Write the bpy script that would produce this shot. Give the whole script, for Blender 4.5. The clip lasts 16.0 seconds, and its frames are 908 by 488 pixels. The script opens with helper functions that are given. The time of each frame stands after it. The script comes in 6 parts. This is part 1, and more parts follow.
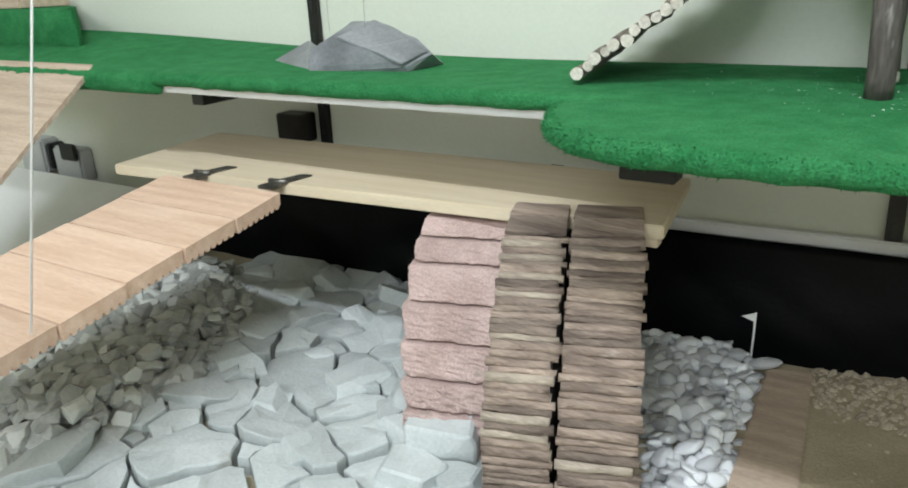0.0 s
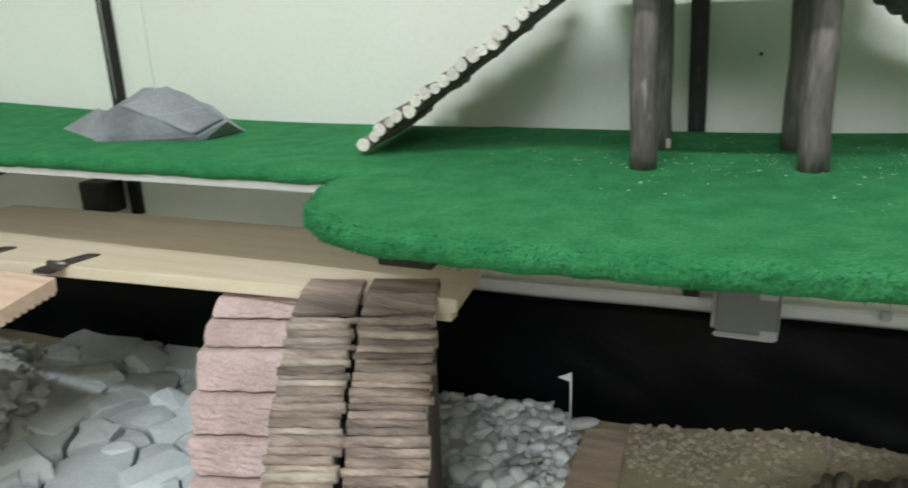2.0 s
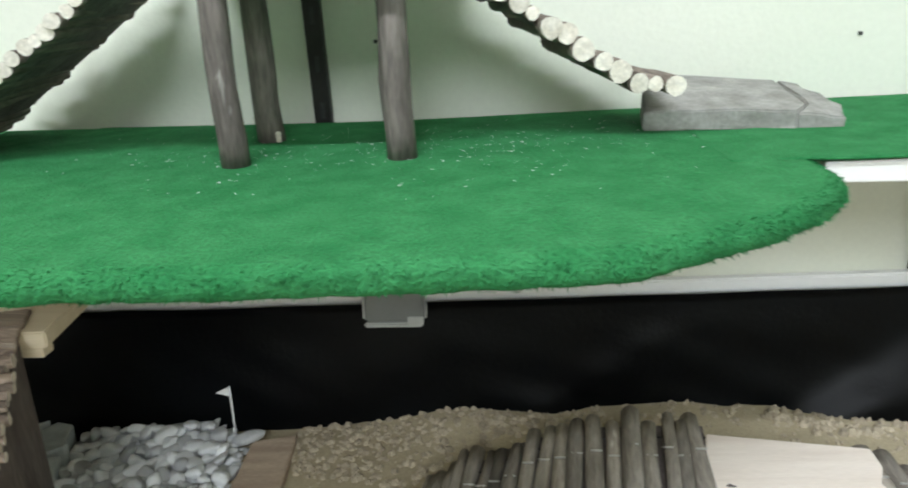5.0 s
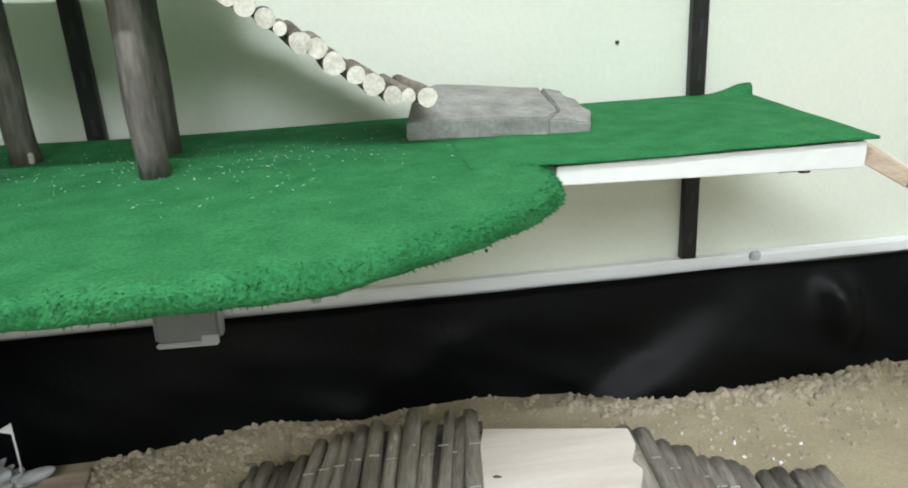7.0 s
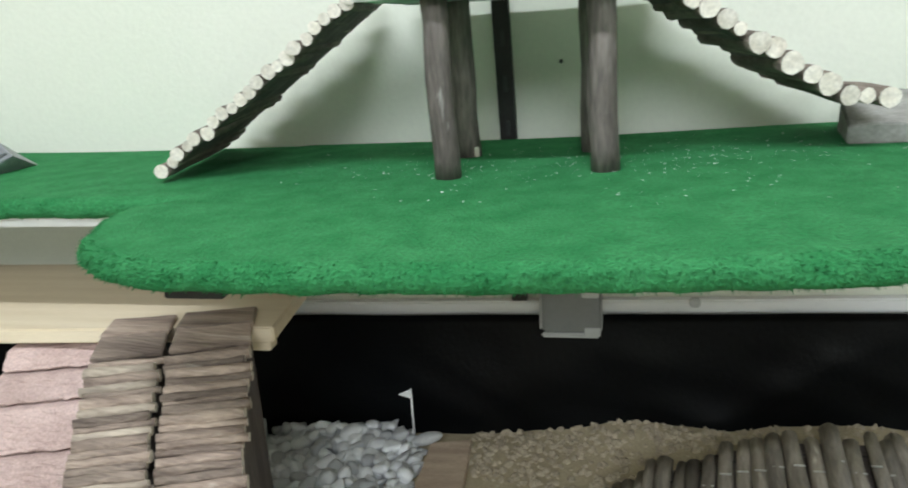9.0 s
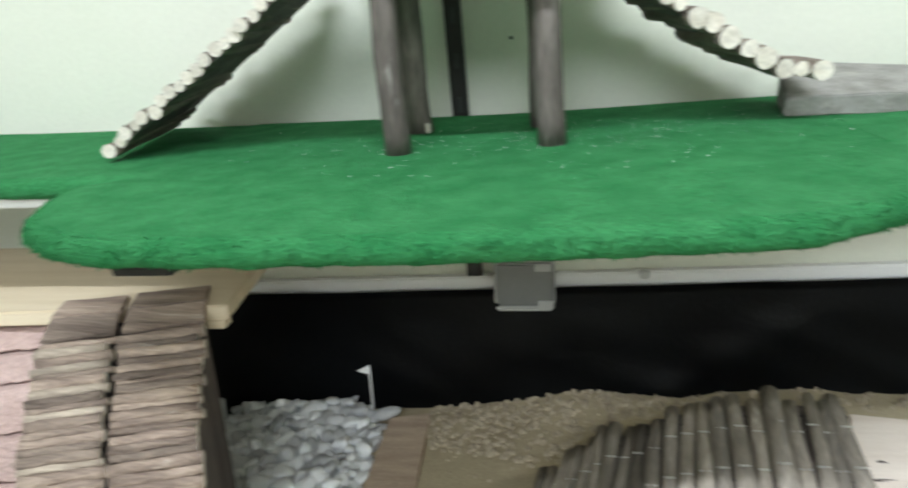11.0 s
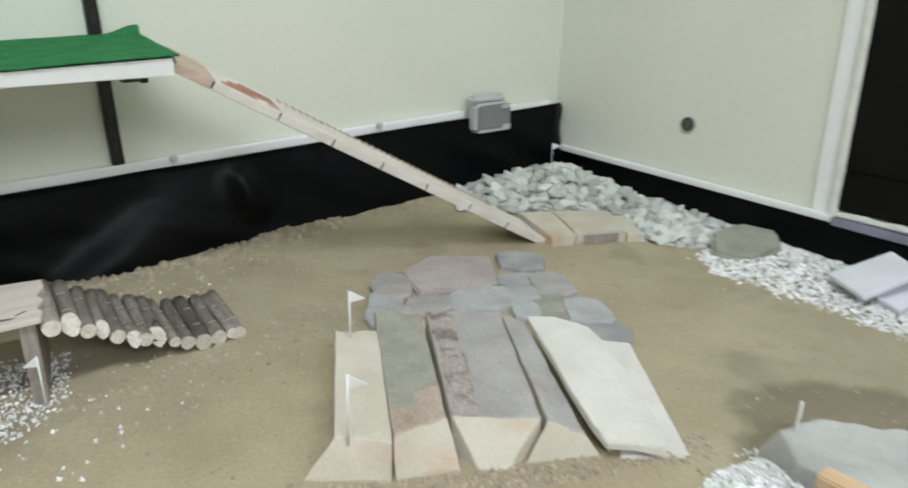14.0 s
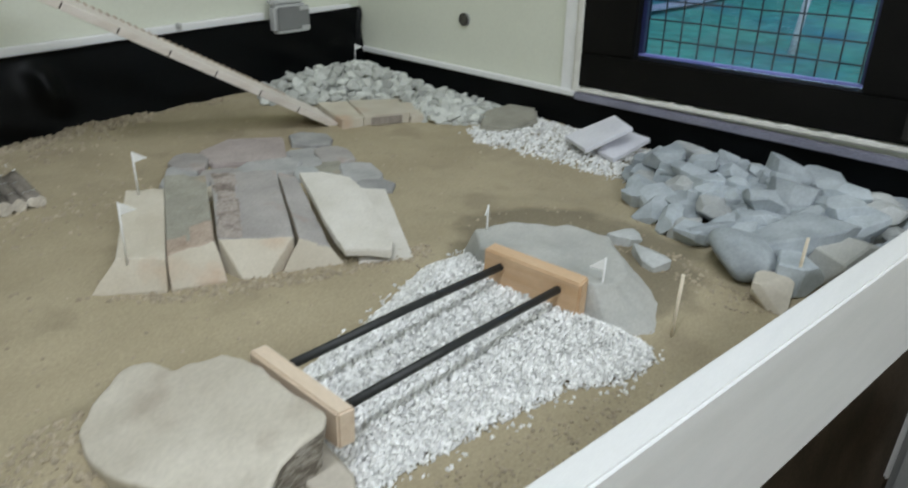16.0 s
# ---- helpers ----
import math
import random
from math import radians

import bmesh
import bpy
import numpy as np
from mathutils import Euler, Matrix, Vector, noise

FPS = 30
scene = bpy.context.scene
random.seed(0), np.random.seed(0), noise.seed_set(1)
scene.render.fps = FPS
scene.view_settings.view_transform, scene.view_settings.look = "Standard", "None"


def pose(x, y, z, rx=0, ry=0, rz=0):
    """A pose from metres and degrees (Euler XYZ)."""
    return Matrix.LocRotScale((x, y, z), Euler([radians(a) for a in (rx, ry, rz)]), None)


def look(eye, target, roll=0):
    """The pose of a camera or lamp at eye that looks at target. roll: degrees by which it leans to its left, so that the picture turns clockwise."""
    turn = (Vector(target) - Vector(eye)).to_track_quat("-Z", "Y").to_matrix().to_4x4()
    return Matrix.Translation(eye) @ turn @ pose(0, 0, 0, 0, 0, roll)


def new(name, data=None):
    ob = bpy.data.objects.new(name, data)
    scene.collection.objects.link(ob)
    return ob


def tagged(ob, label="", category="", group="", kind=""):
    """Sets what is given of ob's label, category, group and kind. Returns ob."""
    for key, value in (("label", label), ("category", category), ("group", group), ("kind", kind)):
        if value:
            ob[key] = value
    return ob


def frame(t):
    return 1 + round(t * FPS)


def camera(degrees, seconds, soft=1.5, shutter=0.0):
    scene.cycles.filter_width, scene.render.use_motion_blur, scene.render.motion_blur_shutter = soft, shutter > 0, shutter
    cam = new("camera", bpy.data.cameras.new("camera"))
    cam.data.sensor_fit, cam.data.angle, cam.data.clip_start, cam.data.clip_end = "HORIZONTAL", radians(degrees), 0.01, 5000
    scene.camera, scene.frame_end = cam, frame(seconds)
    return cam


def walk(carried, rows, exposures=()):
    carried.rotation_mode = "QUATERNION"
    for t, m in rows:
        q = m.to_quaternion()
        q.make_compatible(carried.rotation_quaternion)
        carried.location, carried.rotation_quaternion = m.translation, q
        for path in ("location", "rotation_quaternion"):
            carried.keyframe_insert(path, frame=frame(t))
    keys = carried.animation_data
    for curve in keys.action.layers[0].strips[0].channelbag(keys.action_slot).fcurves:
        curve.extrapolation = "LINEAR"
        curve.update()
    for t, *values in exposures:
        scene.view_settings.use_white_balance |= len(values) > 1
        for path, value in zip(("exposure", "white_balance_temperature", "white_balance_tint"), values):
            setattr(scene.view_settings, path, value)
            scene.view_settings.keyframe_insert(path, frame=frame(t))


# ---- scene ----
cam = camera(63.4, 16.0, soft=1.8, shutter=0.4)
PATH = [
    (0, 0.1913, 0.0112, 0.4669, 31.58, -20.50, -2.31),
    (0.5, 0.1918, 0.0221, 0.4699, 30.17, -20.49, -2.60),
    (1, 0.2094, 0.0282, 0.4727, 30.81, -20.41, -3.12),
    (1.5, 0.2476, 0.0655, 0.4835, 27.29, -19.25, -2.67),
    (2, 0.2610, 0.0963, 0.4866, 22.32, -17.66, -2.06),
    (2.5, 0.2890, 0.1399, 0.4865, 16.31, -18.67, -1.75),
    (3, 0.2935, 0.1721, 0.4818, 13.27, -19.39, -2.32),
    (3.5, 0.2945, 0.1805, 0.4812, 11.78, -19.78, -2.64),
    (4, 0.2936, 0.1719, 0.4818, 10.36, -19.75, -2.56),
    (4.5, 0.3415, 0.1710, 0.4794, 6.44, -20.04, -1.81),
    (5, 0.3803, 0.1648, 0.4776, 2.63, -18.90, -1.74),
    (5.2, 0.3992, 0.1626, 0.4814, 1.57, -18.93, -1.79),
    (5.72, 0.4359, 0.1586, 0.4840, -1.90, -18.83, -1.68),
    (6.25, 0.4678, 0.1560, 0.4854, -5.73, -19.04, -1.48),
    (6.78, 0.4792, 0.1543, 0.4854, -7.68, -19.12, -1.53),
    (7.3, 0.4543, 0.1535, 0.4837, -5.50, -18.64, -2.12),
    (7.5, 0.4278, 0.1549, 0.4808, -2.95, -18.17, -2.71),
    (8, 0.3779, 0.1449, 0.4866, 3.27, -16.97, -3.38),
    (8.5, 0.3445, 0.1290, 0.4855, 7.30, -16.43, -3.09),
    (8.7, 0.3276, 0.1272, 0.4812, 9.42, -16.60, -3.35),
    (9.22, 0.2901, 0.1226, 0.4780, 12.98, -16.76, -3.52),
    (9.75, 0.2548, 0.1212, 0.4776, 15.34, -17.11, -3.60),
    (10.28, 0.2454, 0.1199, 0.4776, 15.31, -17.55, -3.59),
    (10.8, 0.2856, 0.1153, 0.4756, 11.71, -17.99, -3.49),
    (11, 0.3203, 0.1155, 0.4747, 8.93, -18.34, -3.68),
    (11.5, 0.4191, 0.0967, 0.4675, 1.22, -18.53, -2.80),
    (12, 0.5093, 0.0771, 0.4691, -6.95, -18.81, -1.54),
    (12.5, 0.5864, 0.0311, 0.4644, -16.61, -21.43, -0.83),
    (13, 0.6276, -0.0596, 0.4726, -24.33, -22.37, 0.60),
    (13.5, 0.6352, -0.1631, 0.4886, -31.22, -22.42, 1.65),
    (14, 0.5838, -0.2542, 0.4898, -38.89, -21.53, 1.71),
    (14.5, 0.5609, -0.3510, 0.4967, -46.42, -21.11, 1.63),
    (15, 0.5778, -0.4260, 0.4792, -51.48, -21.77, 2.15),
    (15.5, 0.5798, -0.4970, 0.4712, -52.09, -23.21, 1.82),
    (16, 0.5478, -0.5273, 0.4623, -49.53, -26.13, 2.41),
]
EXPOSURES = [(0, -0.30), (1.3, -0.33), (2, -0.43), (2.6, -0.20), (4, -0.02), (8.5, -0.20), (11, -0.08), (12, -0.18), (12.5, -0.45), (13, -0.50), (14.0, -0.66), (14.5, -0.72), (15.0, -0.77), (15.5, -0.95), (16, -1.12)]
walk(cam, [(t, pose(x, y, z, 90 + pitch, 0, yaw) @ pose(0, 0, 0, 0, 0, roll)) for t, x, y, z, yaw, pitch, roll in PATH], EXPOSURES)

# ---- light ----
world = bpy.data.worlds.new("world")
scene.world = world
world.use_nodes = True
wn = world.node_tree
sky = wn.nodes.new("ShaderNodeTexSky")
sky.sky_type = 'NISHITA'
sky.sun_disc = False
sky.sun_elevation = radians(50)
sky.sun_rotation = radians(250)
wn.links.new(sky.outputs[0], wn.nodes["Background"].inputs[0])
wn.nodes["Background"].inputs[1].default_value = 0.50


def area_lamp(name, at, to, sx, sy, power, color):
    d = bpy.data.lights.new(name, 'AREA')
    d.shape, d.size, d.size_y, d.energy, d.color = 'RECTANGLE', sx, sy, power, color
    ob = new(name, d)
    ob.matrix_world = look(at, to)
    return ob


LAMP = (0.93, 1.0, 1.10)
area_lamp("ceiling_tube", (0.18, -0.45, 2.14), (0.18, -0.40, 0.0), 1.50, 0.10, 54.0, LAMP)
area_lamp("ceiling_panel", (0.35, -2.85, 2.14), (0.35, -2.65, 0.0), 1.70, 1.90, 158.0, LAMP)

# ---- materials ----


def ramp_pair(nt, fac, a, b):
    m = nt.nodes.new("ShaderNodeMix")
    m.data_type = 'RGBA'
    m.inputs[6].default_value = (*a, 1)
    m.inputs[7].default_value = (*b, 1)
    nt.links.new(fac, m.inputs[0])
    return m.outputs[2]


def mat(name, c1, c2, rough=0.75, s=25.0, s2=220.0, speck=0.25, bump=0.3, depth=0.002, metal=0.0, stretch=(1, 1, 1), rnd=0.0, detail=6.0, island=False, spec=0.5, contrast=(0.35, 0.65), stain=None):
    """Two colours mixed by a coarse noise, broken by a fine one that also gives the relief; rnd varies it piece by piece."""
    m = bpy.data.materials.new(name)
    m.use_nodes = True
    nt = m.node_tree
    bsdf = nt.nodes["Principled BSDF"]
    bsdf.inputs["Roughness"].default_value = rough
    bsdf.inputs["Metallic"].default_value = metal
    bsdf.inputs["Specular IOR Level"].default_value = spec
    tc = nt.nodes.new("ShaderNodeTexCoord")
    mp = nt.nodes.new("ShaderNodeMapping")
    mp.inputs["Scale"].default_value = stretch
    nt.links.new(tc.outputs["Object"], mp.inputs[0])
    pick = None
    if island:
        g = nt.nodes.new("ShaderNodeNewGeometry")
        pick = g.outputs["Random Per Island"]
    elif rnd:
        oi = nt.nodes.new("ShaderNodeObjectInfo")
        pick = oi.outputs["Random"]
        off = nt.nodes.new("ShaderNodeVectorMath")
        off.operation = 'ADD'
        sc = nt.nodes.new("ShaderNodeMath")
        sc.operation = 'MULTIPLY'
        sc.inputs[1].default_value = 7.0
        nt.links.new(pick, sc.inputs[0])
        nt.links.new(mp.outputs[0], off.inputs[0])
        nt.links.new(sc.outputs[0], off.inputs[1])
        vec = off.outputs[0]
    if island or not rnd:
        vec = mp.outputs[0]
    n1 = nt.nodes.new("ShaderNodeTexNoise")
    n1.inputs["Scale"].default_value = s
    n1.inputs["Detail"].default_value = detail
    nt.links.new(vec, n1.inputs["Vector"])
    mr = nt.nodes.new("ShaderNodeMapRange")
    mr.inputs[1].default_value, mr.inputs[2].default_value = contrast
    nt.links.new(n1.outputs[0], mr.inputs[0])
    col = ramp_pair(nt, mr.outputs[0], c1, c2)
    n2 = nt.nodes.new("ShaderNodeTexNoise")
    n2.inputs["Scale"].default_value = s2
    n2.inputs["Detail"].default_value = 4.0
    nt.links.new(vec, n2.inputs["Vector"])
    mr2 = nt.nodes.new("ShaderNodeMapRange")
    mr2.inputs[1].default_value, mr2.inputs[2].default_value = 0.3, 0.7
    mr2.inputs[3].default_value, mr2.inputs[4].default_value = 1.0 - speck, 1.0 + speck
    nt.links.new(n2.outputs[0], mr2.inputs[0])
    fac = mr2.outputs[0]
    if pick is not None and rnd:
        mr3 = nt.nodes.new("ShaderNodeMapRange")
        mr3.inputs[3].default_value, mr3.inputs[4].default_value = 1.0 - rnd, 1.0 + rnd
        nt.links.new(pick, mr3.inputs[0])
        mu = nt.nodes.new("ShaderNodeMath")
        mu.operation = 'MULTIPLY'
        nt.links.new(fac, mu.inputs[0])
        nt.links.new(mr3.outputs[0], mu.inputs[1])
        fac = mu.outputs[0]
    if stain:
        # a coarse dirt layer with edges of its own
        n3 = nt.nodes.new("ShaderNodeTexNoise")
        n3.inputs["Scale"].default_value = stain[1]
        n3.inputs["Detail"].default_value = 8.0
        nt.links.new(vec, n3.inputs["Vector"])
        mr4 = nt.nodes.new("ShaderNodeMapRange")
        mr4.inputs[1].default_value, mr4.inputs[2].default_value = stain[2], stain[2] + 0.12
        nt.links.new(n3.outputs[0], mr4.inputs[0])
        mm = nt.nodes.new("ShaderNodeMix")
        mm.data_type = 'RGBA'
        mm.inputs[7].default_value = (*stain[0], 1)
        nt.links.new(mr4.outputs[0], mm.inputs[0])
        nt.links.new(col, mm.inputs[6])
        col = mm.outputs[2]
    vm = nt.nodes.new("ShaderNodeVectorMath")
    vm.operation = 'SCALE'
    nt.links.new(col, vm.inputs[0])
    nt.links.new(fac, vm.inputs["Scale"])
    nt.links.new(vm.outputs[0], bsdf.inputs["Base Color"])
    if bump:
        bp = nt.nodes.new("ShaderNodeBump")
        bp.inputs["Strength"].default_value = bump
        bp.inputs["Distance"].default_value = depth
        ad = nt.nodes.new("ShaderNodeMath")
        ad.operation = 'ADD'
        nt.links.new(n1.outputs[0], ad.inputs[0])
        nt.links.new(n2.outputs[0], ad.inputs[1])
        nt.links.new(ad.outputs[0], bp.inputs["Height"])
        nt.links.new(bp.outputs[0], bsdf.inputs["Normal"])
    return m


M = {}
M["wall"] = mat("wall_paint", (0.715, 0.735, 0.627), (0.745, 0.763, 0.66), 0.85, 3, 160, 0.02, 0.25, 0.0015)
M["ceiling"] = mat("ceiling_paint", (0.8, 0.8, 0.76), (0.75, 0.75, 0.7), 0.9, 3, 100, 0.03, 0.2)
M["floor"] = mat("floor_boards", (0.19, 0.145, 0.10), (0.26, 0.205, 0.15), 0.6, 4, 90, 0.15, 0.2)
M["soil"] = mat("sandy_soil", (0.372, 0.314, 0.206), (0.432, 0.369, 0.247), 0.95, 7, 300, 0.11, 0.36, 0.003, stain=((0.342, 0.288, 0.192), 9, 0.57))
M["clod"] = mat("dry_clods", (0.375, 0.317, 0.228), (0.435, 0.373, 0.272), 0.95, 40, 300, 0.12, 0.5, 0.002, island=True, rnd=0.18)
M["slab_grey"] = mat("grey_slab_stone", (0.47, 0.508, 0.49), (0.575, 0.61, 0.592), 0.85, 14, 240, 0.06, 0.4, 0.0025, rnd=0.13, stain=((0.46, 0.46, 0.42), 16, 0.66))
M["rock"] = mat("grey_rock", (0.385, 0.40, 0.395), (0.505, 0.52, 0.512), 0.85, 22, 240, 0.08, 0.35, 0.002, rnd=0.16, stain=((0.46, 0.43, 0.38), 14, 0.66))
# grey rock with the window's bluish light put into its colour
M["rock_blue"] = mat("window_tint_rock", (0.335, 0.372, 0.395), (0.468, 0.512, 0.538), 0.8, 22, 240, 0.08, 0.35, 0.002, rnd=0.2)
M["rock_dark"] = mat("blue_grey_flat_stone", (0.325, 0.325, 0.32), (0.425, 0.422, 0.412), 0.85, 22, 240, 0.10, 0.4, 0.002, rnd=0.14)
M["pebble"] = mat("grey_green_pebble", (0.45, 0.465, 0.42), (0.66, 0.675, 0.64), 0.8, 45, 300, 0.10, 0.3, 0.001, rnd=0.38)
M["pebble_pale"] = mat("pale_pebble", (0.60, 0.615, 0.615), (0.76, 0.77, 0.765), 0.6, 40, 300, 0.08, 0.3, 0.001, rnd=0.44)
M["gravel"] = mat("white_gravel", (0.78, 0.785, 0.76), (0.91, 0.91, 0.89), 0.8, 90, 500, 0.06, 0.3, 0.001, island=True, rnd=0.24)
M["boulder"] = mat("flat_boulder", (0.525, 0.48, 0.40), (0.645, 0.60, 0.515), 0.9, 9, 200, 0.06, 0.3, 0.002, stain=((0.43, 0.375, 0.305), 11, 0.60))
M["boulder_grey"] = mat("grey_boulder", (0.41, 0.415, 0.39), (0.54, 0.535, 0.50), 0.9, 9, 260, 0.08, 0.35, 0.002, stain=((0.50, 0.45, 0.40), 8, 0.60))
M["slate"] = mat("dark_slate", (0.135, 0.140, 0.152), (0.265, 0.272, 0.288), 0.33, 14, 200, 0.14, 0.35, 0.0015, rnd=0.1, spec=0.75)
M["sandstone"] = mat("pale_sandstone", (0.54, 0.485, 0.39), (0.62, 0.57, 0.475), 0.9, 14, 300, 0.05, 0.4, 0.0015, rnd=0.08, stain=((0.55, 0.42, 0.31), 9, 0.58))
M["limestone"] = mat("white_limestone", (0.66, 0.63, 0.56), (0.75, 0.72, 0.66), 0.85, 16, 300, 0.06, 0.6, 0.002, stain=((0.60, 0.54, 0.45), 15, 0.64))
M["moss_stone"] = mat("green_grey_sandstone", (0.295, 0.285, 0.235), (0.378, 0.364, 0.308), 0.9, 24, 300, 0.12, 0.5, 0.002, stain=((0.46, 0.36, 0.26), 13, 0.63))
M["purple_stone"] = mat("purple_grey_sandstone", (0.350, 0.328, 0.312), (0.435, 0.410, 0.390), 0.85, 18, 300, 0.10, 0.4, 0.0015, stain=((0.40, 0.32, 0.275), 12, 0.6))
M["bark_stone"] = mat("rippled_brown_stone", (0.23, 0.192, 0.165), (0.43, 0.375, 0.335), 0.9, 40, 200, 0.2, 0.9, 0.005, stretch=(1, 1, 3), contrast=(0.38, 0.54))
M["red_stone"] = mat("reddish_slate", (0.435, 0.375, 0.352), (0.525, 0.462, 0.437), 0.85, 20, 260, 0.12, 0.4, 0.0015, rnd=0.08)
M["kerb_stone"] = mat("rough_concrete_brick", (0.225, 0.22, 0.20), (0.33, 0.322, 0.30), 0.95, 40, 260, 0.14, 0.5, 0.0015, stain=((0.38, 0.36, 0.32), 30, 0.62))
M["paver"] = mat("pink_concrete_paver", (0.46, 0.335, 0.298), (0.58, 0.435, 0.395), 0.95, 26, 420, 0.16, 0.7, 0.0025, rnd=0.06, stain=((0.36, 0.30, 0.245), 30, 0.64))
M["carpet"] = mat("green_carpet", (0.0225, 0.172, 0.055), (0.045, 0.235, 0.084), 0.95, 38, 420, 0.24, 0.8, 0.004, spec=0.15, contrast=(0.3, 0.7))
M["laminate"] = mat("white_laminate", (0.76, 0.765, 0.74), (0.80, 0.80, 0.78), 0.45, 12, 120, 0.02, 0.08, 0.0005)
M["panel"] = mat("birch_panel", (0.66, 0.555, 0.39), (0.72, 0.62, 0.455), 0.55, 8, 140, 0.05, 0.12, 0.0006, stretch=(0.6, 8, 8))
M["decking"] = mat("larch_decking", (0.58, 0.39, 0.275), (0.68, 0.495, 0.37), 0.6, 9, 110, 0.10, 0.25, 0.001, stretch=(0.8, 9, 9), rnd=0.12)
M["decking_old"] = mat("weathered_decking", (0.44, 0.33, 0.245), (0.58, 0.46, 0.35), 0.7, 9, 110, 0.14, 0.3, 0.001, stretch=(0.8, 9, 9), rnd=0.1)
M["pale_wood"] = mat("pale_sawn_wood", (0.68, 0.59, 0.515), (0.765, 0.685, 0.61), 0.7, 8, 120, 0.05, 0.3, 0.001, stretch=(1, 9, 9), rnd=0.05, stain=((0.60, 0.45, 0.34), 8, 0.70))
M["board_wood"] = mat("old_scaffold_board", (0.405, 0.305, 0.225), (0.53, 0.42, 0.315), 0.8, 10, 120, 0.16, 0.4, 0.001, stretch=(1.2, 9, 9))
M["block_wood"] = mat("orange_pine", (0.62, 0.40, 0.23), (0.70, 0.50, 0.32), 0.6, 10, 120, 0.08, 0.2, 0.0008, stretch=(9, 1, 9))
M["bark"] = mat("hazel_bark", (0.10, 0.077, 0.058), (0.20, 0.165, 0.135), 0.85, 34, 260, 0.30, 0.8, 0.0025, stretch=(1, 0.25, 1), rnd=0.3)
M["bark_post"] = mat("post_bark", (0.065, 0.052, 0.046), (0.13, 0.108, 0.098), 0.85, 40, 260, 0.30, 0.8, 0.0025, stretch=(1, 1, 0.2), rnd=0.2)
M["bark_grey"] = mat("grey_weathered_bark", (0.165, 0.145, 0.118), (0.315, 0.282, 0.240), 0.85, 34, 260, 0.22, 0.9, 0.003, stretch=(1, 0.22, 1), rnd=0.42, stain=((0.62, 0.59, 0.53), 62, 0.70))
M["split_wood"] = mat("split_stick_wood", (0.158, 0.117, 0.092), (0.357, 0.279, 0.220), 0.8, 30, 240, 0.18, 0.8, 0.003, stretch=(0.15, 1.6, 1.6), rnd=0.40, stain=((0.54, 0.47, 0.39), 34, 0.66))
M["cut_end"] = mat("cut_log_end", (0.58, 0.525, 0.44), (0.73, 0.68, 0.60), 0.75, 90, 300, 0.16, 0.3, 0.0008, rnd=0.14)
M["liner"] = mat("black_pond_liner", (0.0025, 0.003, 0.0035), (0.004, 0.0055, 0.0065), 0.40, 10, 160, 0.2, 0.2, 0.002, spec=0.28)
M["black_metal"] = mat("black_steel", (0.012, 0.011, 0.010), (0.022, 0.02, 0.018), 0.4, 30, 200, 0.15, 0.1, 0.0004, metal=0.3)
M["black_rubber"] = mat("black_tube", (0.012, 0.014, 0.014), (0.024, 0.026, 0.026), 0.5, 60, 300, 0.15, 0.15, 0.0004)
M["staple"] = mat("zinc_wire", (0.62, 0.62, 0.60), (0.74, 0.74, 0.72), 0.3, 60, 300, 0.1, 0.0, metal=0.7)
M["hinge"] = mat("dark_zinc", (0.10, 0.095, 0.085), (0.20, 0.19, 0.17), 0.4, 60, 300, 0.2, 0.2, 0.0004, metal=0.8)
M["grey_plastic"] = mat("grey_plastic", (0.50, 0.51, 0.50), (0.54, 0.55, 0.54), 0.45, 15, 200, 0.03, 0.05, 0.0003)
M["mid_grey_plastic"] = mat("mid_grey_plastic", (0.30, 0.305, 0.30), (0.34, 0.345, 0.34), 0.5, 15, 200, 0.03, 0.05, 0.0003)
M["dark_grey_plastic"] = mat("dark_grey_plastic", (0.20, 0.205, 0.205), (0.23, 0.235, 0.235), 0.5, 15, 200, 0.03, 0.05, 0.0003)
M["white_paint"] = mat("white_painted_wood", (0.84, 0.845, 0.84), (0.875, 0.875, 0.87), 0.4, 10, 130, 0.02, 0.10, 0.0005, stretch=(1, 6, 6))
M["plaster"] = mat("rough_white_plaster", (0.68, 0.67, 0.61), (0.76, 0.75, 0.70), 0.9, 40, 260, 0.05, 0.4, 0.002)
M["frame_black"] = mat("black_window_frame", (0.003, 0.003, 0.0025), (0.006, 0.0055, 0.005), 0.6, 12, 160, 0.2, 0.15, 0.0006, spec=0.15)
# white bead with the sky's reflection put into its colour
M["bead"] = mat("sky_tint_bead", (0.22, 0.24, 0.60), (0.27, 0.29, 0.68), 0.3, 15, 200, 0.05, 0.05, 0.0003)
M["tile"] = mat("white_lavender_tile", (0.72, 0.72, 0.76), (0.78, 0.78, 0.82), 0.5, 20, 200, 0.04, 0.1, 0.0005)
# sill strip, tinted in its colour by reflected sky like the bead
M["sill"] = mat("sky_tint_sill", (0.21, 0.21, 0.27), (0.27, 0.27, 0.34), 0.25, 15, 200, 0.10, 0.05, 0.0003)
M["dark_wood"] = mat("dark_brown_board", (0.060, 0.045, 0.030), (0.095, 0.072, 0.050), 0.7, 6, 90, 0.15, 0.2, stretch=(6, 6, 1))
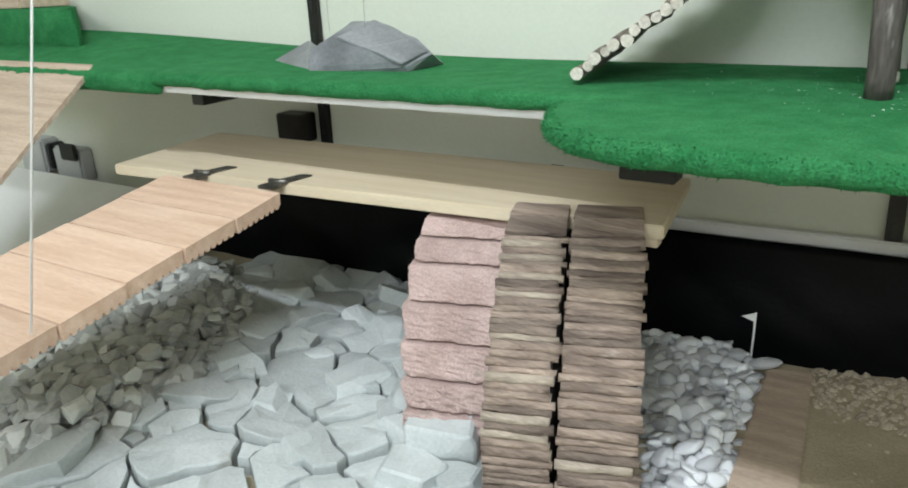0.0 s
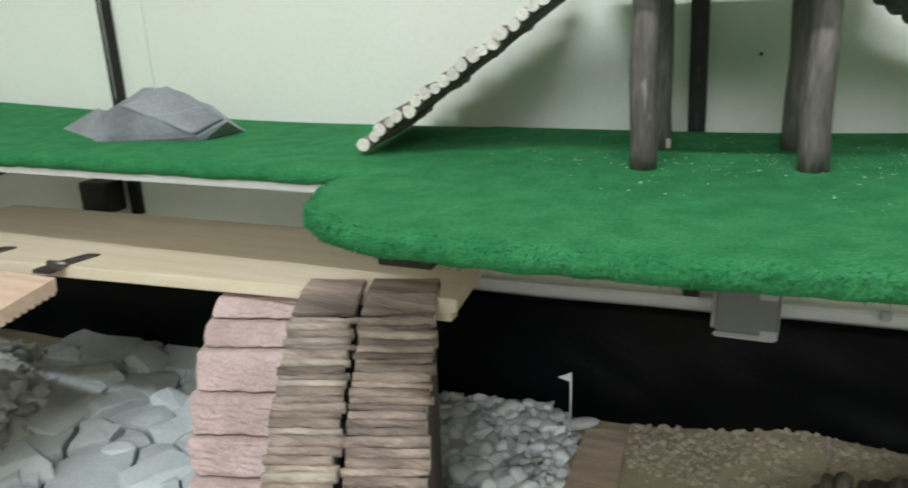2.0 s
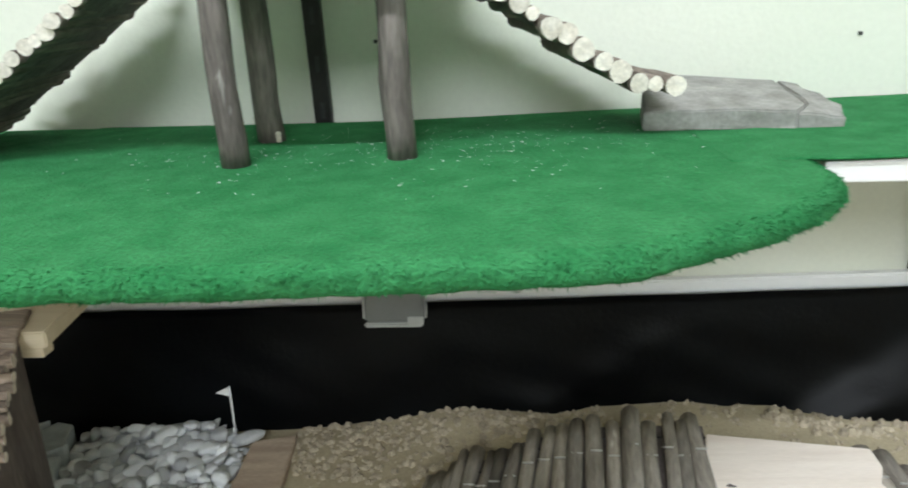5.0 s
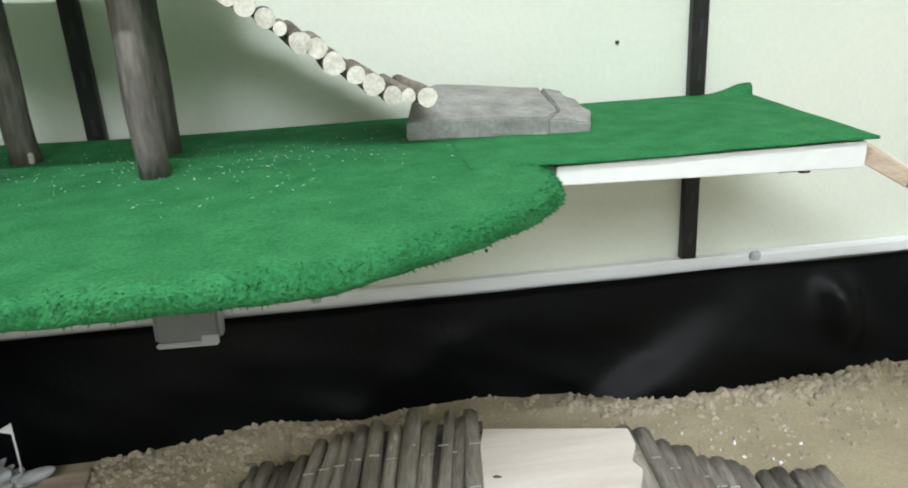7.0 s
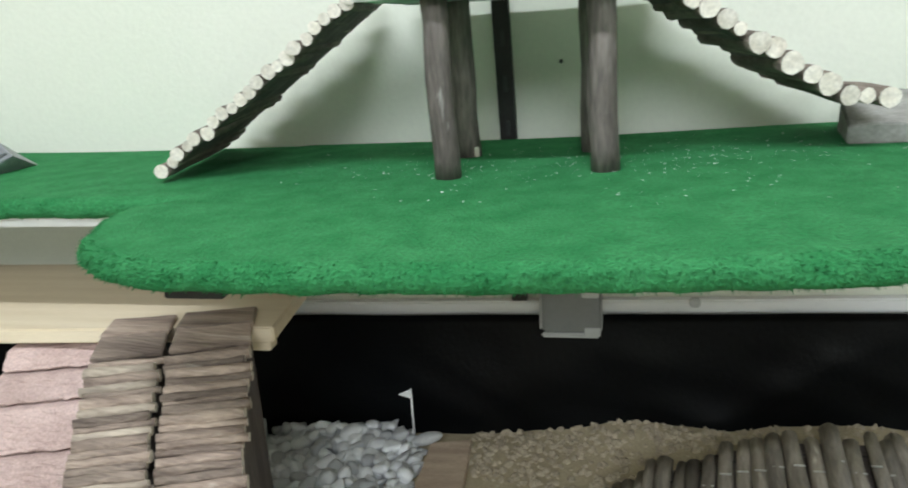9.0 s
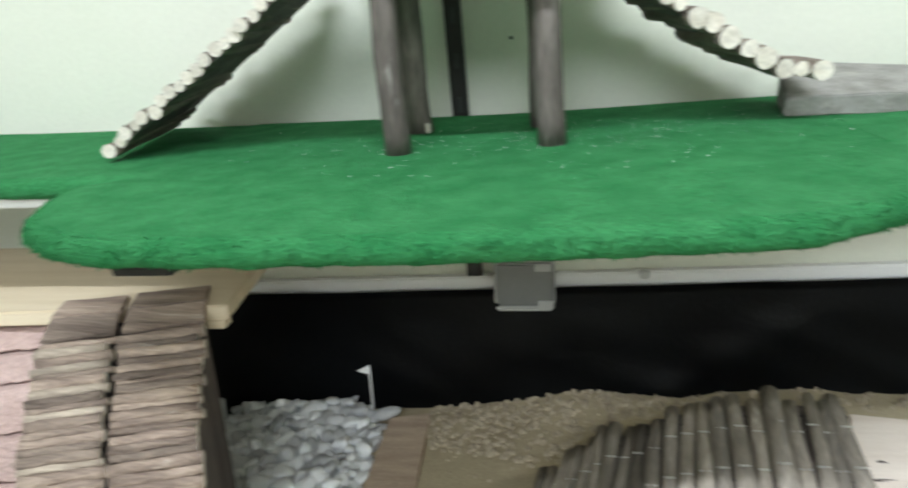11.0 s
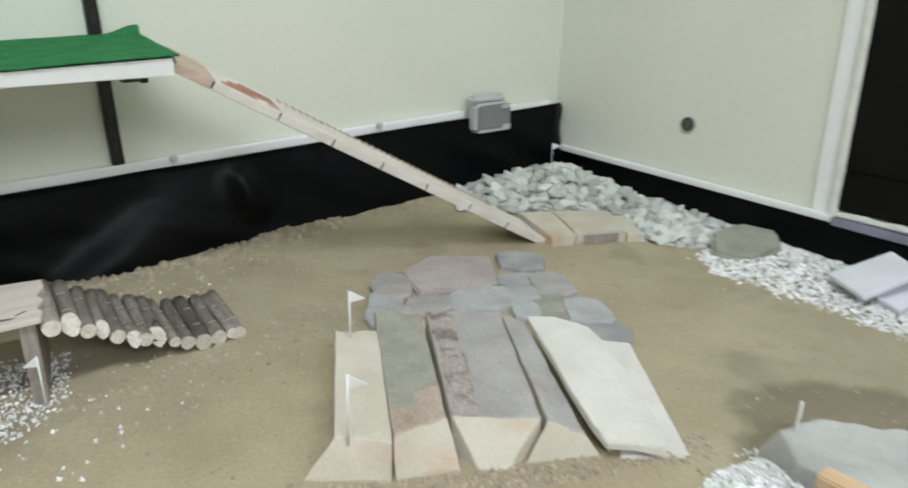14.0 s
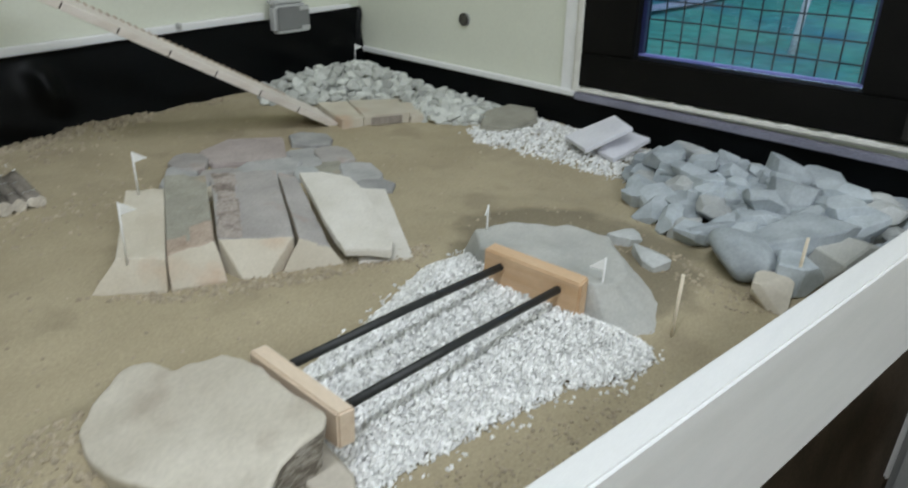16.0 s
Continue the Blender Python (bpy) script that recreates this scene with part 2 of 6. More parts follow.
# shaded copy of the same bead, for the upright pieces
M["bead_dark"] = mat("shaded_bead", (0.018, 0.026, 0.085), (0.028, 0.036, 0.11), 0.35, 15, 200, 0.05, 0.05, 0.0003)
M["rust_stone"] = mat("rusty_broken_sandstone", (0.38, 0.29, 0.225), (0.48, 0.39, 0.315), 0.95, 30, 260, 0.15, 0.7, 0.003)
M["leg_wood"] = mat("grey_leg_wood", (0.27, 0.235, 0.20), (0.39, 0.345, 0.30), 0.8, 10, 120, 0.15, 0.4, 0.001, stretch=(9, 9, 1))
M["ramp_wood"] = mat("whitish_ramp_wood", (0.70, 0.63, 0.56), (0.79, 0.73, 0.67), 0.7, 9, 160, 0.08, 0.3, 0.001, stretch=(1, 7, 7), rnd=0.05, stain=((0.62, 0.49, 0.40), 14, 0.68))
M["boulder_side"] = mat("dark_streaked_flank", (0.19, 0.165, 0.135), (0.46, 0.425, 0.375), 0.9, 60, 260, 0.2, 0.8, 0.003, stretch=(1, 1, 2.5), contrast=(0.42, 0.6))
M["block_pale"] = mat("pale_pine", (0.66, 0.52, 0.385), (0.74, 0.61, 0.475), 0.65, 10, 120, 0.06, 0.2, 0.0008, stretch=(9, 1, 9))
M["post"] = mat("grey_brown_post_bark", (0.088, 0.073, 0.064), (0.178, 0.153, 0.137), 0.8, 40, 260, 0.28, 0.8, 0.0025, stretch=(1, 1, 0.22), rnd=0.15, stain=((0.42, 0.40, 0.37), 75, 0.70))
M["top_board"] = mat("white_washed_wood", (0.73, 0.735, 0.72), (0.79, 0.79, 0.775), 0.7, 14, 160, 0.05, 0.6, 0.002, stretch=(1, 5, 5), stain=((0.50, 0.40, 0.30), 26, 0.73))
M["stick_pale"] = mat("pale_split_stick", (0.25, 0.205, 0.158), (0.42, 0.355, 0.28), 0.8, 30, 240, 0.18, 0.7, 0.002, stretch=(0.15, 1.3, 1.3), rnd=0.2)
M["pebble_corner"] = mat("pale_green_grey_stone", (0.47, 0.485, 0.445), (0.66, 0.672, 0.635), 0.8, 40, 300, 0.12, 0.5, 0.001, rnd=0.32)
M["knot"] = mat("red_knot_wood", (0.30, 0.11, 0.06), (0.46, 0.22, 0.14), 0.7, 16, 120, 0.1, 0.2, 0.001, stretch=(1, 5, 5))
M["red_plastic"] = mat("red_plastic", (0.45, 0.03, 0.06), (0.52, 0.045, 0.08), 0.5, 15, 200, 0.04, 0.05, 0.0003)
M["flag"] = mat("white_plastic_flag", (0.80, 0.80, 0.78), (0.83, 0.83, 0.81), 0.6, 60, 300, 0.02, 0.0)
M["stick_wood"] = mat("bamboo_stick", (0.66, 0.58, 0.44), (0.74, 0.66, 0.52), 0.6, 60, 300, 0.08, 0.1, 0.0005)
M["string"] = mat("white_string", (0.76, 0.76, 0.74), (0.8, 0.8, 0.78), 0.8, 200, 900, 0.08, 0.2, 0.0003)
M["grass"] = mat("lawn", (0.035, 0.26, 0.19), (0.075, 0.39, 0.27), 0.95, 0.5, 5, 0.3, 0.3, 0.02, stain=((0.03, 0.17, 0.22), 0.35, 0.52))
M["path"] = mat("pale_path", (0.30, 0.36, 0.42), (0.38, 0.44, 0.50), 0.9, 2, 20, 0.2, 0.1)
M["hedge"] = mat("blue_fence_boards", (0.016, 0.095, 0.27), (0.026, 0.125, 0.33), 0.8, 2, 18, 0.25, 0.3)
M["birch"] = mat("white_birch_bark", (0.62, 0.62, 0.62), (0.75, 0.75, 0.74), 0.8, 6, 40, 0.25, 0.3)
M["wire"] = mat("green_black_wire", (0.012, 0.02, 0.02), (0.02, 0.03, 0.03), 0.6, 60, 300, 0.1, 0.0)
M["scrub"] = mat("dark_scrub", (0.02, 0.045, 0.09), (0.05, 0.08, 0.13), 0.95, 1.5, 9, 0.3, 0.4)

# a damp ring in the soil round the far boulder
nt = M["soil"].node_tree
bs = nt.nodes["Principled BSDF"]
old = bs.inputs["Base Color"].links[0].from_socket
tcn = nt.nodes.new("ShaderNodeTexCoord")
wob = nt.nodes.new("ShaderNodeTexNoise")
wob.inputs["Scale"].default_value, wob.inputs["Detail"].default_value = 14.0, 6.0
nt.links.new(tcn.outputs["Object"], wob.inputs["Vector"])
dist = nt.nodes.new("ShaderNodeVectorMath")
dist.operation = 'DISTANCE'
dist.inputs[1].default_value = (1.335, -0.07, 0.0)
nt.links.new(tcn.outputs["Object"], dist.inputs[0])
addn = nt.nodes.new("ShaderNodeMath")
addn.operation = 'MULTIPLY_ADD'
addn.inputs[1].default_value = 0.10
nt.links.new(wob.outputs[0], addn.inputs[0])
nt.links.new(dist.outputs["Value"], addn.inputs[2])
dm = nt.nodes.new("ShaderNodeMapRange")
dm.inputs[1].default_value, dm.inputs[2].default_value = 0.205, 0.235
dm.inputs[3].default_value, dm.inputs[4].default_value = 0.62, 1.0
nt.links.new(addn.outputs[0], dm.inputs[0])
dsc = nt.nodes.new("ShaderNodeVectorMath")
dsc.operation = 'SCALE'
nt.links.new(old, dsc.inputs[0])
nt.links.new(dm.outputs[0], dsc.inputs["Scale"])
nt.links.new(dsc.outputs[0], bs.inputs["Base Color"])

glass = bpy.data.materials.new("window_glass")
glass.use_nodes = True
gb = glass.node_tree.nodes["Principled BSDF"]
gb.inputs["Base Color"].default_value = (0.93, 0.97, 1.0, 1)
gb.inputs["Roughness"].default_value = 0.0
gb.inputs["IOR"].default_value = 1.45
gb.inputs["Transmission Weight"].default_value = 1.0
M["glass"] = glass

# ---- helpers ----


def mesh_of(name, bm, material, smooth=False, second=None):
    me = bpy.data.meshes.new(name)
    bm.normal_update()
    bm.to_mesh(me)
    bm.free()
    me.materials.append(M[material])
    if second:
        me.materials.append(M[second])
    if smooth:
        for p in me.polygons:
            p.use_smooth = True
    return me


def thing(name, label, category, group="", kind="", at=(0, 0, 0)):
    ob = new(name)
    ob.empty_display_size = 0.02
    ob.location = at
    return tagged(ob, label, category, group, kind)


def part(name, bm, material, parent=None, label="", smooth=False, second=None):
    """Links a bmesh as one mesh object, under a thing or a part where one is given."""
    ob = new(name, mesh_of(name, bm, material, smooth, second))
    if parent:
        ob.parent = parent
        ob.matrix_parent_inverse = parent_matrix(parent).inverted()
    return tagged(ob, label)


def parent_matrix(ob):
    if ob.parent:
        return parent_matrix(ob.parent) @ ob.matrix_parent_inverse @ ob.matrix_basis
    return ob.matrix_basis.copy()


def place(me, m, name, parent=None):
    ob = new(name, me)
    ob.matrix_basis = m
    if parent:
        ob.parent = parent
        ob.matrix_parent_inverse = parent_matrix(parent).inverted()
    return ob


def box(x0, x1, y0, y1, z0, z1, bevel=0.0015, seg=2):
    bm = bmesh.new()
    bmesh.ops.create_cube(bm, size=1.0, matrix=Matrix.Translation(((x0 + x1) / 2, (y0 + y1) / 2, (z0 + z1) / 2)) @ Matrix.Diagonal((x1 - x0, y1 - y0, z1 - z0, 1)))
    if bevel:
        bmesh.ops.bevel(bm, geom=bm.edges[:], offset=bevel, segments=seg, affect='EDGES')
    return bm


def prism(points, z0, z1, bevel=0.0015, tops=None):
    """An upright prism over a plan outline; tops gives each corner a height of its own."""
    bm = bmesh.new()
    lo = [bm.verts.new((x, y, z0)) for x, y in points]
    hi = [bm.verts.new((x, y, z1 if tops is None else tops[i])) for i, (x, y) in enumerate(points)]
    n = len(points)
    bm.faces.new(hi)
    bm.faces.new(lo[::-1])
    for i in range(n):
        bm.faces.new((lo[i], lo[(i + 1) % n], hi[(i + 1) % n], hi[i]))
    bmesh.ops.recalc_face_normals(bm, faces=bm.faces)
    if bevel:
        bmesh.ops.bevel(bm, geom=bm.edges[:], offset=bevel, segments=2, affect='EDGES')
    return bm


def profile_x(points, x0, x1):
    """A profile of (y, z) drawn out along x."""
    bm = bmesh.new()
    a = [bm.verts.new((x0, y, z)) for y, z in points]
    b = [bm.verts.new((x1, y, z)) for y, z in points]
    n = len(points)
    bm.faces.new(a)
    bm.faces.new(b[::-1])
    for i in range(n):
        bm.faces.new((a[i], b[i], b[(i + 1) % n], a[(i + 1) % n]))
    bmesh.ops.recalc_face_normals(bm, faces=bm.faces)
    return bm


def hull(n, sx, sy, sz, seed, power=2.6, bevel=0.06):
    """An angular stone of unit-ish size: the hull of scattered points, with worn edges."""
    r = random.Random(seed)
    bm = bmesh.new()
    for _ in range(n):
        v = Vector((r.gauss(0, 1), r.gauss(0, 1), r.gauss(0, 1)))
        k = (abs(v.x) ** power + abs(v.y) ** power + abs(v.z) ** power) ** (1 / power)
        v = v / k * r.uniform(0.86, 1.0)
        bm.verts.new((v.x * sx, v.y * sy, v.z * sz))
    res = bmesh.ops.convex_hull(bm, input=bm.verts[:])
    junk = [g for g in res["geom_interior"] + res["geom_unused"] if isinstance(g, bmesh.types.BMVert)]
    if junk:
        bmesh.ops.delete(bm, geom=list(set(junk)), context='VERTS')
    bmesh.ops.dissolve_limit(bm, angle_limit=radians(14), verts=bm.verts[:], edges=bm.edges[:])
    if bevel:
        bmesh.ops.bevel(bm, geom=bm.edges[:], offset=bevel * min(sx, sy, sz), segments=2, affect='EDGES', clamp_overlap=True)
    return bm


def facet_rock(sx, sy, sz, seed, sub=3, planes=13, hard=11.0, rough=0.035):
    """A broken rock: a ball cut by random planes, with the edges worn round."""
    r = random.Random(seed)
    cuts = []
    while len(cuts) < planes:
        n = Vector((r.gauss(0, 1), r.gauss(0, 1), r.gauss(0, 1)))
        if n.length > 0.1:
            n.normalize()
            if all(n.dot(q) < 0.80 for q, _ in cuts):
                cuts.append((n, r.uniform(0.70, 1.0)))
            elif r.random() < 0.05:
                cuts.append((n, 1.0))
    bm = bmesh.new()
    bmesh.ops.create_icosphere(bm, subdivisions=sub, radius=1.0)
    o = Vector((seed * 1.7, seed * 0.9, seed * 2.3))
    for v in bm.verts:
        d = v.co.normalized()
        k = sum((max(0.0, d.dot(n)) / h) ** hard for n, h in cuts) ** (-1.0 / hard)
        k = min(k, 1.22) * (1 + rough * noise.noise(d * 2.6 + o) + 0.5 * rough * noise.noise(d * 7.0 + o))
        v.co = Vector((d.x * sx, d.y * sy, d.z * sz)) * k
    return bm


def cut_rock(sx, sy, sz, seed, planes=12, bevel=0.05):
    """A freshly broken rock: a block cut by random planes, the edges barely worn."""
    r = random.Random(seed)
    bm = bmesh.new()
    bmesh.ops.create_cube(bm, size=2.0)
    for _ in range(planes):
        n = Vector((r.gauss(0, 1), r.gauss(0, 1), r.gauss(0, 0.8)))
        n.normalize()
        cut = bmesh.ops.bisect_plane(bm, geom=bm.verts[:] + bm.edges[:] + bm.faces[:], plane_co=n * r.uniform(0.74, 1.0), plane_no=n, clear_outer=True)
        rim = [e for e in cut["geom_cut"] if isinstance(e, bmesh.types.BMEdge)]
        if len(rim) > 2:
            bmesh.ops.contextual_create(bm, geom=rim)
    bmesh.ops.remove_doubles(bm, verts=bm.verts[:], dist=0.06)
    for v in bm.verts:
        v.co = Vector((v.co.x * sx, v.co.y * sy, v.co.z * sz))
    bmesh.ops.recalc_face_normals(bm, faces=bm.faces)
    if bevel:
        bmesh.ops.bevel(bm, geom=bm.edges[:], offset=bevel * min(sx, sy, sz), segments=1, affect='EDGES', clamp_overlap=True)
    return bm


def pebble_bm(sx, sy, sz, seed, sub=2, rough=0.22):
    bm = bmesh.new()
    bmesh.ops.create_icosphere(bm, subdivisions=sub, radius=1.0)
    o = Vector((seed * 3.7, seed * 1.3, seed * 0.7))
    for v in bm.verts:
        k = 1 + rough * noise.noise(v.co * 1.3 + o) + 0.35 * rough * noise.noise(v.co * 3.1 + o)
        v.co = Vector((v.co.x * sx, v.co.y * sy, v.co.z * sz)) * k
    return bm


def smoothstep(a, b, x):
    t = min(1.0, max(0.0, (x - a) / (b - a)))
    return t * t * (3 - 2 * t)


def inside(poly, x, y):
    c = False
    j = len(poly) - 1
    for i in range(len(poly)):
        xi, yi = poly[i]
        xj, yj = poly[j]
        if (yi > y) != (yj > y) and x < (xj - xi) * (y - yi) / (yj - yi) + xi:
            c = not c
        j = i
    return c


def edge_distance(poly, x, y):
    best = 9.0
    p = Vector((x, y))
    for i in range(len(poly)):
        a, b = Vector(poly[i - 1]), Vector(poly[i])
        t = max(0.0, min(1.0, (p - a).dot(b - a) / (b - a).length_squared))
        best = min(best, (p - a - (b - a) * t).length)
    return best


def scatter(poly, gap, tries, seed):
    """Points inside a plan outline, no two nearer than gap."""
    r = random.Random(seed)
    xs, ys = [p[0] for p in poly], [p[1] for p in poly]
    cells, out = {}, []
    for _ in range(tries):
        x, y = r.uniform(min(xs), max(xs)), r.uniform(min(ys), max(ys))
        if not inside(poly, x, y):
            continue
        k = (int(x // gap), int(y // gap))
        if all((x - a) ** 2 + (y - b) ** 2 >= gap * gap for i in (-1, 0, 1) for j in (-1, 0, 1) for a, b in cells.get((k[0] + i, k[1] + j), ())):
            cells.setdefault(k, []).append((x, y))
            out.append((x, y))
    return out


def tube(points, radius, sides=10, taper=1.0, wobble=0.0, seed=0, caps=True):
    """A rod along points; the caps take the second material slot."""
    bm = bmesh.new()
    rings = []
    pts = [Vector(p) for p in points]
    for i, p in enumerate(pts):
        d = (pts[min(i + 1, len(pts) - 1)] - pts[max(i - 1, 0)]).normalized()
        u = d.orthogonal().normalized() if abs(d.z) > 0.9 else d.cross(Vector((0, 0, 1))).normalized()
        w = d.cross(u)
        k = radius * (1 + (taper - 1) * i / max(1, len(pts) - 1))
        ring = []
        for s in range(sides):
            a = 2 * math.pi * s / sides
            rr = k * (1 + wobble * noise.noise(Vector((math.cos(a) * 1.2 + seed * 5.1, math.sin(a) * 1.2, i * 0.5 + seed))))
            ring.append(bm.verts.new(p + (u * math.cos(a) + w * math.sin(a)) * rr))
        rings.append(ring)
    for i in range(len(rings) - 1):
        for s in range(sides):
            f = bm.faces.new((rings[i][s], rings[i][(s + 1) % sides], rings[i + 1][(s + 1) % sides], rings[i + 1][s]))
            f.smooth = True
    if caps:
        for ring in (rings[0][::-1], rings[-1]):
            f = bm.faces.new(ring)
            f.material_index = 1
    bmesh.ops.recalc_face_normals(bm, faces=bm.faces)
    return bm


def log_mesh(length, radius, seed, material="bark", sides=12, slant=0.0):
    """A short log along y from 0 to length, with sawn ends."""
    r = random.Random(seed)
    pts = []
    ph, amp = r.uniform(0, 6), r.uniform(0.3, 1.0) * 0.0022
    for i in range(6):
        t = i / 5
        pts.append((amp * math.sin(ph + 3 * t), length * t, amp * math.cos(ph * 1.7 + 2.4 * t)))
    bm = tube(pts, radius, sides, r.uniform(0.85, 1.05), 0.16, seed)
    if slant:
        # an oblique cut with a pointed lower tip
        for v in bm.verts:
            if v.co.y < 0.006:
                v.co.y += slant * (v.co.z + radius)
    me = mesh_of("log", bm, material, False, "cut_end")
    return me

# ---- setting ----
WALL_Y, WALL_X = 0.98, 1.885


def rim_y(x):
    return -0.321 - 0.1246 * (x - 0.875)


def soil_z(x, y):
    z = -0.032 * (1 - smoothstep(0.10, 0.85, x)) - 0.020 * (1 - smoothstep(-0.25, 0.10, x))
    # a loose ridge thrown up along the back
    ridge = smoothstep(0.80, 0.96, y) * smoothstep(0.12, 0.30, x) * (1 - smoothstep(0.50, 0.9, x))
    z -= 0.008 * smoothstep(0.80, 0.95, y) * smoothstep(0.55, 0.75, x) * (1 - smoothstep(0.85, 1.0, x))
    z += 0.010 * smoothstep(0.84, 0.95, y) * smoothstep(0.98, 1.15, x) * (1 - smoothstep(1.5, 1.7, x))
    z += 0.022 * ridge * (0.75 + 0.6 * noise.noise(Vector((x * 9, y * 9, 3))))
    z += 0.006 * noise.noise(Vector((x * 5, y * 5, 0))) + 0.0028 * noise.noise(Vector((x * 19, y * 19, 4))) + 0.0016 * noise.noise(Vector((x * 55, y * 55, 8)))
    # hollow under the log bridge, heap round the far boulder
    z -= 0.012 * smoothstep(0.16, 0.05, math.hypot(x - 0.61, y - 0.66))
    z += 0.012 * smoothstep(0.30, 0.10, math.hypot(x - 1.30, y + 0.06))
    # dirt pushed up against the near boulder
    z += 0.016 * smoothstep(0.075, 0.01, math.hypot((x - 0.712) * 0.9, (y - 0.030) * 0.8)) * (1 + 0.5 * noise.noise(Vector((x * 60, y * 60, 2))))
    return z


def ground_sheet():
    bm = bmesh.new()
    x0, x1, nx, ny = -2.39, 1.880, 427, 140
    grid = []
    for i in range(nx + 1):
        x = x0 + (x1 - x0) * i / nx
        ya, yb = rim_y(x) + 0.004, 0.972
        row = []
        for j in range(ny + 1):
            y = ya + (yb - ya) * j / ny
            row.append(bm.verts.new((x, y, soil_z(x, y))))
        grid.append(row)
    for i in range(nx):
        for j in range(ny):
            f = bm.faces.new((grid[i][j], grid[i + 1][j], grid[i + 1][j + 1], grid[i][j + 1]))
            f.smooth = True
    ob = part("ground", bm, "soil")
    return tagged(ob, "dry sandy soil floor of the crawler course", "ground", kind="structure")


ground_sheet()


def wall_piece(name, x0, x1, y0, y1, z0, z1, material="wall", label="pale cream painted plaster wall"):
    return tagged(part(name, box(x0, x1, y0, y1, z0, z1, 0), material), label, "wall", kind="structure")


FL, CE = -0.82, 2.20
wall_piece("wall_north", -2.40, WALL_X, WALL_Y, WALL_Y + 0.12, FL, CE)
WY0, WY1, WZ0, WZ1 = -0.356, 0.285, 0.087, 0.98
east = bmesh.new()
OY0, OY1, OZ0, OZ1 = WY0 + 0.045, WY1 - 0.045, WZ0 + 0.03, WZ1 - 0.04
for y0, y1, z0, z1 in ((OY1, WALL_Y + 0.12, FL, CE), (-5.2, OY0, FL, CE), (OY0, OY1, FL, OZ0), (OY0, OY1, OZ1, CE)):
    bmesh.ops.create_cube(east, size=1.0, matrix=Matrix.Translation((WALL_X + 0.09, (y0 + y1) / 2, (z0 + z1) / 2)) @ Matrix.Diagonal((0.18, y1 - y0, z1 - z0, 1)))
tagged(part("wall_east", east, "wall"), "pale cream painted wall with a window opening", "wall", kind="structure")
wall_piece("wall_west", -2.52, -2.40, -5.2, WALL_Y + 0.12, FL, CE)
wall_piece("wall_south", -2.52, WALL_X + 0.18, -5.32, -5.2, FL, CE)
tagged(part("floor", box(-2.52, WALL_X + 0.18, -5.32, WALL_Y + 0.12, FL - 0.1, FL, 0), "floor"), "dark room floor below the table", "floor", kind="structure")
tagged(part("ceiling", box(-2.52, WALL_X + 0.18, -5.32, WALL_Y + 0.12, CE, CE + 0.1, 0), "ceiling"), "white painted ceiling", "ceiling", kind="structure")

# front board of the tray and the deck that carries the soil
rx0, rx1 = -2.39, 1.880
rim = thing("tray_rim", "white painted front board of the raised tray", "rim", kind="structure")
part("board", prism([(rx0, rim_y(rx0)), (rx0, rim_y(rx0) - 0.027), (rx1, rim_y(rx1) - 0.027), (rx1, rim_y(rx1))], -0.122, 0.066, 0.002), "white_paint", rim)
part("cap_lip", prism([(rx0, rim_y(rx0)), (rx0, rim_y(rx0) - 0.031), (rx1, rim_y(rx1) - 0.031), (rx1, rim_y(rx1))], 0.0662, 0.092, 0.003), "white_paint", rim)
skirt = thing("under_panel", "dark brown board wall below the tray", "panel", kind="structure")
part("board", box(1.83, 1.883, -2.4, 0.90, FL, -0.125, 0.002), "dark_wood", skirt)
deck = thing("tray_deck", "dark board deck under the soil", "table", kind="structure")
part("board", prism([(rx0, rim_y(rx0) + 0.002), (rx1, rim_y(rx1) + 0.002), (rx1, 0.975), (rx0, 0.975)], -0.115, -0.085, 0.001), "black_metal", deck)
for x in (-2.1, -0.3, 1.6):
    part("leg", box(x - 0.035, x + 0.035, 0.0, 0.07, FL, -0.116, 0.002), "board_wood", deck)


def line_rise(x):
    """Liner and duct climb a little towards the corner."""
    return 0.0215 * max(-0.6, x)


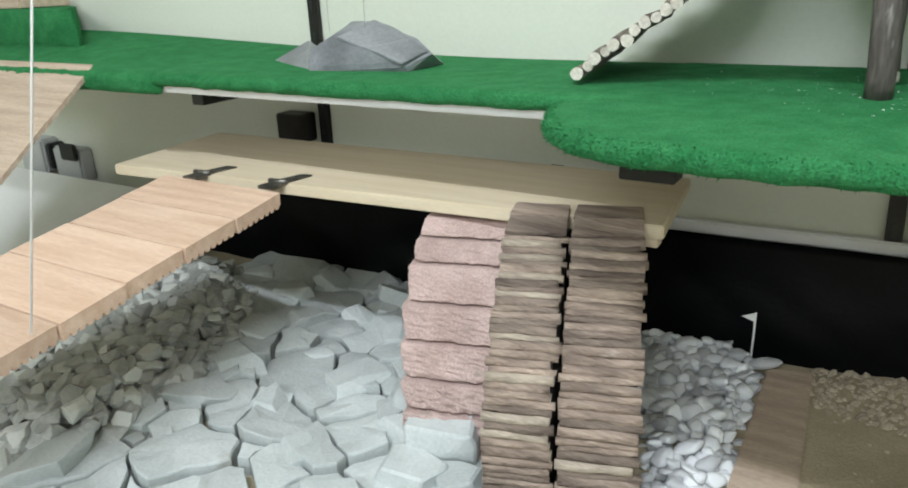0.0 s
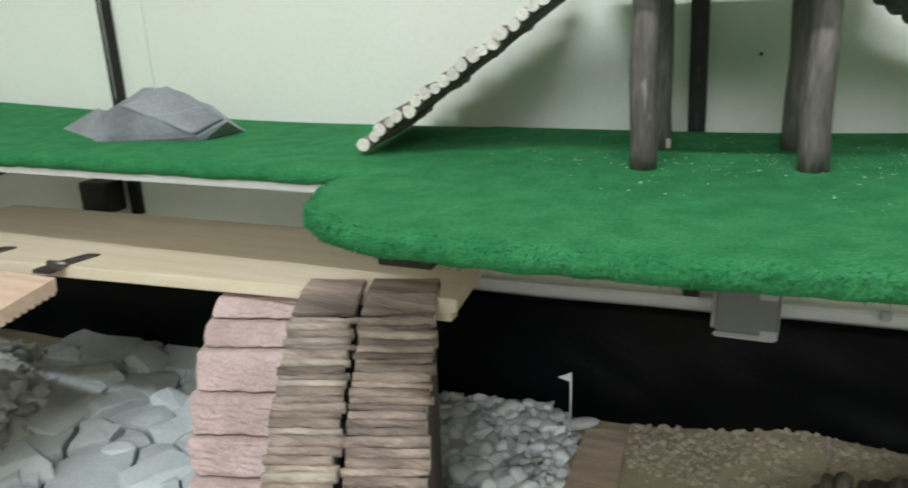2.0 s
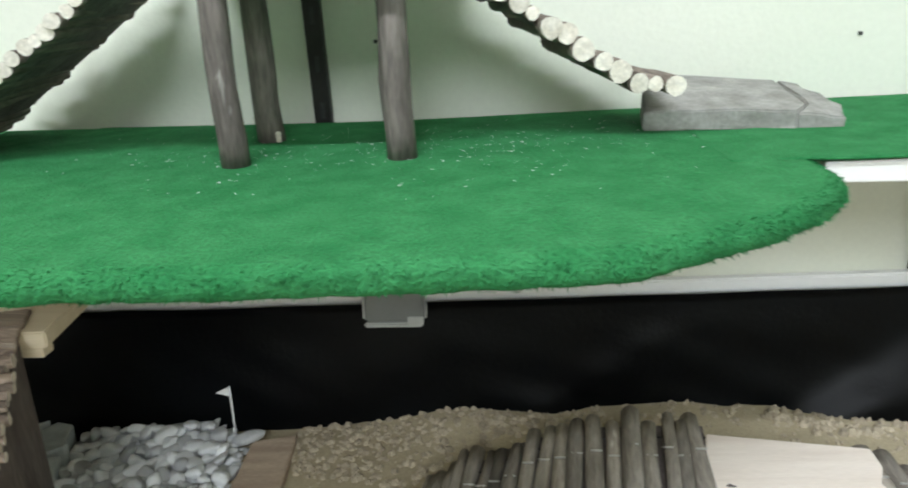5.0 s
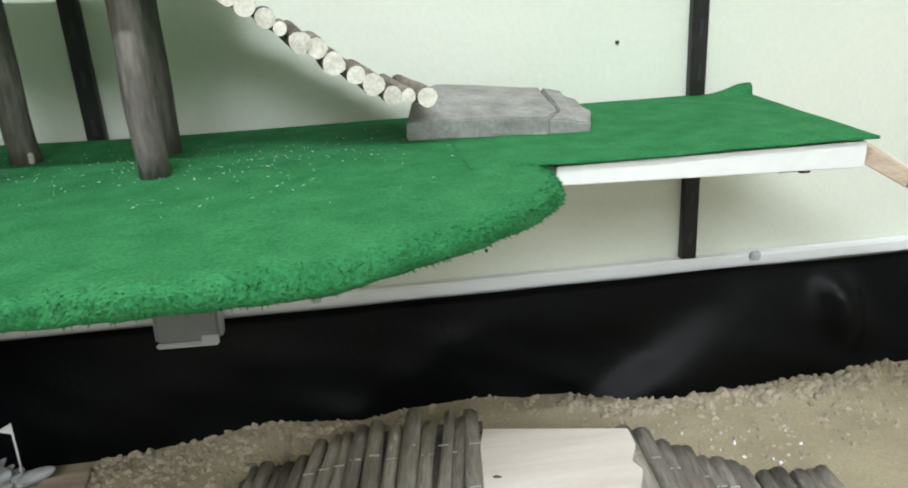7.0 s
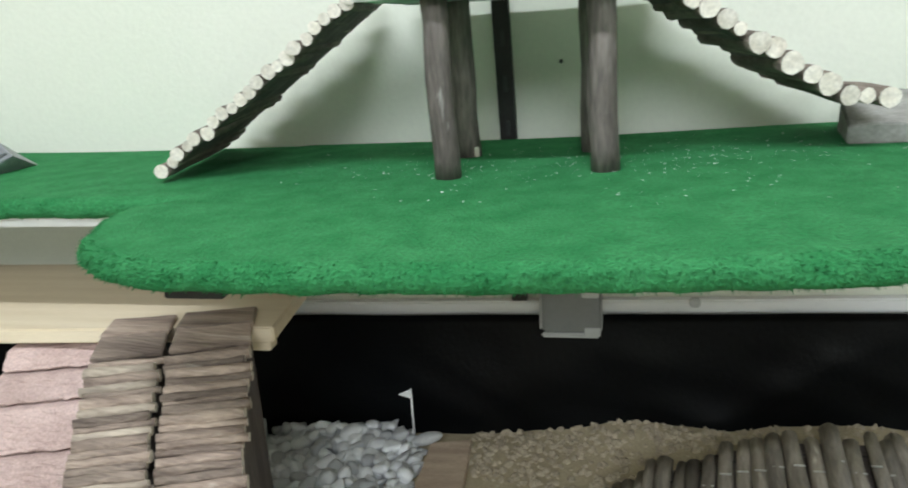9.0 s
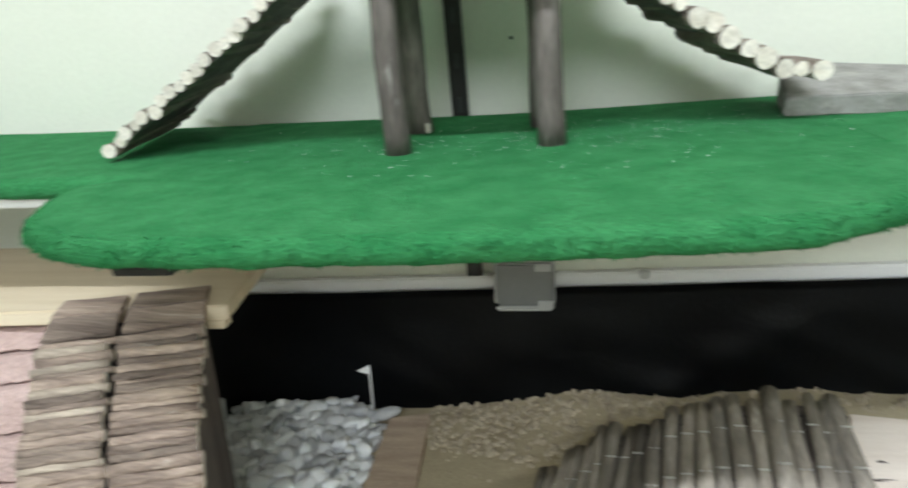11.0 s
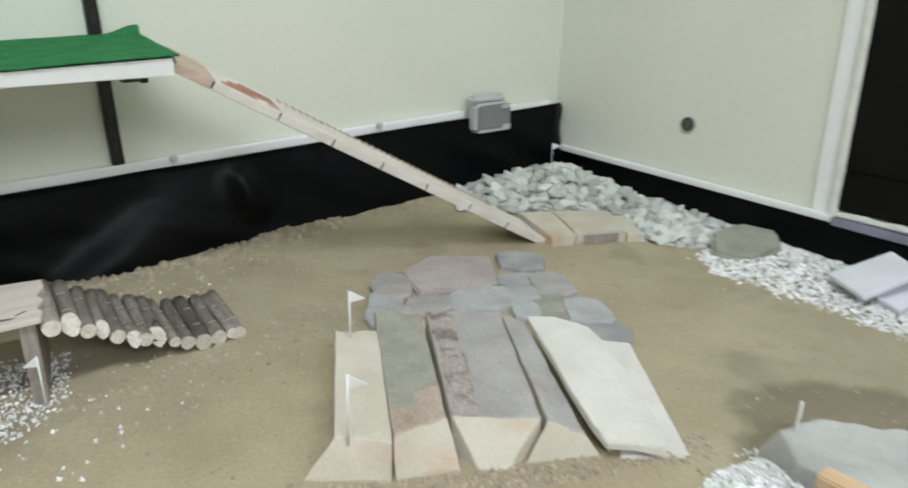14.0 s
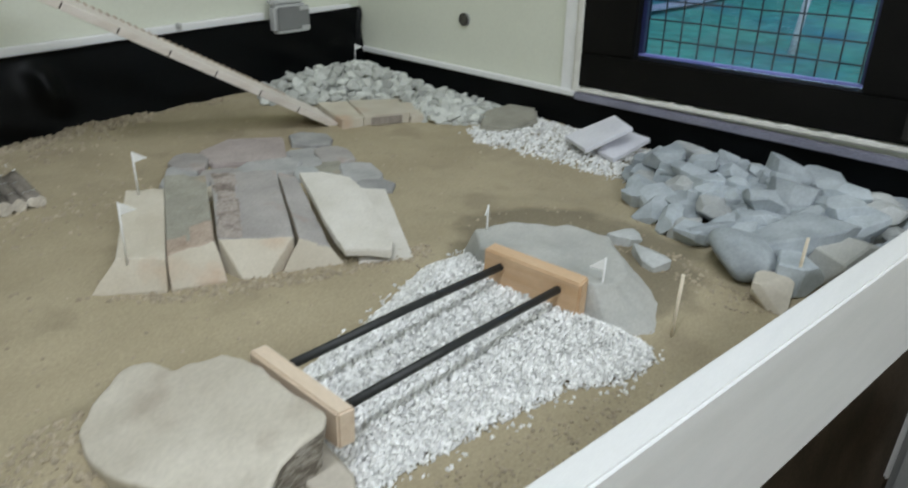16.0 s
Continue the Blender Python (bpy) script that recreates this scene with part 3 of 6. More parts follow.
def liner_back():
    """The foil hangs in soft folds from its batten."""
    bm = bmesh.new()
    n, k = 300, 22
    x0, x1 = -1.02, 1.874
    rows = []
    for i in range(n + 1):
        x = x0 + (x1 - x0) * i / n
        row = []
        for j in range(k + 1):
            v = j / k
            z = 0.1275 + line_rise(x) + 0.002 * noise.noise(Vector((x * 6, 0, 1))) - v * 0.235
            y = 0.958 - 0.022 * v
            y -= 0.014 * v * noise.noise(Vector((x * 4 + v * 2.0, v * 2.0, 2))) + 0.006 * noise.noise(Vector((x * 11 - v * 4, v * 3, 5))) * min(1, v * 3)
            # the standing fold beside the third rail, and long diagonal creases
            y -= 0.027 * math.exp(-((x - 1.06 - 0.05 * v) / 0.024) ** 2) * smoothstep(0.02, 0.15, v) * (1 - smoothstep(0.25, 0.55, v))
            line = 0.938 - 0.345 * v
            y -= 0.042 * v * smoothstep(line - 0.010, line + 0.10, x) * (1 - smoothstep(1.10, 1.42, x))
            y -= 0.004 * math.exp(-((x - 0.66 + 0.35 * v) / 0.04) ** 2) * smoothstep(0.0, 0.3, v)
            row.append(bm.verts.new((x, min(y, 0.964), z)))
        rows.append(row)
    for i in range(n):
        for j in range(k):
            f = bm.faces.new((rows[i][j], rows[i][j + 1], rows[i + 1][j + 1], rows[i + 1][j]))
            f.smooth = True
    res = bmesh.ops.solidify(bm, geom=bm.faces[:], thickness=-0.0015)
    return bm


liner = thing("pond_liner", "black creased pond liner lining the tray walls", "liner", kind="structure")
part("back_sheet", liner_back(), "liner", liner)


def side_line(y):
    """Top of the batten on the window wall, sinking towards the corner."""
    return 0.068 + 0.017 * (0.957 - y)


side = bmesh.new()
rows = []
for i in range(121):
    y = rim_y(1.88) + 0.002 + (0.955 - rim_y(1.88) - 0.002) * i / 120
    row = []
    for j in range(9):
        v = j / 8
        row.append(side.verts.new((1.8825 - 0.009 * v - 0.004 * noise.noise(Vector((y * 7, v * 2, 9))) * v, y, side_line(y) - 0.006 - v * 0.165)))
    rows.append(row)
for i in range(120):
    for j in range(8):
        f = side.faces.new((rows[i][j], rows[i + 1][j], rows[i + 1][j + 1], rows[i][j + 1]))
        f.smooth = True
bmesh.ops.solidify(side, geom=side.faces[:], thickness=0.0015)
part("side_sheet", side, "liner", liner)
# corner flap standing higher where the two sheets meet
fold = tube([(1.855, 0.956, -0.05), (1.856, 0.956, 0.05), (1.862, 0.957, 0.120), (1.868, 0.958, 0.150), (1.8685, 0.960, 0.163)], 0.010, 12, 0.9, 0.2, 4)
part("corner_fold", fold, "liner", liner, "", False, "liner")

batten = thing("wall_batten", "white cable duct along the top of the liner", "trim", kind="structure")
bm = box(-1.0, 1.585, 0.9655, 0.9795, 0.125, 0.1415, 0.002)
bmesh.ops.bisect_plane(bm, geom=bm.verts[:] + bm.edges[:] + bm.faces[:], plane_co=(-0.6, 0, 0), plane_no=(1, 0, 0))
for v in bm.verts:
    v.co.z += line_rise(v.co.x)
part("back_batten", bm, "white_paint", batten)
part("back_batten", box(1.705, 1.850, 0.962, 0.9795, 0.160, 0.174, 0.003), "white_paint", batten)
bm = box(1.869, 1.8845, 0.286, 0.955, -0.012, 0.0, 0.002)
for v in bm.verts:
    v.co.z += side_line(v.co.y)
part("side_batten", bm, "white_paint", batten)
bm = box(1.864, 1.8845, rim_y(1.88) + 0.01, 0.284, -0.014, 0.0, 0.002)
for v in bm.verts:
    v.co.z += 0.078 + 0.021 * (0.284 - v.co.y)
part("sill_strip", bm, "sill", batten)
for x in (0.41, 0.955, 1.36):
    part("clip", box(x, x + 0.012, 0.957, 0.966, 0.135 + line_rise(x), 0.146 + line_rise(x), 0.002), "grey_plastic", batten)

# plaster edge round the window
edge = bmesh.new()


def ragged(bm, a, b, axis, w0, w1):
    """A strip of plaster with a straight side at w0 and a torn one near w1."""
    n = int(abs(b - a) / 0.0028)
    rings = []
    for i in range(n + 1):
        t = a + (b - a) * i / n
        tear = 0.0030 * noise.noise(Vector((t * 45, w1 * 50, 1))) + 0.0016 * noise.noise(Vector((t * 210, w1 * 50, 4)))
        w = w1 + tear
        x0 = WALL_X - 0.0125 - 0.0012 * noise.noise(Vector((t * 50, 7, w1 * 9)))
        ring = []
        for x, q in ((WALL_X - 0.0003, w0), (x0 + 0.002, w0), (x0, w0 + (w - w0) * 0.3), (x0 + 0.001 + 0.001 * noise.noise(Vector((t * 90, 2, 2))), w0 + (w - w0) * 0.8), (x0 + 0.004, w), (WALL_X - 0.0003, w)):
            ring.append(bm.verts.new((x, q, t) if axis == "z" else (x, t, q)))
        rings.append(ring)
    for p, q in zip(rings, rings[1:]):
        for k in range(5):
            bm.faces.new((p[k], p[k + 1], q[k + 1], q[k]))
    bm.faces.new(rings[0])
    bm.faces.new(rings[-1][::-1])


ragged(edge, 0.078, 0.98, "z", 0.297, 0.280)
ragged(edge, 0.297, -0.37, "y", 0.0785, 0.0885)
ragged(edge, 0.078, 0.98, "z", -0.376, -0.353)
bmesh.ops.recalc_face_normals(edge, faces=edge.faces)
TILT = Matrix.Translation((WALL_X, 0.285, 0.087)) @ Matrix.Rotation(-0.036, 4, 'X') @ Matrix.Translation((-WALL_X, -0.285, -0.087))
plaster_edge = tagged(part("plaster_edge", edge, "plaster"), "rough white plaster edge round the black window", "trim", kind="structure")
plaster_edge.matrix_basis = TILT
strip = tagged(part("reveal_strip", box(1.8785, 1.8847, 0.2975, 0.327, 0.078, 1.0, 0.001), "white_paint"), "white painted strip beside the window", "trim", kind="structure")
strip.matrix_basis = TILT


def window():
    w = thing("window_1", "black framed window with a wire grid outside, dusk behind", "window", kind="structure", at=(1.905, -0.04, 0.1))
    fx0, fx1 = 1.871, 1.935
    py0, py1, pz0, pz1 = -0.251, 0.163, 0.162, 0.88
    for y0, y1, z0, z1 in ((WY0 + 0.002, WY1 - 0.002, WZ0 + 0.004, pz0), (WY0 + 0.002, WY1 - 0.002, pz1, WZ1), (WY0 + 0.002, py0, pz0, pz1), (py1, WY1 - 0.002, pz0, pz1)):
        part("window_frame", box(fx0 + 0.004, fx1, y0, y1, z0, z1, 0.003), "frame_black", w)
    b = 0.009
    for y0, y1, z0, z1 in ((py0, py1, pz0 + 0.004, pz0 + b), (py0, py1, pz1 - b, pz1), (py0, py0 + b, pz0 + b, pz1 - b), (py1 - b, py1, pz0 + b, pz1 - b)):
        # level beads carry the painted sky reflection, uprights the painted shade
        part("glazing_bead", box(1.896, 1.907, y0, y1, z0, z1, 0.001), "bead" if y1 - y0 > 0.1 else "bead_dark", w)
    pane = part("pane", box(1.9095, 1.9135, py0 + 0.001, py1 - 0.001, pz0 + 0.001, pz1 - 0.001, 0), "glass", w)
    pane.visible_shadow = False
    part("stay", box(1.862, 1.8745, -0.338, -0.326, 0.100, 0.170, 0.003), "black_metal", w, "slim dark metal window stay")
    w.matrix_basis = TILT @ w.matrix_basis


window()


def wire_grid():
    g = thing("wire_grid", "dark welded wire mesh outside the window", "wire mesh", at=(1.995, -0.05, 0.1))
    r = random.Random(3)
    wires = [((0, -0.37 + 0.0375 * i, 0), (0, -0.37 + 0.0375 * i, 1.0)) for i in range(19)] + [((0, -0.40, 0.11 + 0.0385 * i), (0, 0.34, 0.11 + 0.0385 * i)) for i in range(22)]
    for a, b in wires:
        pts = []
        for i in range(7):
            p = Vector(a).lerp(Vector(b), i / 6)
            pts.append((1.98 + (0.0025 if a[1] == b[1] else 0) + r.uniform(-0.001, 0.001), p.y + r.uniform(-0.0012, 0.0012), p.z + r.uniform(-0.0012, 0.0012)))
        part("wire", tube(pts, 0.0017, 6), "wire", g)
    g.matrix_basis = TILT @ g.matrix_basis


wire_grid()

# outside
lawn = bmesh.new()
bmesh.ops.create_grid(lawn, x_segments=40, y_segments=40, size=1.0, matrix=Matrix.Translation((42, 0, -0.98)) @ Matrix.Diagonal((39.9, 60, 1, 1)))
for v in lawn.verts:
    v.co.z += 0.05 * noise.noise(v.co * 0.2)
tagged(part("lawn", lawn, "grass", smooth=True), "green lawn outside the window", "lawn", kind="structure")

# ---- things on the shelf ----


def turf_rise(x, y=0.0):
    """The platform climbs a little towards the window end."""
    return 0.009 * smoothstep(0.20, 0.64, x)


def rounded(outline, radius):
    """Sharp corners of a plan outline turned into short arcs."""
    out = []
    n = len(outline)
    for i in range(n):
        p, a, b = Vector(outline[i]), Vector(outline[i - 1]), Vector(outline[(i + 1) % n])
        u, w = (a - p), (b - p)
        if u.angle(w) > radians(135):
            out.append(p)
            continue
        k = min(radius, u.length * 0.4, w.length * 0.4)
        p0, p1 = p + u.normalized() * k, p + w.normalized() * k
        for s in range(6):
            t = s / 5
            out.append(p0 * (1 - t) ** 2 + p * 2 * t * (1 - t) + p1 * t ** 2)
    return out


def pile(name, spots, parent, seed):
    """Short carpet fibres standing at the given spots: (place, outward direction)."""
    r = random.Random(seed)
    verts, faces = [], []
    for p, n in spots:
        side = Vector((r.uniform(-1, 1), r.uniform(-1, 1), r.uniform(-1, 1))).cross(n)
        if side.length < 0.1:
            continue
        side = side.normalized() * r.uniform(0.0004, 0.0008)
        tip = p + n * r.uniform(0.0012, 0.0030) + Vector((r.uniform(-1, 1), r.uniform(-1, 1), r.uniform(-1, 0.4))) * 0.0016
        o = len(verts)
        verts += [tuple(p - side - n * 0.001), tuple(p + side - n * 0.001), tuple(tip)]
        faces.append((o, o + 1, o + 2))
    me = bpy.data.meshes.new(name)
    me.from_pydata(verts, [], faces)
    me.materials.append(M["carpet"])
    ob = new(name, me)
    if parent:
        ob.parent = parent
        ob.matrix_parent_inverse = parent_matrix(parent).inverted()
    return tagged(ob, "short frayed fibres of the carpet edge", "", "", "stuff")


def carpet_slab(name, outline, z0, z1, label, parent=None, lip=0.012, rise=None, fringe=0):
    """Carpet wrapped round a board: a rounded, slightly uneven edge under a flat top."""
    pts = []
    outline = rounded(outline, lip * 1.7)
    for i in range(len(outline)):
        a, b = Vector(outline[i]), Vector(outline[(i + 1) % len(outline)])
        n = max(1, int((b - a).length / 0.004))
        pts += [a.lerp(b, k / n) for k in range(n)]
    n = len(pts)
    nor = []
    for i in range(n):
        d = (pts[(i + 1) % n] - pts[i - 1]).normalized()
        nor.append(Vector((d.y, -d.x)))
    area = sum(pts[i - 1].x * pts[i].y - pts[i].x * pts[i - 1].y for i in range(n))
    if area < 0:
        nor = [-q for q in nor]
    bm = bmesh.new()
    levels = [(-lip * 1.4, z0), (-lip * 0.4, z0 + 0.001), (0.0, z0 + (z1 - z0) * 0.3), (0.0, z0 + (z1 - z0) * 0.62), (-lip * 0.30, z1 - 0.003), (-lip, z1)]
    rings = []
    for k, (off, z) in enumerate(levels):
        ring = []
        for i in range(n):
            j = 0.0020 * noise.noise(Vector((pts[i].x * 150, pts[i].y * 150, k * 2.1))) + 0.0022 * noise.noise(Vector((pts[i].x * 45, pts[i].y * 45, k * 0.9))) + 0.0035 * noise.noise(Vector((pts[i].x * 14, pts[i].y * 14, k * 0.3)))
            p = pts[i] + nor[i] * (off + (j if 0 < k < 5 else j * 0.4))
            ring.append(bm.verts.new((p.x, p.y, z + (0.0012 * noise.noise(Vector((pts[i].x * 40, pts[i].y * 40, 7))) if k < 5 else 0))))
        rings.append(ring)
    for k in range(len(rings) - 1):
        for i in range(n):
            f = bm.faces.new((rings[k][i], rings[k][(i + 1) % n], rings[k + 1][(i + 1) % n], rings[k + 1][i]))
            f.smooth = True
    spots = []
    if fringe:
        rf = random.Random(int(fringe))
        front = [i for i in range(n) if pts[i].y < 0.72]
        for _ in range(fringe):
            i = rf.choice(front)
            k = rf.choice((1, 2, 2, 3, 3, 3, 4, 4))
            f, g = rf.random(), rf.random()
            a_, b_ = rings[k][i].co.lerp(rings[k][(i + 1) % n].co, f), rings[k + 1][i].co.lerp(rings[k + 1][(i + 1) % n].co, f)
            p_ = a_.lerp(b_, g)
            p_.z += rise(p_.x, p_.y) if rise else 0
            spots.append((p_, Vector((nor[i].x, nor[i].y, -0.2 + 0.3 * k - 0.4)).normalized()))
    top = bm.faces.new(rings[-1])
    bm.faces.new(rings[0][::-1])
    bmesh.ops.recalc_face_normals(bm, faces=bm.faces)
    if rise:
        bmesh.ops.triangulate(bm, faces=[top])
        for v in bm.verts:
            v.co.z += rise(v.co.x, v.co.y)
    slab = part(name, bm, "carpet", parent, label)
    if spots:
        pile("carpet_fringe", spots, parent or slab, fringe)
    return slab


def shelf_rise(x, y):
    """The carpet creeps up the wall towards the far end of the shelf."""
    return 0.034 * smoothstep(-0.25, -1.35, x) * smoothstep(0.72, 0.968, y)


ZC = 0.344
shelf_l = thing("wall_shelf", "white laminate wall shelf under green carpet", "shelf", at=(-0.3, 0.84, 0.32))
part("board", box(-1.35, 0.60, 0.702, 0.972, 0.3185, 0.3335, 0.001), "laminate", shelf_l)
for x in (-0.66, 0.20):
    part("bracket", prism([(x - 0.012, 0.965), (x + 0.012, 0.965), (x + 0.012, 0.72), (x - 0.012, 0.72)], 0.30, 0.318, 0.001, ), "black_metal", shelf_l)
part("bracket", box(-0.700, -0.640, 0.745, 0.765, 0.306, 0.318, 0.001), "black_metal", shelf_l)
part("bracket", box(0.012, 0.056, 0.552, 0.575, 0.308, 0.3185, 0.001), "black_metal", shelf_l)
carpet_l = carpet_slab("shelf_carpet", [(-1.35, 0.686), (-0.90, 0.688), (-0.5, 0.690), (0.03, 0.690), (0.03, 0.968), (-1.35, 0.968)], 0.3275, ZC + 0.0026, "", rise=shelf_rise, fringe=3500)
tagged(carpet_l, "green artificial turf carpet lying on the shelf", "carpet")

shelf_r = thing("wall_shelf", "white edged wall shelf under green carpet", "shelf", at=(0.75, 0.84, 0.34))
board_r = part("board", prism([(0.630, 0.702), (0.894, 0.702), (0.925, 0.972), (0.630, 0.972)], 0.3365, 0.352, 0.001, tops=[0.3520, 0.3585, 0.3585, 0.3520]), "laminate", shelf_r)
part("bracket", box(0.838, 0.861, 0.735, 0.75, 0.327, 0.336, 0.001), "black_metal", shelf_r)
part("bracket", box(0.862, 0.872, 0.74, 0.965, 0.324, 0.336, 0.001), "black_metal", shelf_r)
ca = bmesh.new()
nx, ny = 60, 40
rows = []
for i in range(nx + 1):
    u = i / nx
    row = []
    for j in range(ny + 1):
        v = j / ny
        x = 0.56 + (0.341 + 0.029 * v) * u
        y = 0.698 + 0.275 * v
        z = ZC + 0.0038 + turf_rise(x) + (0.3545 - ZC - 0.0128) * smoothstep(0.0, 0.25, u) + 0.0065 * smoothstep(0.2, 1.0, u) + 0.0008 * noise.noise(Vector((x * 20, y * 20, 3))) - 0.0036 * (1 - smoothstep(0.06, 0.19, u))
        # turned-up back corner beside the rail
        z += 0.013 * smoothstep(0.92, 1.0, v) * smoothstep(0.86, 0.985, u)
        y -= 0.012 * smoothstep(0.90, 1.0, v) * smoothstep(0.84, 0.93, u)
        row.append(ca.verts.new((x, y, z)))
    rows.append(row)
for i in range(nx):
    for j in range(ny):
        f = ca.faces.new((rows[i][j], rows[i + 1][j], rows[i + 1][j + 1], rows[i][j + 1]))
        f.smooth = True
bmesh.ops.recalc_face_normals(ca, faces=ca.faces)
bmesh.ops.solidify(ca, geom=ca.faces[:], thickness=0.0025)
bmesh.ops.recalc_face_normals(ca, faces=ca.faces)
tagged(part("shelf_carpet", ca, "carpet"), "thin green carpet with a turned-up corner on the white shelf", "carpet")

# the wide rounded platform in the middle
mid = [(-0.088, 0.665), (-0.085, 0.625), (-0.068, 0.583), (-0.042, 0.546), (-0.010, 0.523), (0.035, 0.510), (0.10, 0.504), (0.20, 0.505), (0.34, 0.508), (0.40, 0.509), (0.460, 0.514), (0.502, 0.534), (0.540, 0.558), (0.580, 0.590), (0.610, 0.626), (0.622, 0.655), (0.624, 0.699), (0.62, 0.972), (-0.053, 0.972), (-0.053, 0.69)]
turf = thing("turf_platform", "thick green carpeted platform board with a rounded fluffy edge", "platform", at=(0.25, 0.75, 0.33))
carpet_slab("carpet", mid, 0.3280, ZC + 0.003, "", turf, lip=0.012, rise=turf_rise, fringe=9000)
part("board", prism([(-0.04, 0.70), (-0.035, 0.62), (0.03, 0.565), (0.20, 0.55), (0.43, 0.565), (0.56, 0.65), (0.58, 0.70)], 0.3230, 0.3277, 0.0005), "panel", turf)
tagged(carpet_slab("carpet_flap", [(-1.35, 0.6845), (-0.72, 0.6845), (-0.70, 0.701), (-1.35, 0.701)], 0.3165, 0.3440, "", lip=0.006), "green carpet edge hanging down over the shelf board", "carpet")
carpet_step = carpet_slab("carpet_step", [(-1.52, 0.83), (-1.075, 0.83), (-1.275, 0.966), (-1.52, 0.966)], ZC + 0.002, 0.427, "")
tagged(carpet_step, "raised green carpeted step at the end of the shelf", "step")
end_board = thing("step_board", "brown wooden board lying on the carpeted step", "board", at=(-1.3, 0.9, 0.43))
part("board", box(-1.52, -1.275, 0.85, 0.955, 0.4275, 0.443, 0.0015), "decking_old", end_board)


def wall_rail(x, z0, z1, lean):
    r = thing("shelf_rail", "black slotted steel shelving rail screwed to the wall", "shelf rail", "rails on the wall", at=(x, 0.975, z0))
    bm = prism([(x - 0.0095, 0.9795), (x - 0.0095, 0.968), (x + 0.0095, 0.968), (x + 0.0095, 0.9795)], z0, z1, 0.001)
    for v in bm.verts:
        v.co.x += lean * (v.co.z - z0)
    part("rail", bm, "black_metal", r)
    z = z0 + 0.02
    while z < z1 - 0.03:
        c = x + lean * (z - z0)
        part("slot", box(c - 0.0022, c + 0.0022, 0.9668, 0.9682, z, z + 0.017, 0), "black_rubber", r)
        z += 0.05
    return r


wall_rail(-0.650, 0.190, 0.95, 0.0)
wall_rail(0.2105, 0.130, 0.95, -0.03)
wall_rail(0.8765, 0.160, 0.95, -0.03)
jb = thing("junction_box", "small black box fixed beside the shelving rail", "junction box", at=(-0.71, 0.96, 0.22))
part("body", box(-0.722, -0.664, 0.93, 0.967, 0.199, 0.247, 0.002), "black_metal", jb)


def socket(x, z, w, h, hood, label):
    """Splash-proof socket: pale housing and hood, a grey flap with pale corner clips."""
    s = thing("wall_socket", label, "socket", "sockets on the back wall", at=(x, 0.97, z))
    y = 0.967
    part("housing", box(x, x + w, y - 0.032, y, z, z + h, 0.007, 3), "grey_plastic", s)
    part("hood", box(x - 0.004, x + w - 0.006, y - 0.026, y - 0.001, z + h - 0.003, z + h + 0.014, 0.006, 3), hood, s)
    lid = part("lid", box(x + 0.004, x + w - 0.001, y - 0.037, y - 0.0325, z + 0.007, z + h - 0.004, 0.003, 3), "dark_grey_plastic", s, "darker grey spring flap")
    part("clip", box(x + w * 0.68, x + w - 0.004, y - 0.0395, y - 0.0372, z + h - 0.014, z + h - 0.005, 0.001), "grey_plastic", lid, "pale corner clip")
    part("clip", box(x + w * 0.72, x + w - 0.002, y - 0.0395, y - 0.0372, z + 0.004, z + 0.015, 0.001), "grey_plastic", lid, "pale corner clip")
    part("lip", box(x + 0.003, x + w - 0.003, y - 0.0385, y - 0.0325, z + 0.001, z + 0.0068, 0.002), "grey_plastic", s)
    return s


socket(0.236, 0.114, 0.074, 0.066, "mid_grey_plastic", "grey splash-proof wall socket with a flap lid")
socket(1.594, 0.130, 0.096, 0.064, "grey_plastic", "grey splash-proof wall socket above the liner in the corner")
ws = thing("wall_socket", "grey wall socket with a black plug and cable", "socket", "sockets on the back wall", at=(-1.47, 0.97, 0.09))
part("housing", box(-1.56, -1.465, 0.935, 0.9795, 0.06, 0.140, 0.005), "grey_plastic", ws)
part("plug", box(-1.462, -1.445, 0.940, 0.9795, 0.072, 0.130, 0.003), "black_rubber", ws, "black plug")
part("socket_side", box(-1.444, -1.345, 0.945, 0.9795, 0.050, 0.125, 0.005), "grey_plastic", ws)
part("clip", box(-1.40, -1.345, 0.935, 0.9445, 0.100, 0.138, 0.003), "black_rubber", ws)
tagged(part("blank_cap", tube([(1.8845, 0.608, 0.181), (1.878, 0.608, 0.181)], 0.0145, 20), "dark_grey_plastic", None, "", False, "hinge"), "round grey blanking cap on the wall", "cap")
for x, z in ((0.622, 0.187), (0.265, 0.43), (0.775, 0.425)):
    tagged(part("wall_plug", tube([(x, 0.9797, z), (x, 0.9775, z)], 0.0022, 8), "black_rubber", None, "", False, "black_rubber"), "tiny dark screw hole in the painted wall", "screw hole", "screw holes in the wall")

# ---- log house on the platform ----
house = thing("log_tower", "white topped platform on four bark-covered posts", "tower", at=(0.24, 0.8, ZC))
tb = box(0.108, 0.366, 0.727, 0.955, 0.499, 0.516, 0.0015)
bmesh.ops.subdivide_edges(tb, edges=[e for e in tb.edges if e.calc_length() > 0.1], cuts=24, use_grid_fill=True)
for v in tb.verts:
    v.co += Vector((0.2, 0.6, 1.0)) * 0.0009 * noise.noise(v.co * 60)
part("top_board", tb, "top_board", house)
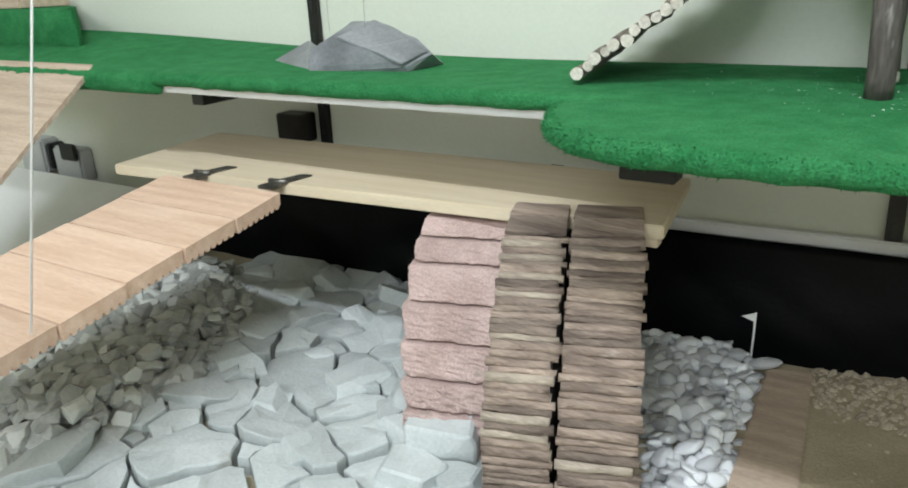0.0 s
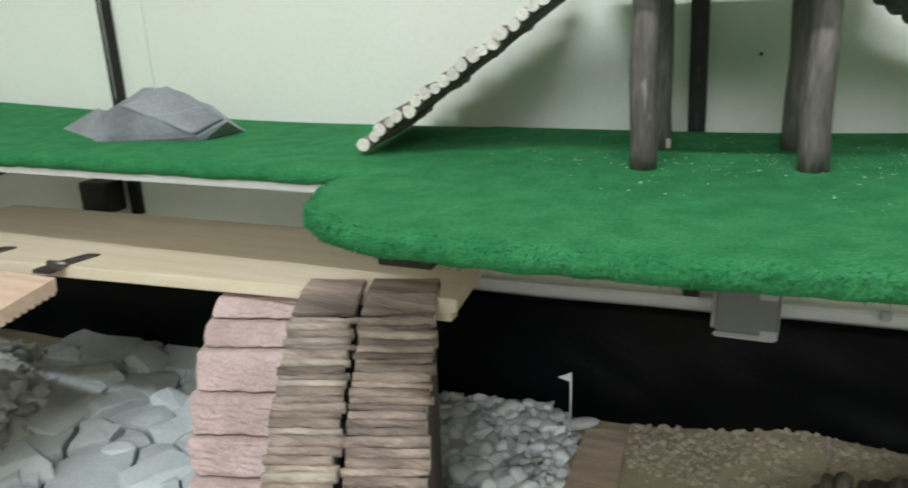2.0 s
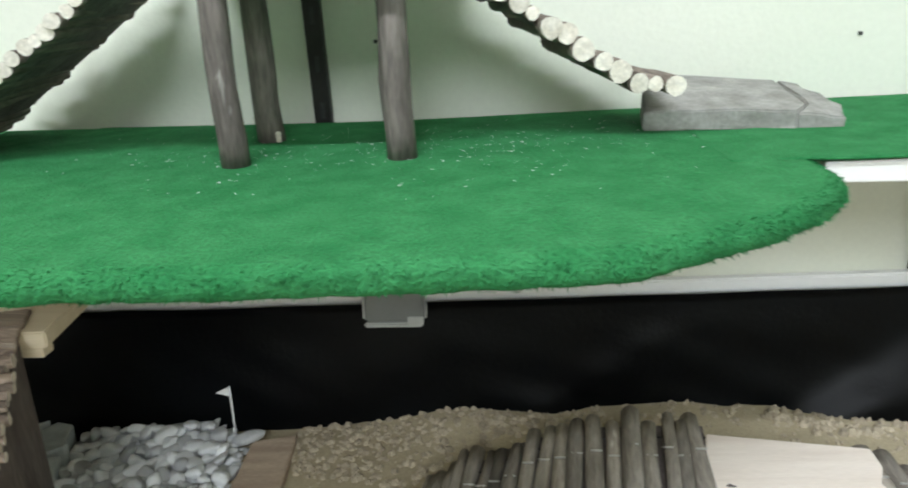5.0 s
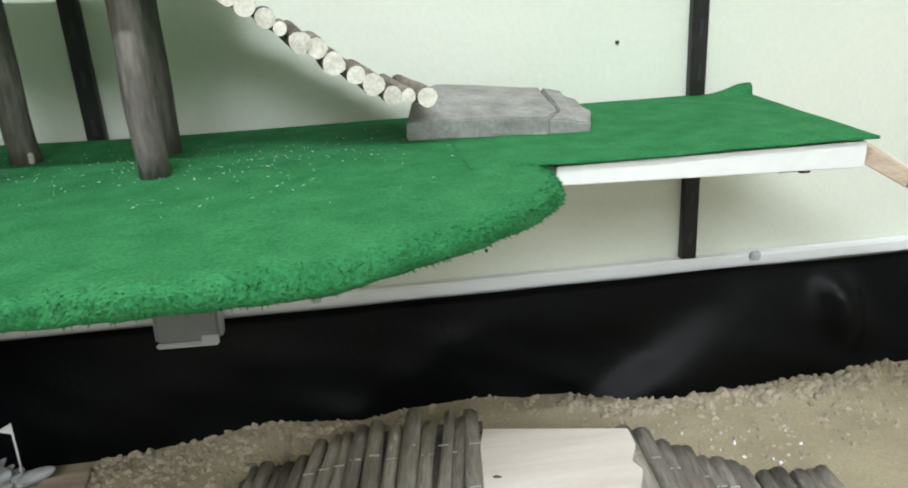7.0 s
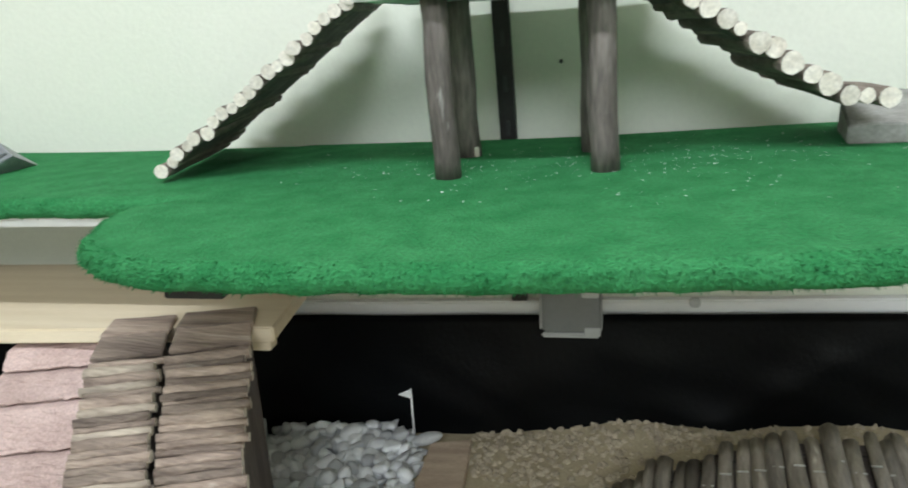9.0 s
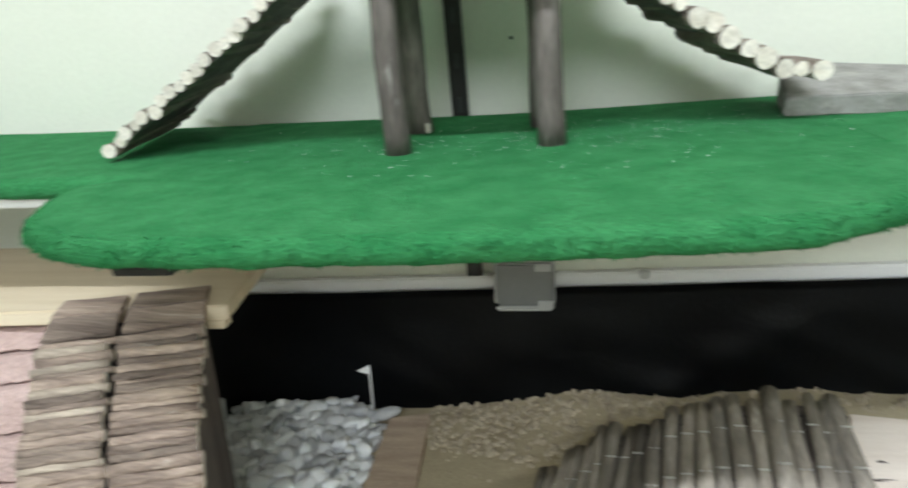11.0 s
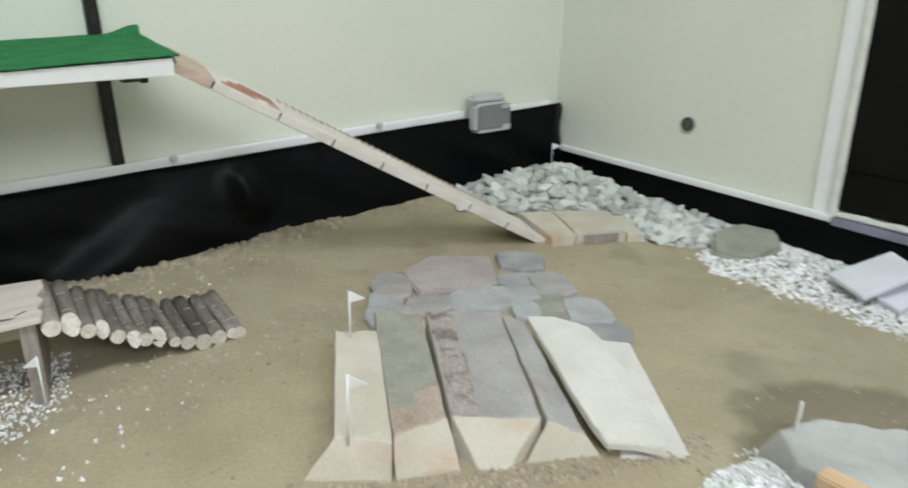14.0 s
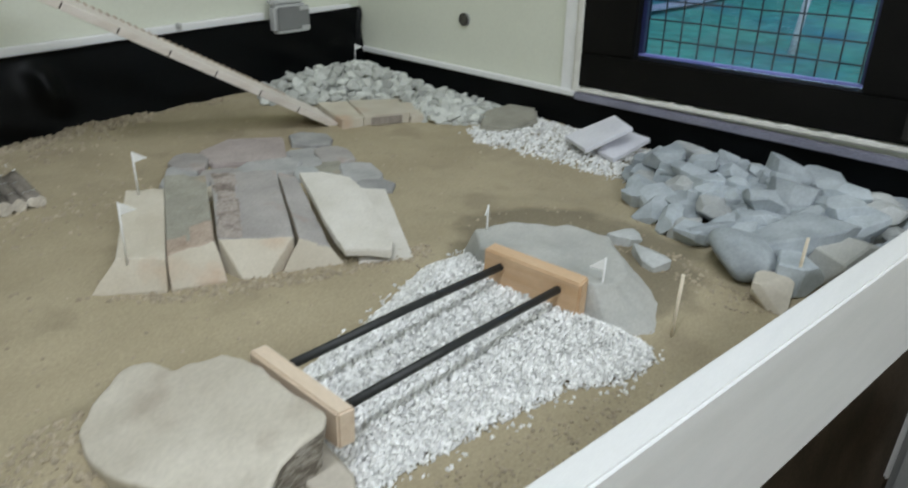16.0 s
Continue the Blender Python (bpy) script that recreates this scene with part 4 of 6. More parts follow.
for i, (x, y, r, lean) in enumerate(((0.175, 0.753, 0.0118, -0.004), (0.311, 0.766, 0.0125, -0.003), (0.175, 0.862, 0.0132, -0.004), (0.301, 0.866, 0.0118, -0.002))):
    pts = [(x + lean * k / 7 + 0.0010 * math.sin(k * 1.3 + i), y + 0.0010 * math.cos(k * 1.7 + i), ZC + 0.002 + turf_rise(x) + (0.4985 - ZC - 0.002 - turf_rise(x)) * k / 7) for k in range(8)]
    part("post", tube(pts, r, 18, 0.97, 0.10, i + 2), "post", house, "", False, "cut_end")

part("chip", box(0.1840, 0.1885, 0.8462, 0.8500, ZC + 0.004, ZC + 0.014, 0.001), "cut_end", house, "pale splintered chip at a post foot")


def ladder(name, label, path, y_front, y_back, skew, radii, material, group, wild=0.012):
    """Logs side by side along a line in the (x, z) plane, lying front to back."""
    t = thing(name, label, "ladder", group, at=(path[0][0], y_front, path[0][1]))
    pts = [Vector((x, z)) for x, z in path]
    seg = [(pts[i + 1] - pts[i]).length for i in range(len(pts) - 1)]
    total, s, k = sum(seg), 0.0, 0
    r = random.Random(len(path) * 7 + int(abs(skew) * 1000))
    while s < total:
        uneven = material == "bark_grey" and path[0][0] < 0.5
        rad = radii[k % len(radii)] * (r.uniform(0.84, 1.12) if uneven else r.uniform(0.92, 1.08))
        s += rad
        q, i = s, 0
        while i < len(seg) - 1 and q > seg[i]:
            q -= seg[i]
            i += 1
        p = pts[i] + (pts[i + 1] - pts[i]) * min(1.0, q / seg[i])
        length = y_back - y_front + (r.uniform(-0.016, 0.014) if uneven else r.uniform(-0.006, 0.004))
        me = log_mesh(length, rad, k + 31, material, 12, r.uniform(0.9, 1.7) if material == "bark_grey" and k % 4 in (1, 3) and k < 9 and path[0][0] > 0.5 else 0.0)
        ob = place(me, Matrix.Translation((p.x, y_front + r.uniform(-0.003, 0.003), p.y)) @ Matrix.Rotation(skew + r.uniform(-wild, wild), 4, 'Z') @ Matrix.Rotation(r.uniform(-wild, wild) * 0.5, 4, 'X'), "log", t)
        if material == "bark_grey":
            for f in (0.24, 0.62):
                sx, sy = p.x - math.sin(skew) * length * f, y_front + length * f
                me2 = box(sx - 0.0045, sx + 0.0045, sy - 0.0007, sy + 0.0007, p.y + rad * 0.93, p.y + rad * 1.06, 0)
                part("staple", me2, "staple", t, "thin bright wire staple")
        s += rad
        k += 1
    # the dark mat that holds the logs together
    bm = bmesh.new()
    rows = []
    for i, p in enumerate(pts):
        d = (pts[min(i + 1, len(pts) - 1)] - pts[max(i - 1, 0)]).normalized()
        off = Vector((d.y, -d.x)) * 0.0035 * (1 if d.x > 0 else -1)
        row = []
        for l in (0.012, y_back - y_front - 0.004):
            row.append(bm.verts.new((p.x + off.x - math.sin(skew) * l, y_front + math.cos(skew) * l, p.y + off.y)))
        rows.append(row)
    for i in range(len(rows) - 1):
        bm.faces.new((rows[i][0], rows[i][1], rows[i + 1][1], rows[i + 1][0]))
    bmesh.ops.recalc_face_normals(bm, faces=bm.faces)
    bmesh.ops.solidify(bm, geom=bm.faces[:], thickness=0.0015)
    part("backing", bm, "bark_post", t, "dark backing mat")
    for yy in (y_front + 0.03, y_back - 0.03):
        wire = [(p.x + (yy - y_front) * -math.tan(skew), yy, p.y) for p in pts]
        part("tie_wire", tube(wire, 0.0008, 6), "black_metal", t)
    return t


ladder("log_ladder", "flexible ladder of small round logs leaning on the white platform", [(-0.110, 0.3535), (-0.080, 0.377), (-0.037, 0.408), (0.002, 0.435), (0.035, 0.459), (0.068, 0.483), (0.100, 0.505)], 0.755, 0.955, 0.17, (0.0068, 0.0058, 0.0064, 0.0052, 0.0066), "bark", "log ladders")
ladder("log_ladder", "hanging ladder of pale-ended logs resting on a concrete brick", [(0.362, 0.503), (0.383, 0.484), (0.401, 0.474), (0.427, 0.454), (0.451, 0.442), (0.463, 0.429), (0.480, 0.420), (0.507, 0.403), (0.545, 0.3970)], 0.785, 0.945, 0.10, (0.0092, 0.0082, 0.0094, 0.0080, 0.0062, 0.0090, 0.0086), "bark", "log ladders")

brick = thing("concrete_brick", "rough grey concrete brick on the green carpet", "brick", at=(0.6, 0.86, ZC + 0.003))
bb = prism([(0.522, 0.828), (0.545, 0.8275), (0.60, 0.820), (0.652, 0.813), (0.668, 0.835), (0.672, 0.93), (0.610, 0.940), (0.560, 0.945), (0.535, 0.90)], ZC + 0.0105, 0.374, 0.0015, tops=[0.370, 0.372, 0.3735, 0.373, 0.375, 0.385, 0.389, 0.391, 0.385])
bmesh.ops.subdivide_edges(bb, edges=[e for e in bb.edges if e.calc_length() > 0.015], cuts=5, use_grid_fill=True)
for v in bb.verts:
    v.co += Vector((0.4, -1, 0.6)) * (0.0022 * noise.noise(v.co * 34) + 0.0014 * noise.noise(v.co * 95)) if v.co.z > ZC + 0.013 else Vector((0, 0, 0))
part("body", bb, "kerb_stone", brick)
be = prism([(0.6535, 0.815), (0.692, 0.812), (0.703, 0.845), (0.694, 0.925), (0.6735, 0.928), (0.6695, 0.836)], ZC + 0.0105, 0.372, 0.0015, tops=[0.371, 0.366, 0.372, 0.381, 0.384, 0.375])
bmesh.ops.subdivide_edges(be, edges=[e for e in be.edges if e.calc_length() > 0.012], cuts=5, use_grid_fill=True)
for v in be.verts:
    v.co += Vector((0.5, -0.4, 0.8)) * (0.0024 * noise.noise(v.co * 40) + 0.0014 * noise.noise(v.co * 95)) if v.co.z > ZC + 0.013 else Vector((0, 0, 0))
part("end_piece", be, "kerb_stone", brick, "broken off end of the brick")

# slate pieces leaning on each other
slate = thing("slate_stack", "dark grey slate pieces leaning together on the carpet", "slate", at=(-0.44, 0.8, ZC))


def plate(verts, thick, material, parent, name="plate", bevel=0.0015, rough=0.0):
    """A flat stone plate through the given top corners, with a thickness below."""
    bm = bmesh.new()
    a = [Vector(v) for v in verts]
    n = (a[1] - a[0]).cross(a[2] - a[0]).normalized()
    if n.z < 0:
        n = -n
    top = [bm.verts.new(v) for v in a]
    bot = [bm.verts.new(v - n * thick) for v in a]
    k = len(a)
    bm.faces.new(top)
    bm.faces.new(bot[::-1])
    for i in range(k):
        bm.faces.new((top[i], bot[i], bot[(i + 1) % k], top[(i + 1) % k]))
    bmesh.ops.recalc_face_normals(bm, faces=bm.faces)
    if bevel:
        bmesh.ops.bevel(bm, geom=bm.edges[:], offset=bevel, segments=2, affect='EDGES')
    if rough:
        # a riven, uneven surface and edge
        bmesh.ops.triangulate(bm, faces=[f for f in bm.faces if len(f.verts) > 4])
        bmesh.ops.subdivide_edges(bm, edges=[e for e in bm.edges if e.calc_length() > 0.015], cuts=5, use_grid_fill=True)
        for v in bm.verts:
            v.co += Vector((0.6, 0.6, 0.7)) * rough * (noise.noise(v.co * 34) + 0.5 * noise.noise(v.co * 90))
    return part(name, bm, material, parent)


def slate_shell(verts, faces):
    bm = bmesh.new()
    vs = [bm.verts.new(v) for v in verts]
    for f in faces:
        bm.faces.new([vs[i] for i in f])
    bmesh.ops.triangulate(bm, faces=bm.faces[:])
    bmesh.ops.subdivide_edges(bm, edges=bm.edges[:], cuts=3, use_grid_fill=True)
    for v in bm.verts:
        v.co.z += 0.0018 * noise.noise(v.co * 22) if v.co.z > ZC + 0.004 else 0
        v.co.y += 0.002 * noise.noise(v.co * 30 + Vector((5, 0, 0)))
    bmesh.ops.recalc_face_normals(bm, faces=bm.faces)
    return bm


zb = ZC + 0.001
part("piece", slate_shell([(-0.489, 0.766, zb), (-0.487, 0.775, 0.375), (-0.461, 0.785, 0.390), (-0.405, 0.785, 0.377), (-0.351, 0.793, 0.353), (-0.350, 0.797, zb), (-0.467, 0.84, 0.404), (-0.434, 0.84, 0.4045), (-0.363, 0.84, 0.384), (-0.333, 0.83, 0.366), (-0.345, 0.88, zb), (-0.50, 0.89, zb)], [(0, 5, 4, 3, 2, 1), (2, 3, 7, 6), (3, 4, 9, 8, 7), (4, 5, 9), (5, 10, 9), (10, 11, 6, 7), (10, 7, 8, 9), (11, 0, 1), (11, 1, 2, 6), (0, 11, 10, 5)]), "slate", slate)
part("piece", slate_shell([(-0.621, 0.828, zb), (-0.50, 0.775, zb), (-0.499, 0.79, 0.366), (-0.540, 0.83, 0.379), (-0.50, 0.86, zb), (-0.59, 0.86, zb)], [(0, 1, 2, 3), (1, 4, 2), (4, 3, 2), (4, 5, 3), (5, 0, 3), (0, 5, 4, 1)]), "slate", slate)
plate([(-0.449, 0.7815, 0.3905), (-0.352, 0.7885, 0.3580), (-0.337, 0.828, 0.3700), (-0.395, 0.842, 0.3970), (-0.432, 0.842, 0.4078)], 0.004, "slate", slate, "piece", 0.001, rough=0.0012)
for x, y in ((-0.475, 0.80), (-0.43, 0.82)):
    tagged(part("thread", tube([(x, y, 0.395), (x - 0.002, y, 0.7), (x - 0.006, y, 2.198)], 0.0005, 5), "string"), "thin thread hanging from the ceiling to the slate", "thread", "hanging threads")

# ---- timber on the left ----
PT = 0.217
panel = thing("landing_board", "pale birch board landing held on the wall", "board", at=(-0.4, 0.78, PT - 0.02))
part("board", prism([(-0.785, 0.655), (0.008, 0.713), (-0.012, 0.900), (-0.815, 0.885)], PT - 0.015, PT, 0.0015), "panel", panel)
part("support", box(-0.72, -0.70, 0.70, 0.955, PT - 0.060, PT - 0.0155, 0.001), "black_metal", panel)
part("support", box(-0.22, -0.20, 0.74, 0.955, PT - 0.060, PT - 0.0155, 0.001), "black_metal", panel)
part("end_foot", box(-0.026, 0.002, 0.714, 0.730, PT - 0.025, PT - 0.0155, 0.001), "panel", panel)


def deck_ramp(name, label, x0, x1, top, slope, length, plank, material, group, th=0.019):
    """A ramp of ribbed planks lying across it, running down towards -y from top = (y, z)."""
    r = thing(name, label, "ramp", group, at=(x0, top[0], top[1]))
    n = int(length / plank)
    c, s = math.cos(slope), math.sin(slope)
    for i in range(n):
        a, b = i * plank + 0.0012, (i + 1) * plank - 0.0012
        prof = [(a, 0.0), (b, 0.0), (b, -th * 0.55)]
        k = 8
        for j in range(k):
            u = b - (b - a) * (j + 0.25) / k
            v = b - (b - a) * (j + 0.75) / k
            prof += [(u, -th), (v, -th), (v - (b - a) * 0.12 / k, -th * 0.80), (v - (b - a) * 0.36 / k, -th * 0.80)]
        prof.append((a, -th * 0.55))
        yz = [(top[0] - d * c + h * s, top[1] - d * s + h * c) for d, h in prof]
        part("plank", profile_x(yz, x0 + 0.002 * (i % 2), x1 - 0.003 * ((i * 7) % 3) / 2), material, r)
    return r


deck_ramp("plank_ramp", "larch decking ramp hinged to the pale landing board", -0.662, -0.449, (0.648, PT - 0.001), 0.147, 0.50, 0.0765, "decking", "plank ramps")
deck_ramp("plank_ramp", "weathered decking ramp going down from the carpeted shelf", -1.20, -0.862, (0.706, 0.353), 0.66, 0.34, 0.108, "decking_old", "plank ramps", 0.028)


def hinge(x, y):
    h = thing("hinge", "dark metal strap hinge joining ramp and board", "hinge", "ramp hinges", at=(x, y, PT))
    part("leaf", prism([(x - 0.010, y), (x + 0.012, y + 0.003), (x + 0.020, y + 0.045), (x + 0.002, y + 0.043)], PT + 0.0002, PT + 0.0022, 0.0004), "hinge", h)
    part("leaf", prism([(x - 0.014, y - 0.022), (x + 0.010, y - 0.020), (x + 0.012, y - 0.002), (x - 0.012, y - 0.002)], PT - 0.003, PT + 0.0016, 0.0004), "hinge", h)
    part("knuckle", tube([(x - 0.014, y, PT + 0.0025), (x + 0.014, y + 0.002, PT + 0.0025)], 0.0034, 10), "hinge", h)
    part("screw", tube([(x + 0.006, y + 0.03, PT + 0.0022), (x + 0.006, y + 0.03, PT + 0.0034)], 0.003, 8), "hinge", h)


hinge(-0.612, 0.668)
hinge(-0.480, 0.676)
tagged(part("cord", tube([(-0.455, 0.322, 0.170), (-0.467, 0.400, 0.455), (-0.520, 0.746, 2.198)], 0.0011, 8), "string"), "taut white cord holding up the plank ramp", "cord")
wb = thing("white_board", "white laminate board leaning behind the plank ramp", "board", at=(-1.2, 0.8, 0.04))
plate([(-1.62, 0.68, -0.045), (-0.985, 0.68, -0.045), (-0.995, 0.90, 0.080), (-1.62, 0.90, 0.080)], 0.012, "laminate", wb, "board")
part("support", box(-1.58, -1.03, 0.915, 0.93, -0.055, 0.062, 0.001), "laminate", wb)

# ---- arched stick bridge and the paver steps ----
ARCH = [(0.0, 0.2185), (0.035, 0.2170), (0.068, 0.2070), (0.102, 0.1870), (0.136, 0.1630), (0.165, 0.1390), (0.188, 0.1120), (0.204, 0.0830), (0.215, 0.0520), (0.223, 0.0150), (0.228, -0.0250), (0.230, -0.0550)]
DOWN, SIDE = Vector((0.31, -0.95)), Vector((0.95, 0.31))


def arch_at(s):
    for i in range(len(ARCH) - 1):
        a, b = Vector(ARCH[i]), Vector(ARCH[i + 1])
        d = (b - a).length
        if s <= d:
            return a + (b - a) * (s / d), (b - a).normalized()
        s -= d
    return None, None


def on_track(u, v, z):
    """A point of the bridge: u across the track, v down its run."""
    p = Vector((-0.156, 0.707)) + SIDE * u + DOWN * v
    return (p.x, p.y, z)


def stick_track(u0, width, seed, label):
    """Split sticks laid side by side over curved side boards."""
    r = random.Random(seed)
    t = thing("stick_track", label, "bridge track", "tracks of the arched bridge", at=on_track(u0, 0.1, -0.05))
    # broad first slats lying on the landing board
    for va, vb, za, zb2 in ((-0.004, 0.034, 0.2225, 0.2215), (0.035, 0.066, 0.2213, 0.2125)):
        plate([on_track(u0 + 0.001, va, za), on_track(u0 + width - 0.001, va + 0.002, za), on_track(u0 + width, vb, zb2), on_track(u0 - 0.001, vb - 0.001, zb2)], 0.0050, "split_wood", t, "slat", 0.001, rough=0.0012)
    s = 0.070
    while True:
        rad = r.uniform(0.0028, 0.0052)
        p, d = arch_at(s + rad)
        if p is None:
            break
        w = width + r.uniform(-0.003, 0.003)
        uu = u0 + r.uniform(-0.002, 0.002)
        tilt = r.uniform(-0.03, 0.03)
        out = Vector((-d.y, d.x))
        pts = []
        for k in range(6):
            f = k / 5
            pts.append(on_track(uu + w * f, p.x + out.x * 0.003 + tilt * (f - 0.5) * w + r.uniform(-0.0006, 0.0006), p.y + out.y * 0.003 + r.uniform(-0.0006, 0.0006)))
        part("stick", tube(pts, rad * 1.1, 9, r.uniform(0.9, 1.08), 0.42, seed * 50 + int(s * 4000)), "stick_pale" if r.random() < 0.07 else "split_wood", t, "", False, "cut_end")
        s += rad * 1.84
    # curved side boards
    for uu in (u0 + 0.003, u0 + width - 0.009):
        bm = bmesh.new()
        hi, lo = [], []
        for i in range(33):
            p, d = arch_at(0.045 + i * 0.0092)
            if p is None:
                break
            hi.append((p.x - 0.003, p.y - 0.003))
            lo.append((p.x - 0.004, -0.055))
        vs = []
        for du in (0.0, 0.006):
            vs.append(([bm.verts.new(on_track(uu + du, v, z)) for v, z in hi], [bm.verts.new(on_track(uu + du, v, z)) for v, z in lo]))
        for i in range(len(hi) - 1):
            bm.faces.new((vs[0][0][i], vs[0][0][i + 1], vs[0][1][i + 1], vs[0][1][i]))
            bm.faces.new((vs[1][0][i], vs[1][1][i], vs[1][1][i + 1], vs[1][0][i + 1]))
            bm.faces.new((vs[0][0][i], vs[1][0][i], vs[1][0][i + 1], vs[0][0][i + 1]))
            bm.faces.new((vs[0][1][i], vs[0][1][i + 1], vs[1][1][i + 1], vs[1][1][i]))
        bmesh.ops.recalc_face_normals(bm, faces=bm.faces)
        part("side_board", bm, "bark_post", t, "dark curved side board")
    return t


stick_track(0.0, 0.0625, 1, "curved bridge track of split brown sticks beside pink pavers")
stick_track(0.068, 0.071, 2, "curved bridge track of split brown sticks beside the pebble bed")

pr2 = random.Random(4)
courses = [(0.690, 0.197, 0.178), (0.668, 0.1775, 0.157), (0.640, 0.1565, 0.1225), (0.610, 0.122, 0.0865), (0.588, 0.086, 0.0495), (0.573, 0.049, 0.018), (0.563, 0.0175, -0.020), (0.556, -0.0205, -0.062)]
left = [x + pr2.uniform(-0.0015, 0.0015) for x in (-0.264, -0.264, -0.258, -0.248, -0.239, -0.231, -0.224, -0.222, -0.222)]
for i, (y, z1, z0) in enumerate(courses):
    x0 = left[i]
    bm = box(x0, x0 + 0.125, y, y + 0.085, z0 + 0.0012, z1 - 0.0012, 0.0016, 1)
    bmesh.ops.subdivide_edges(bm, edges=[e for e in bm.edges if e.calc_length() > 0.012], cuts=18, use_grid_fill=True)
    y_next = courses[i + 1][0] if i + 1 < len(courses) else y - 0.004
    for v in bm.verts:
        # the fronts lean, each course running on into the one below
        if v.co.y < y + 0.03:
            v.co.y += (y_next + 0.0035 - y) * (z1 - v.co.z) / (z1 - z0)
        v.co.x += (left[i + 1] - x0) * (z1 - v.co.z) / (z1 - z0)
        q = v.co * 90 + Vector((i * 3, 0, 0))
        # crumbled arrises along the joints
        rim_near = max(0.0, 1 - min(v.co.z - z0, z1 - v.co.z) / 0.007)
        v.co.y += 0.0045 * rim_near * max(0.0, 0.35 + noise.noise(q * 1.6 + Vector((0, 5, 0))))
        v.co += Vector((0, -1, 0.25)) * (0.0018 * noise.noise(q) + 0.0020 * noise.noise(q * 3.1)) + Vector((0.0015 * noise.noise(q + Vector((9, 0, 0))), 0, 0))
    bmesh.ops.rotate(bm, cent=(x0, y, 0), matrix=Matrix.Rotation(0.27, 3, 'Z'), verts=bm.verts[:])
    tagged(part("paver", bm, "paver", smooth=False), "pink weathered concrete paver in a stepped stack", "paver", "stack of pavers")

# ---- stones of the left bed ----
BED = [(-0.74, 0.935), (-0.18, 0.935), (-0.17, 0.60), (-0.09, 0.56), (-0.06, 0.40), (0.0, 0.26), (-0.45, 0.20), (-0.56, 0.38), (-0.66, 0.60)]


def bed_z(x, y):
    return soil_z(x, y) + 0.004


def weighted_cell(i, pts, weights, reach):
    """A cell of the power diagram: heavier stones push their joints outwards."""
    p = Vector(pts[i])
    cell = [p + Vector((math.cos(a), math.sin(a))) * reach for a in [k * math.pi / 5 + 0.1 for k in range(10)]]
    for j, o in enumerate(pts):
        o = Vector(o)
        d = (o - p).length
        if j == i or d > 0.22 or d == 0:
            continue
        n = (o - p) / d
        mid = p + n * (d / 2 + (weights[i] - weights[j]) / (2 * d))
        nxt = []
        for k in range(len(cell)):
            a, b = cell[k - 1], cell[k]
            da, db = (a - mid).dot(n), (b - mid).dot(n)
            if (da <= 0) != (db <= 0):
                nxt.append(a + (b - a) * (da / (da - db)))
            if db <= 0:
                nxt.append(b)
        cell = nxt
        if len(cell) < 3:
            return []
    return cell


def slab_bed():
    pts = scatter(BED, 0.050, 9000, 23)
    r = random.Random(8)
    weights = [r.uniform(0, 0.0016) * (2.6 if r.random() < 0.35 else 0.8) for _ in pts]
    for i, p in enumerate(pts):
        if -0.24 < p[0] < 0.06 and 0.565 < p[1] < 0.80:
            continue
        cell = weighted_cell(i, pts, weights, 0.080)
        if len(cell) < 3:
            continue
        area = abs(sum(cell[k - 1].x * cell[k].y - cell[k].x * cell[k - 1].y for k in range(len(cell)))) / 2
        if area < 0.00025:
            continue
        c = sum(cell, Vector((0, 0))) / len(cell)
        # joints wander by a field that neighbours share, and each stone keeps a thin gap of its own
        outline = []
        for n_, q in enumerate(cell):
            e_ = cell[(n_ + 1) % len(cell)] - q
            steps = max(1, int(e_.length / 0.014))
            for f in range(steps):
                w = q + e_ * (f / steps)
                g = Vector((w.x * 28, w.y * 28, 1.5))
                w = w + Vector((noise.noise(g), noise.noise(g + Vector((40, 0, 0))))) * 0.0085
                outline.append(w)
        gap = r.uniform(0.0014, 0.0030) if r.random() < 0.65 else r.uniform(0.003, 0.006)
        clean = [q - (q - c).normalized() * gap for q in outline]
        z = bed_z(c.x, c.y)
        h = r.uniform(0.017, 0.028)
        gx, gy = r.gauss(0, 0.07), r.gauss(0, 0.07)
        bm = bmesh.new()
        rings = []
        for scale, drop in ((0.97, None), (1.0, 0.0030), (0.975, 0.0002), (0.60, -0.0004)):
            ring = []
            for q in clean:
                w = c + (q - c) * scale
                top = z + h + gx * (w.x - c.x) + gy * (w.y - c.y) + 0.0030 * noise.noise(Vector((w.x * 40, w.y * 40, i * 3.0)))
                ring.append(bm.verts.new((w.x, w.y, z - 0.02 if drop is None else top - drop)))
            rings.append(ring)
        n = len(clean)
        for lo, hi in zip(rings, rings[1:]):
            for k in range(n):
                bm.faces.new((lo[k], lo[(k + 1) % n], hi[(k + 1) % n], hi[k]))
        mid_top = bm.verts.new((c.x, c.y, z + h + 0.0010))
        for k in range(n):
            bm.faces.new((rings[-1][k], rings[-1][(k + 1) % n], mid_top))
        bm.faces.new(rings[0][::-1])
        bmesh.ops.recalc_face_normals(bm, faces=bm.faces)
        ob = part("stone_slab", bm, "slab_grey")
        tagged(ob, "pale grey angular flat stone in the rock bed", "stone", "flat stones of the rock bed")


slab_bed()
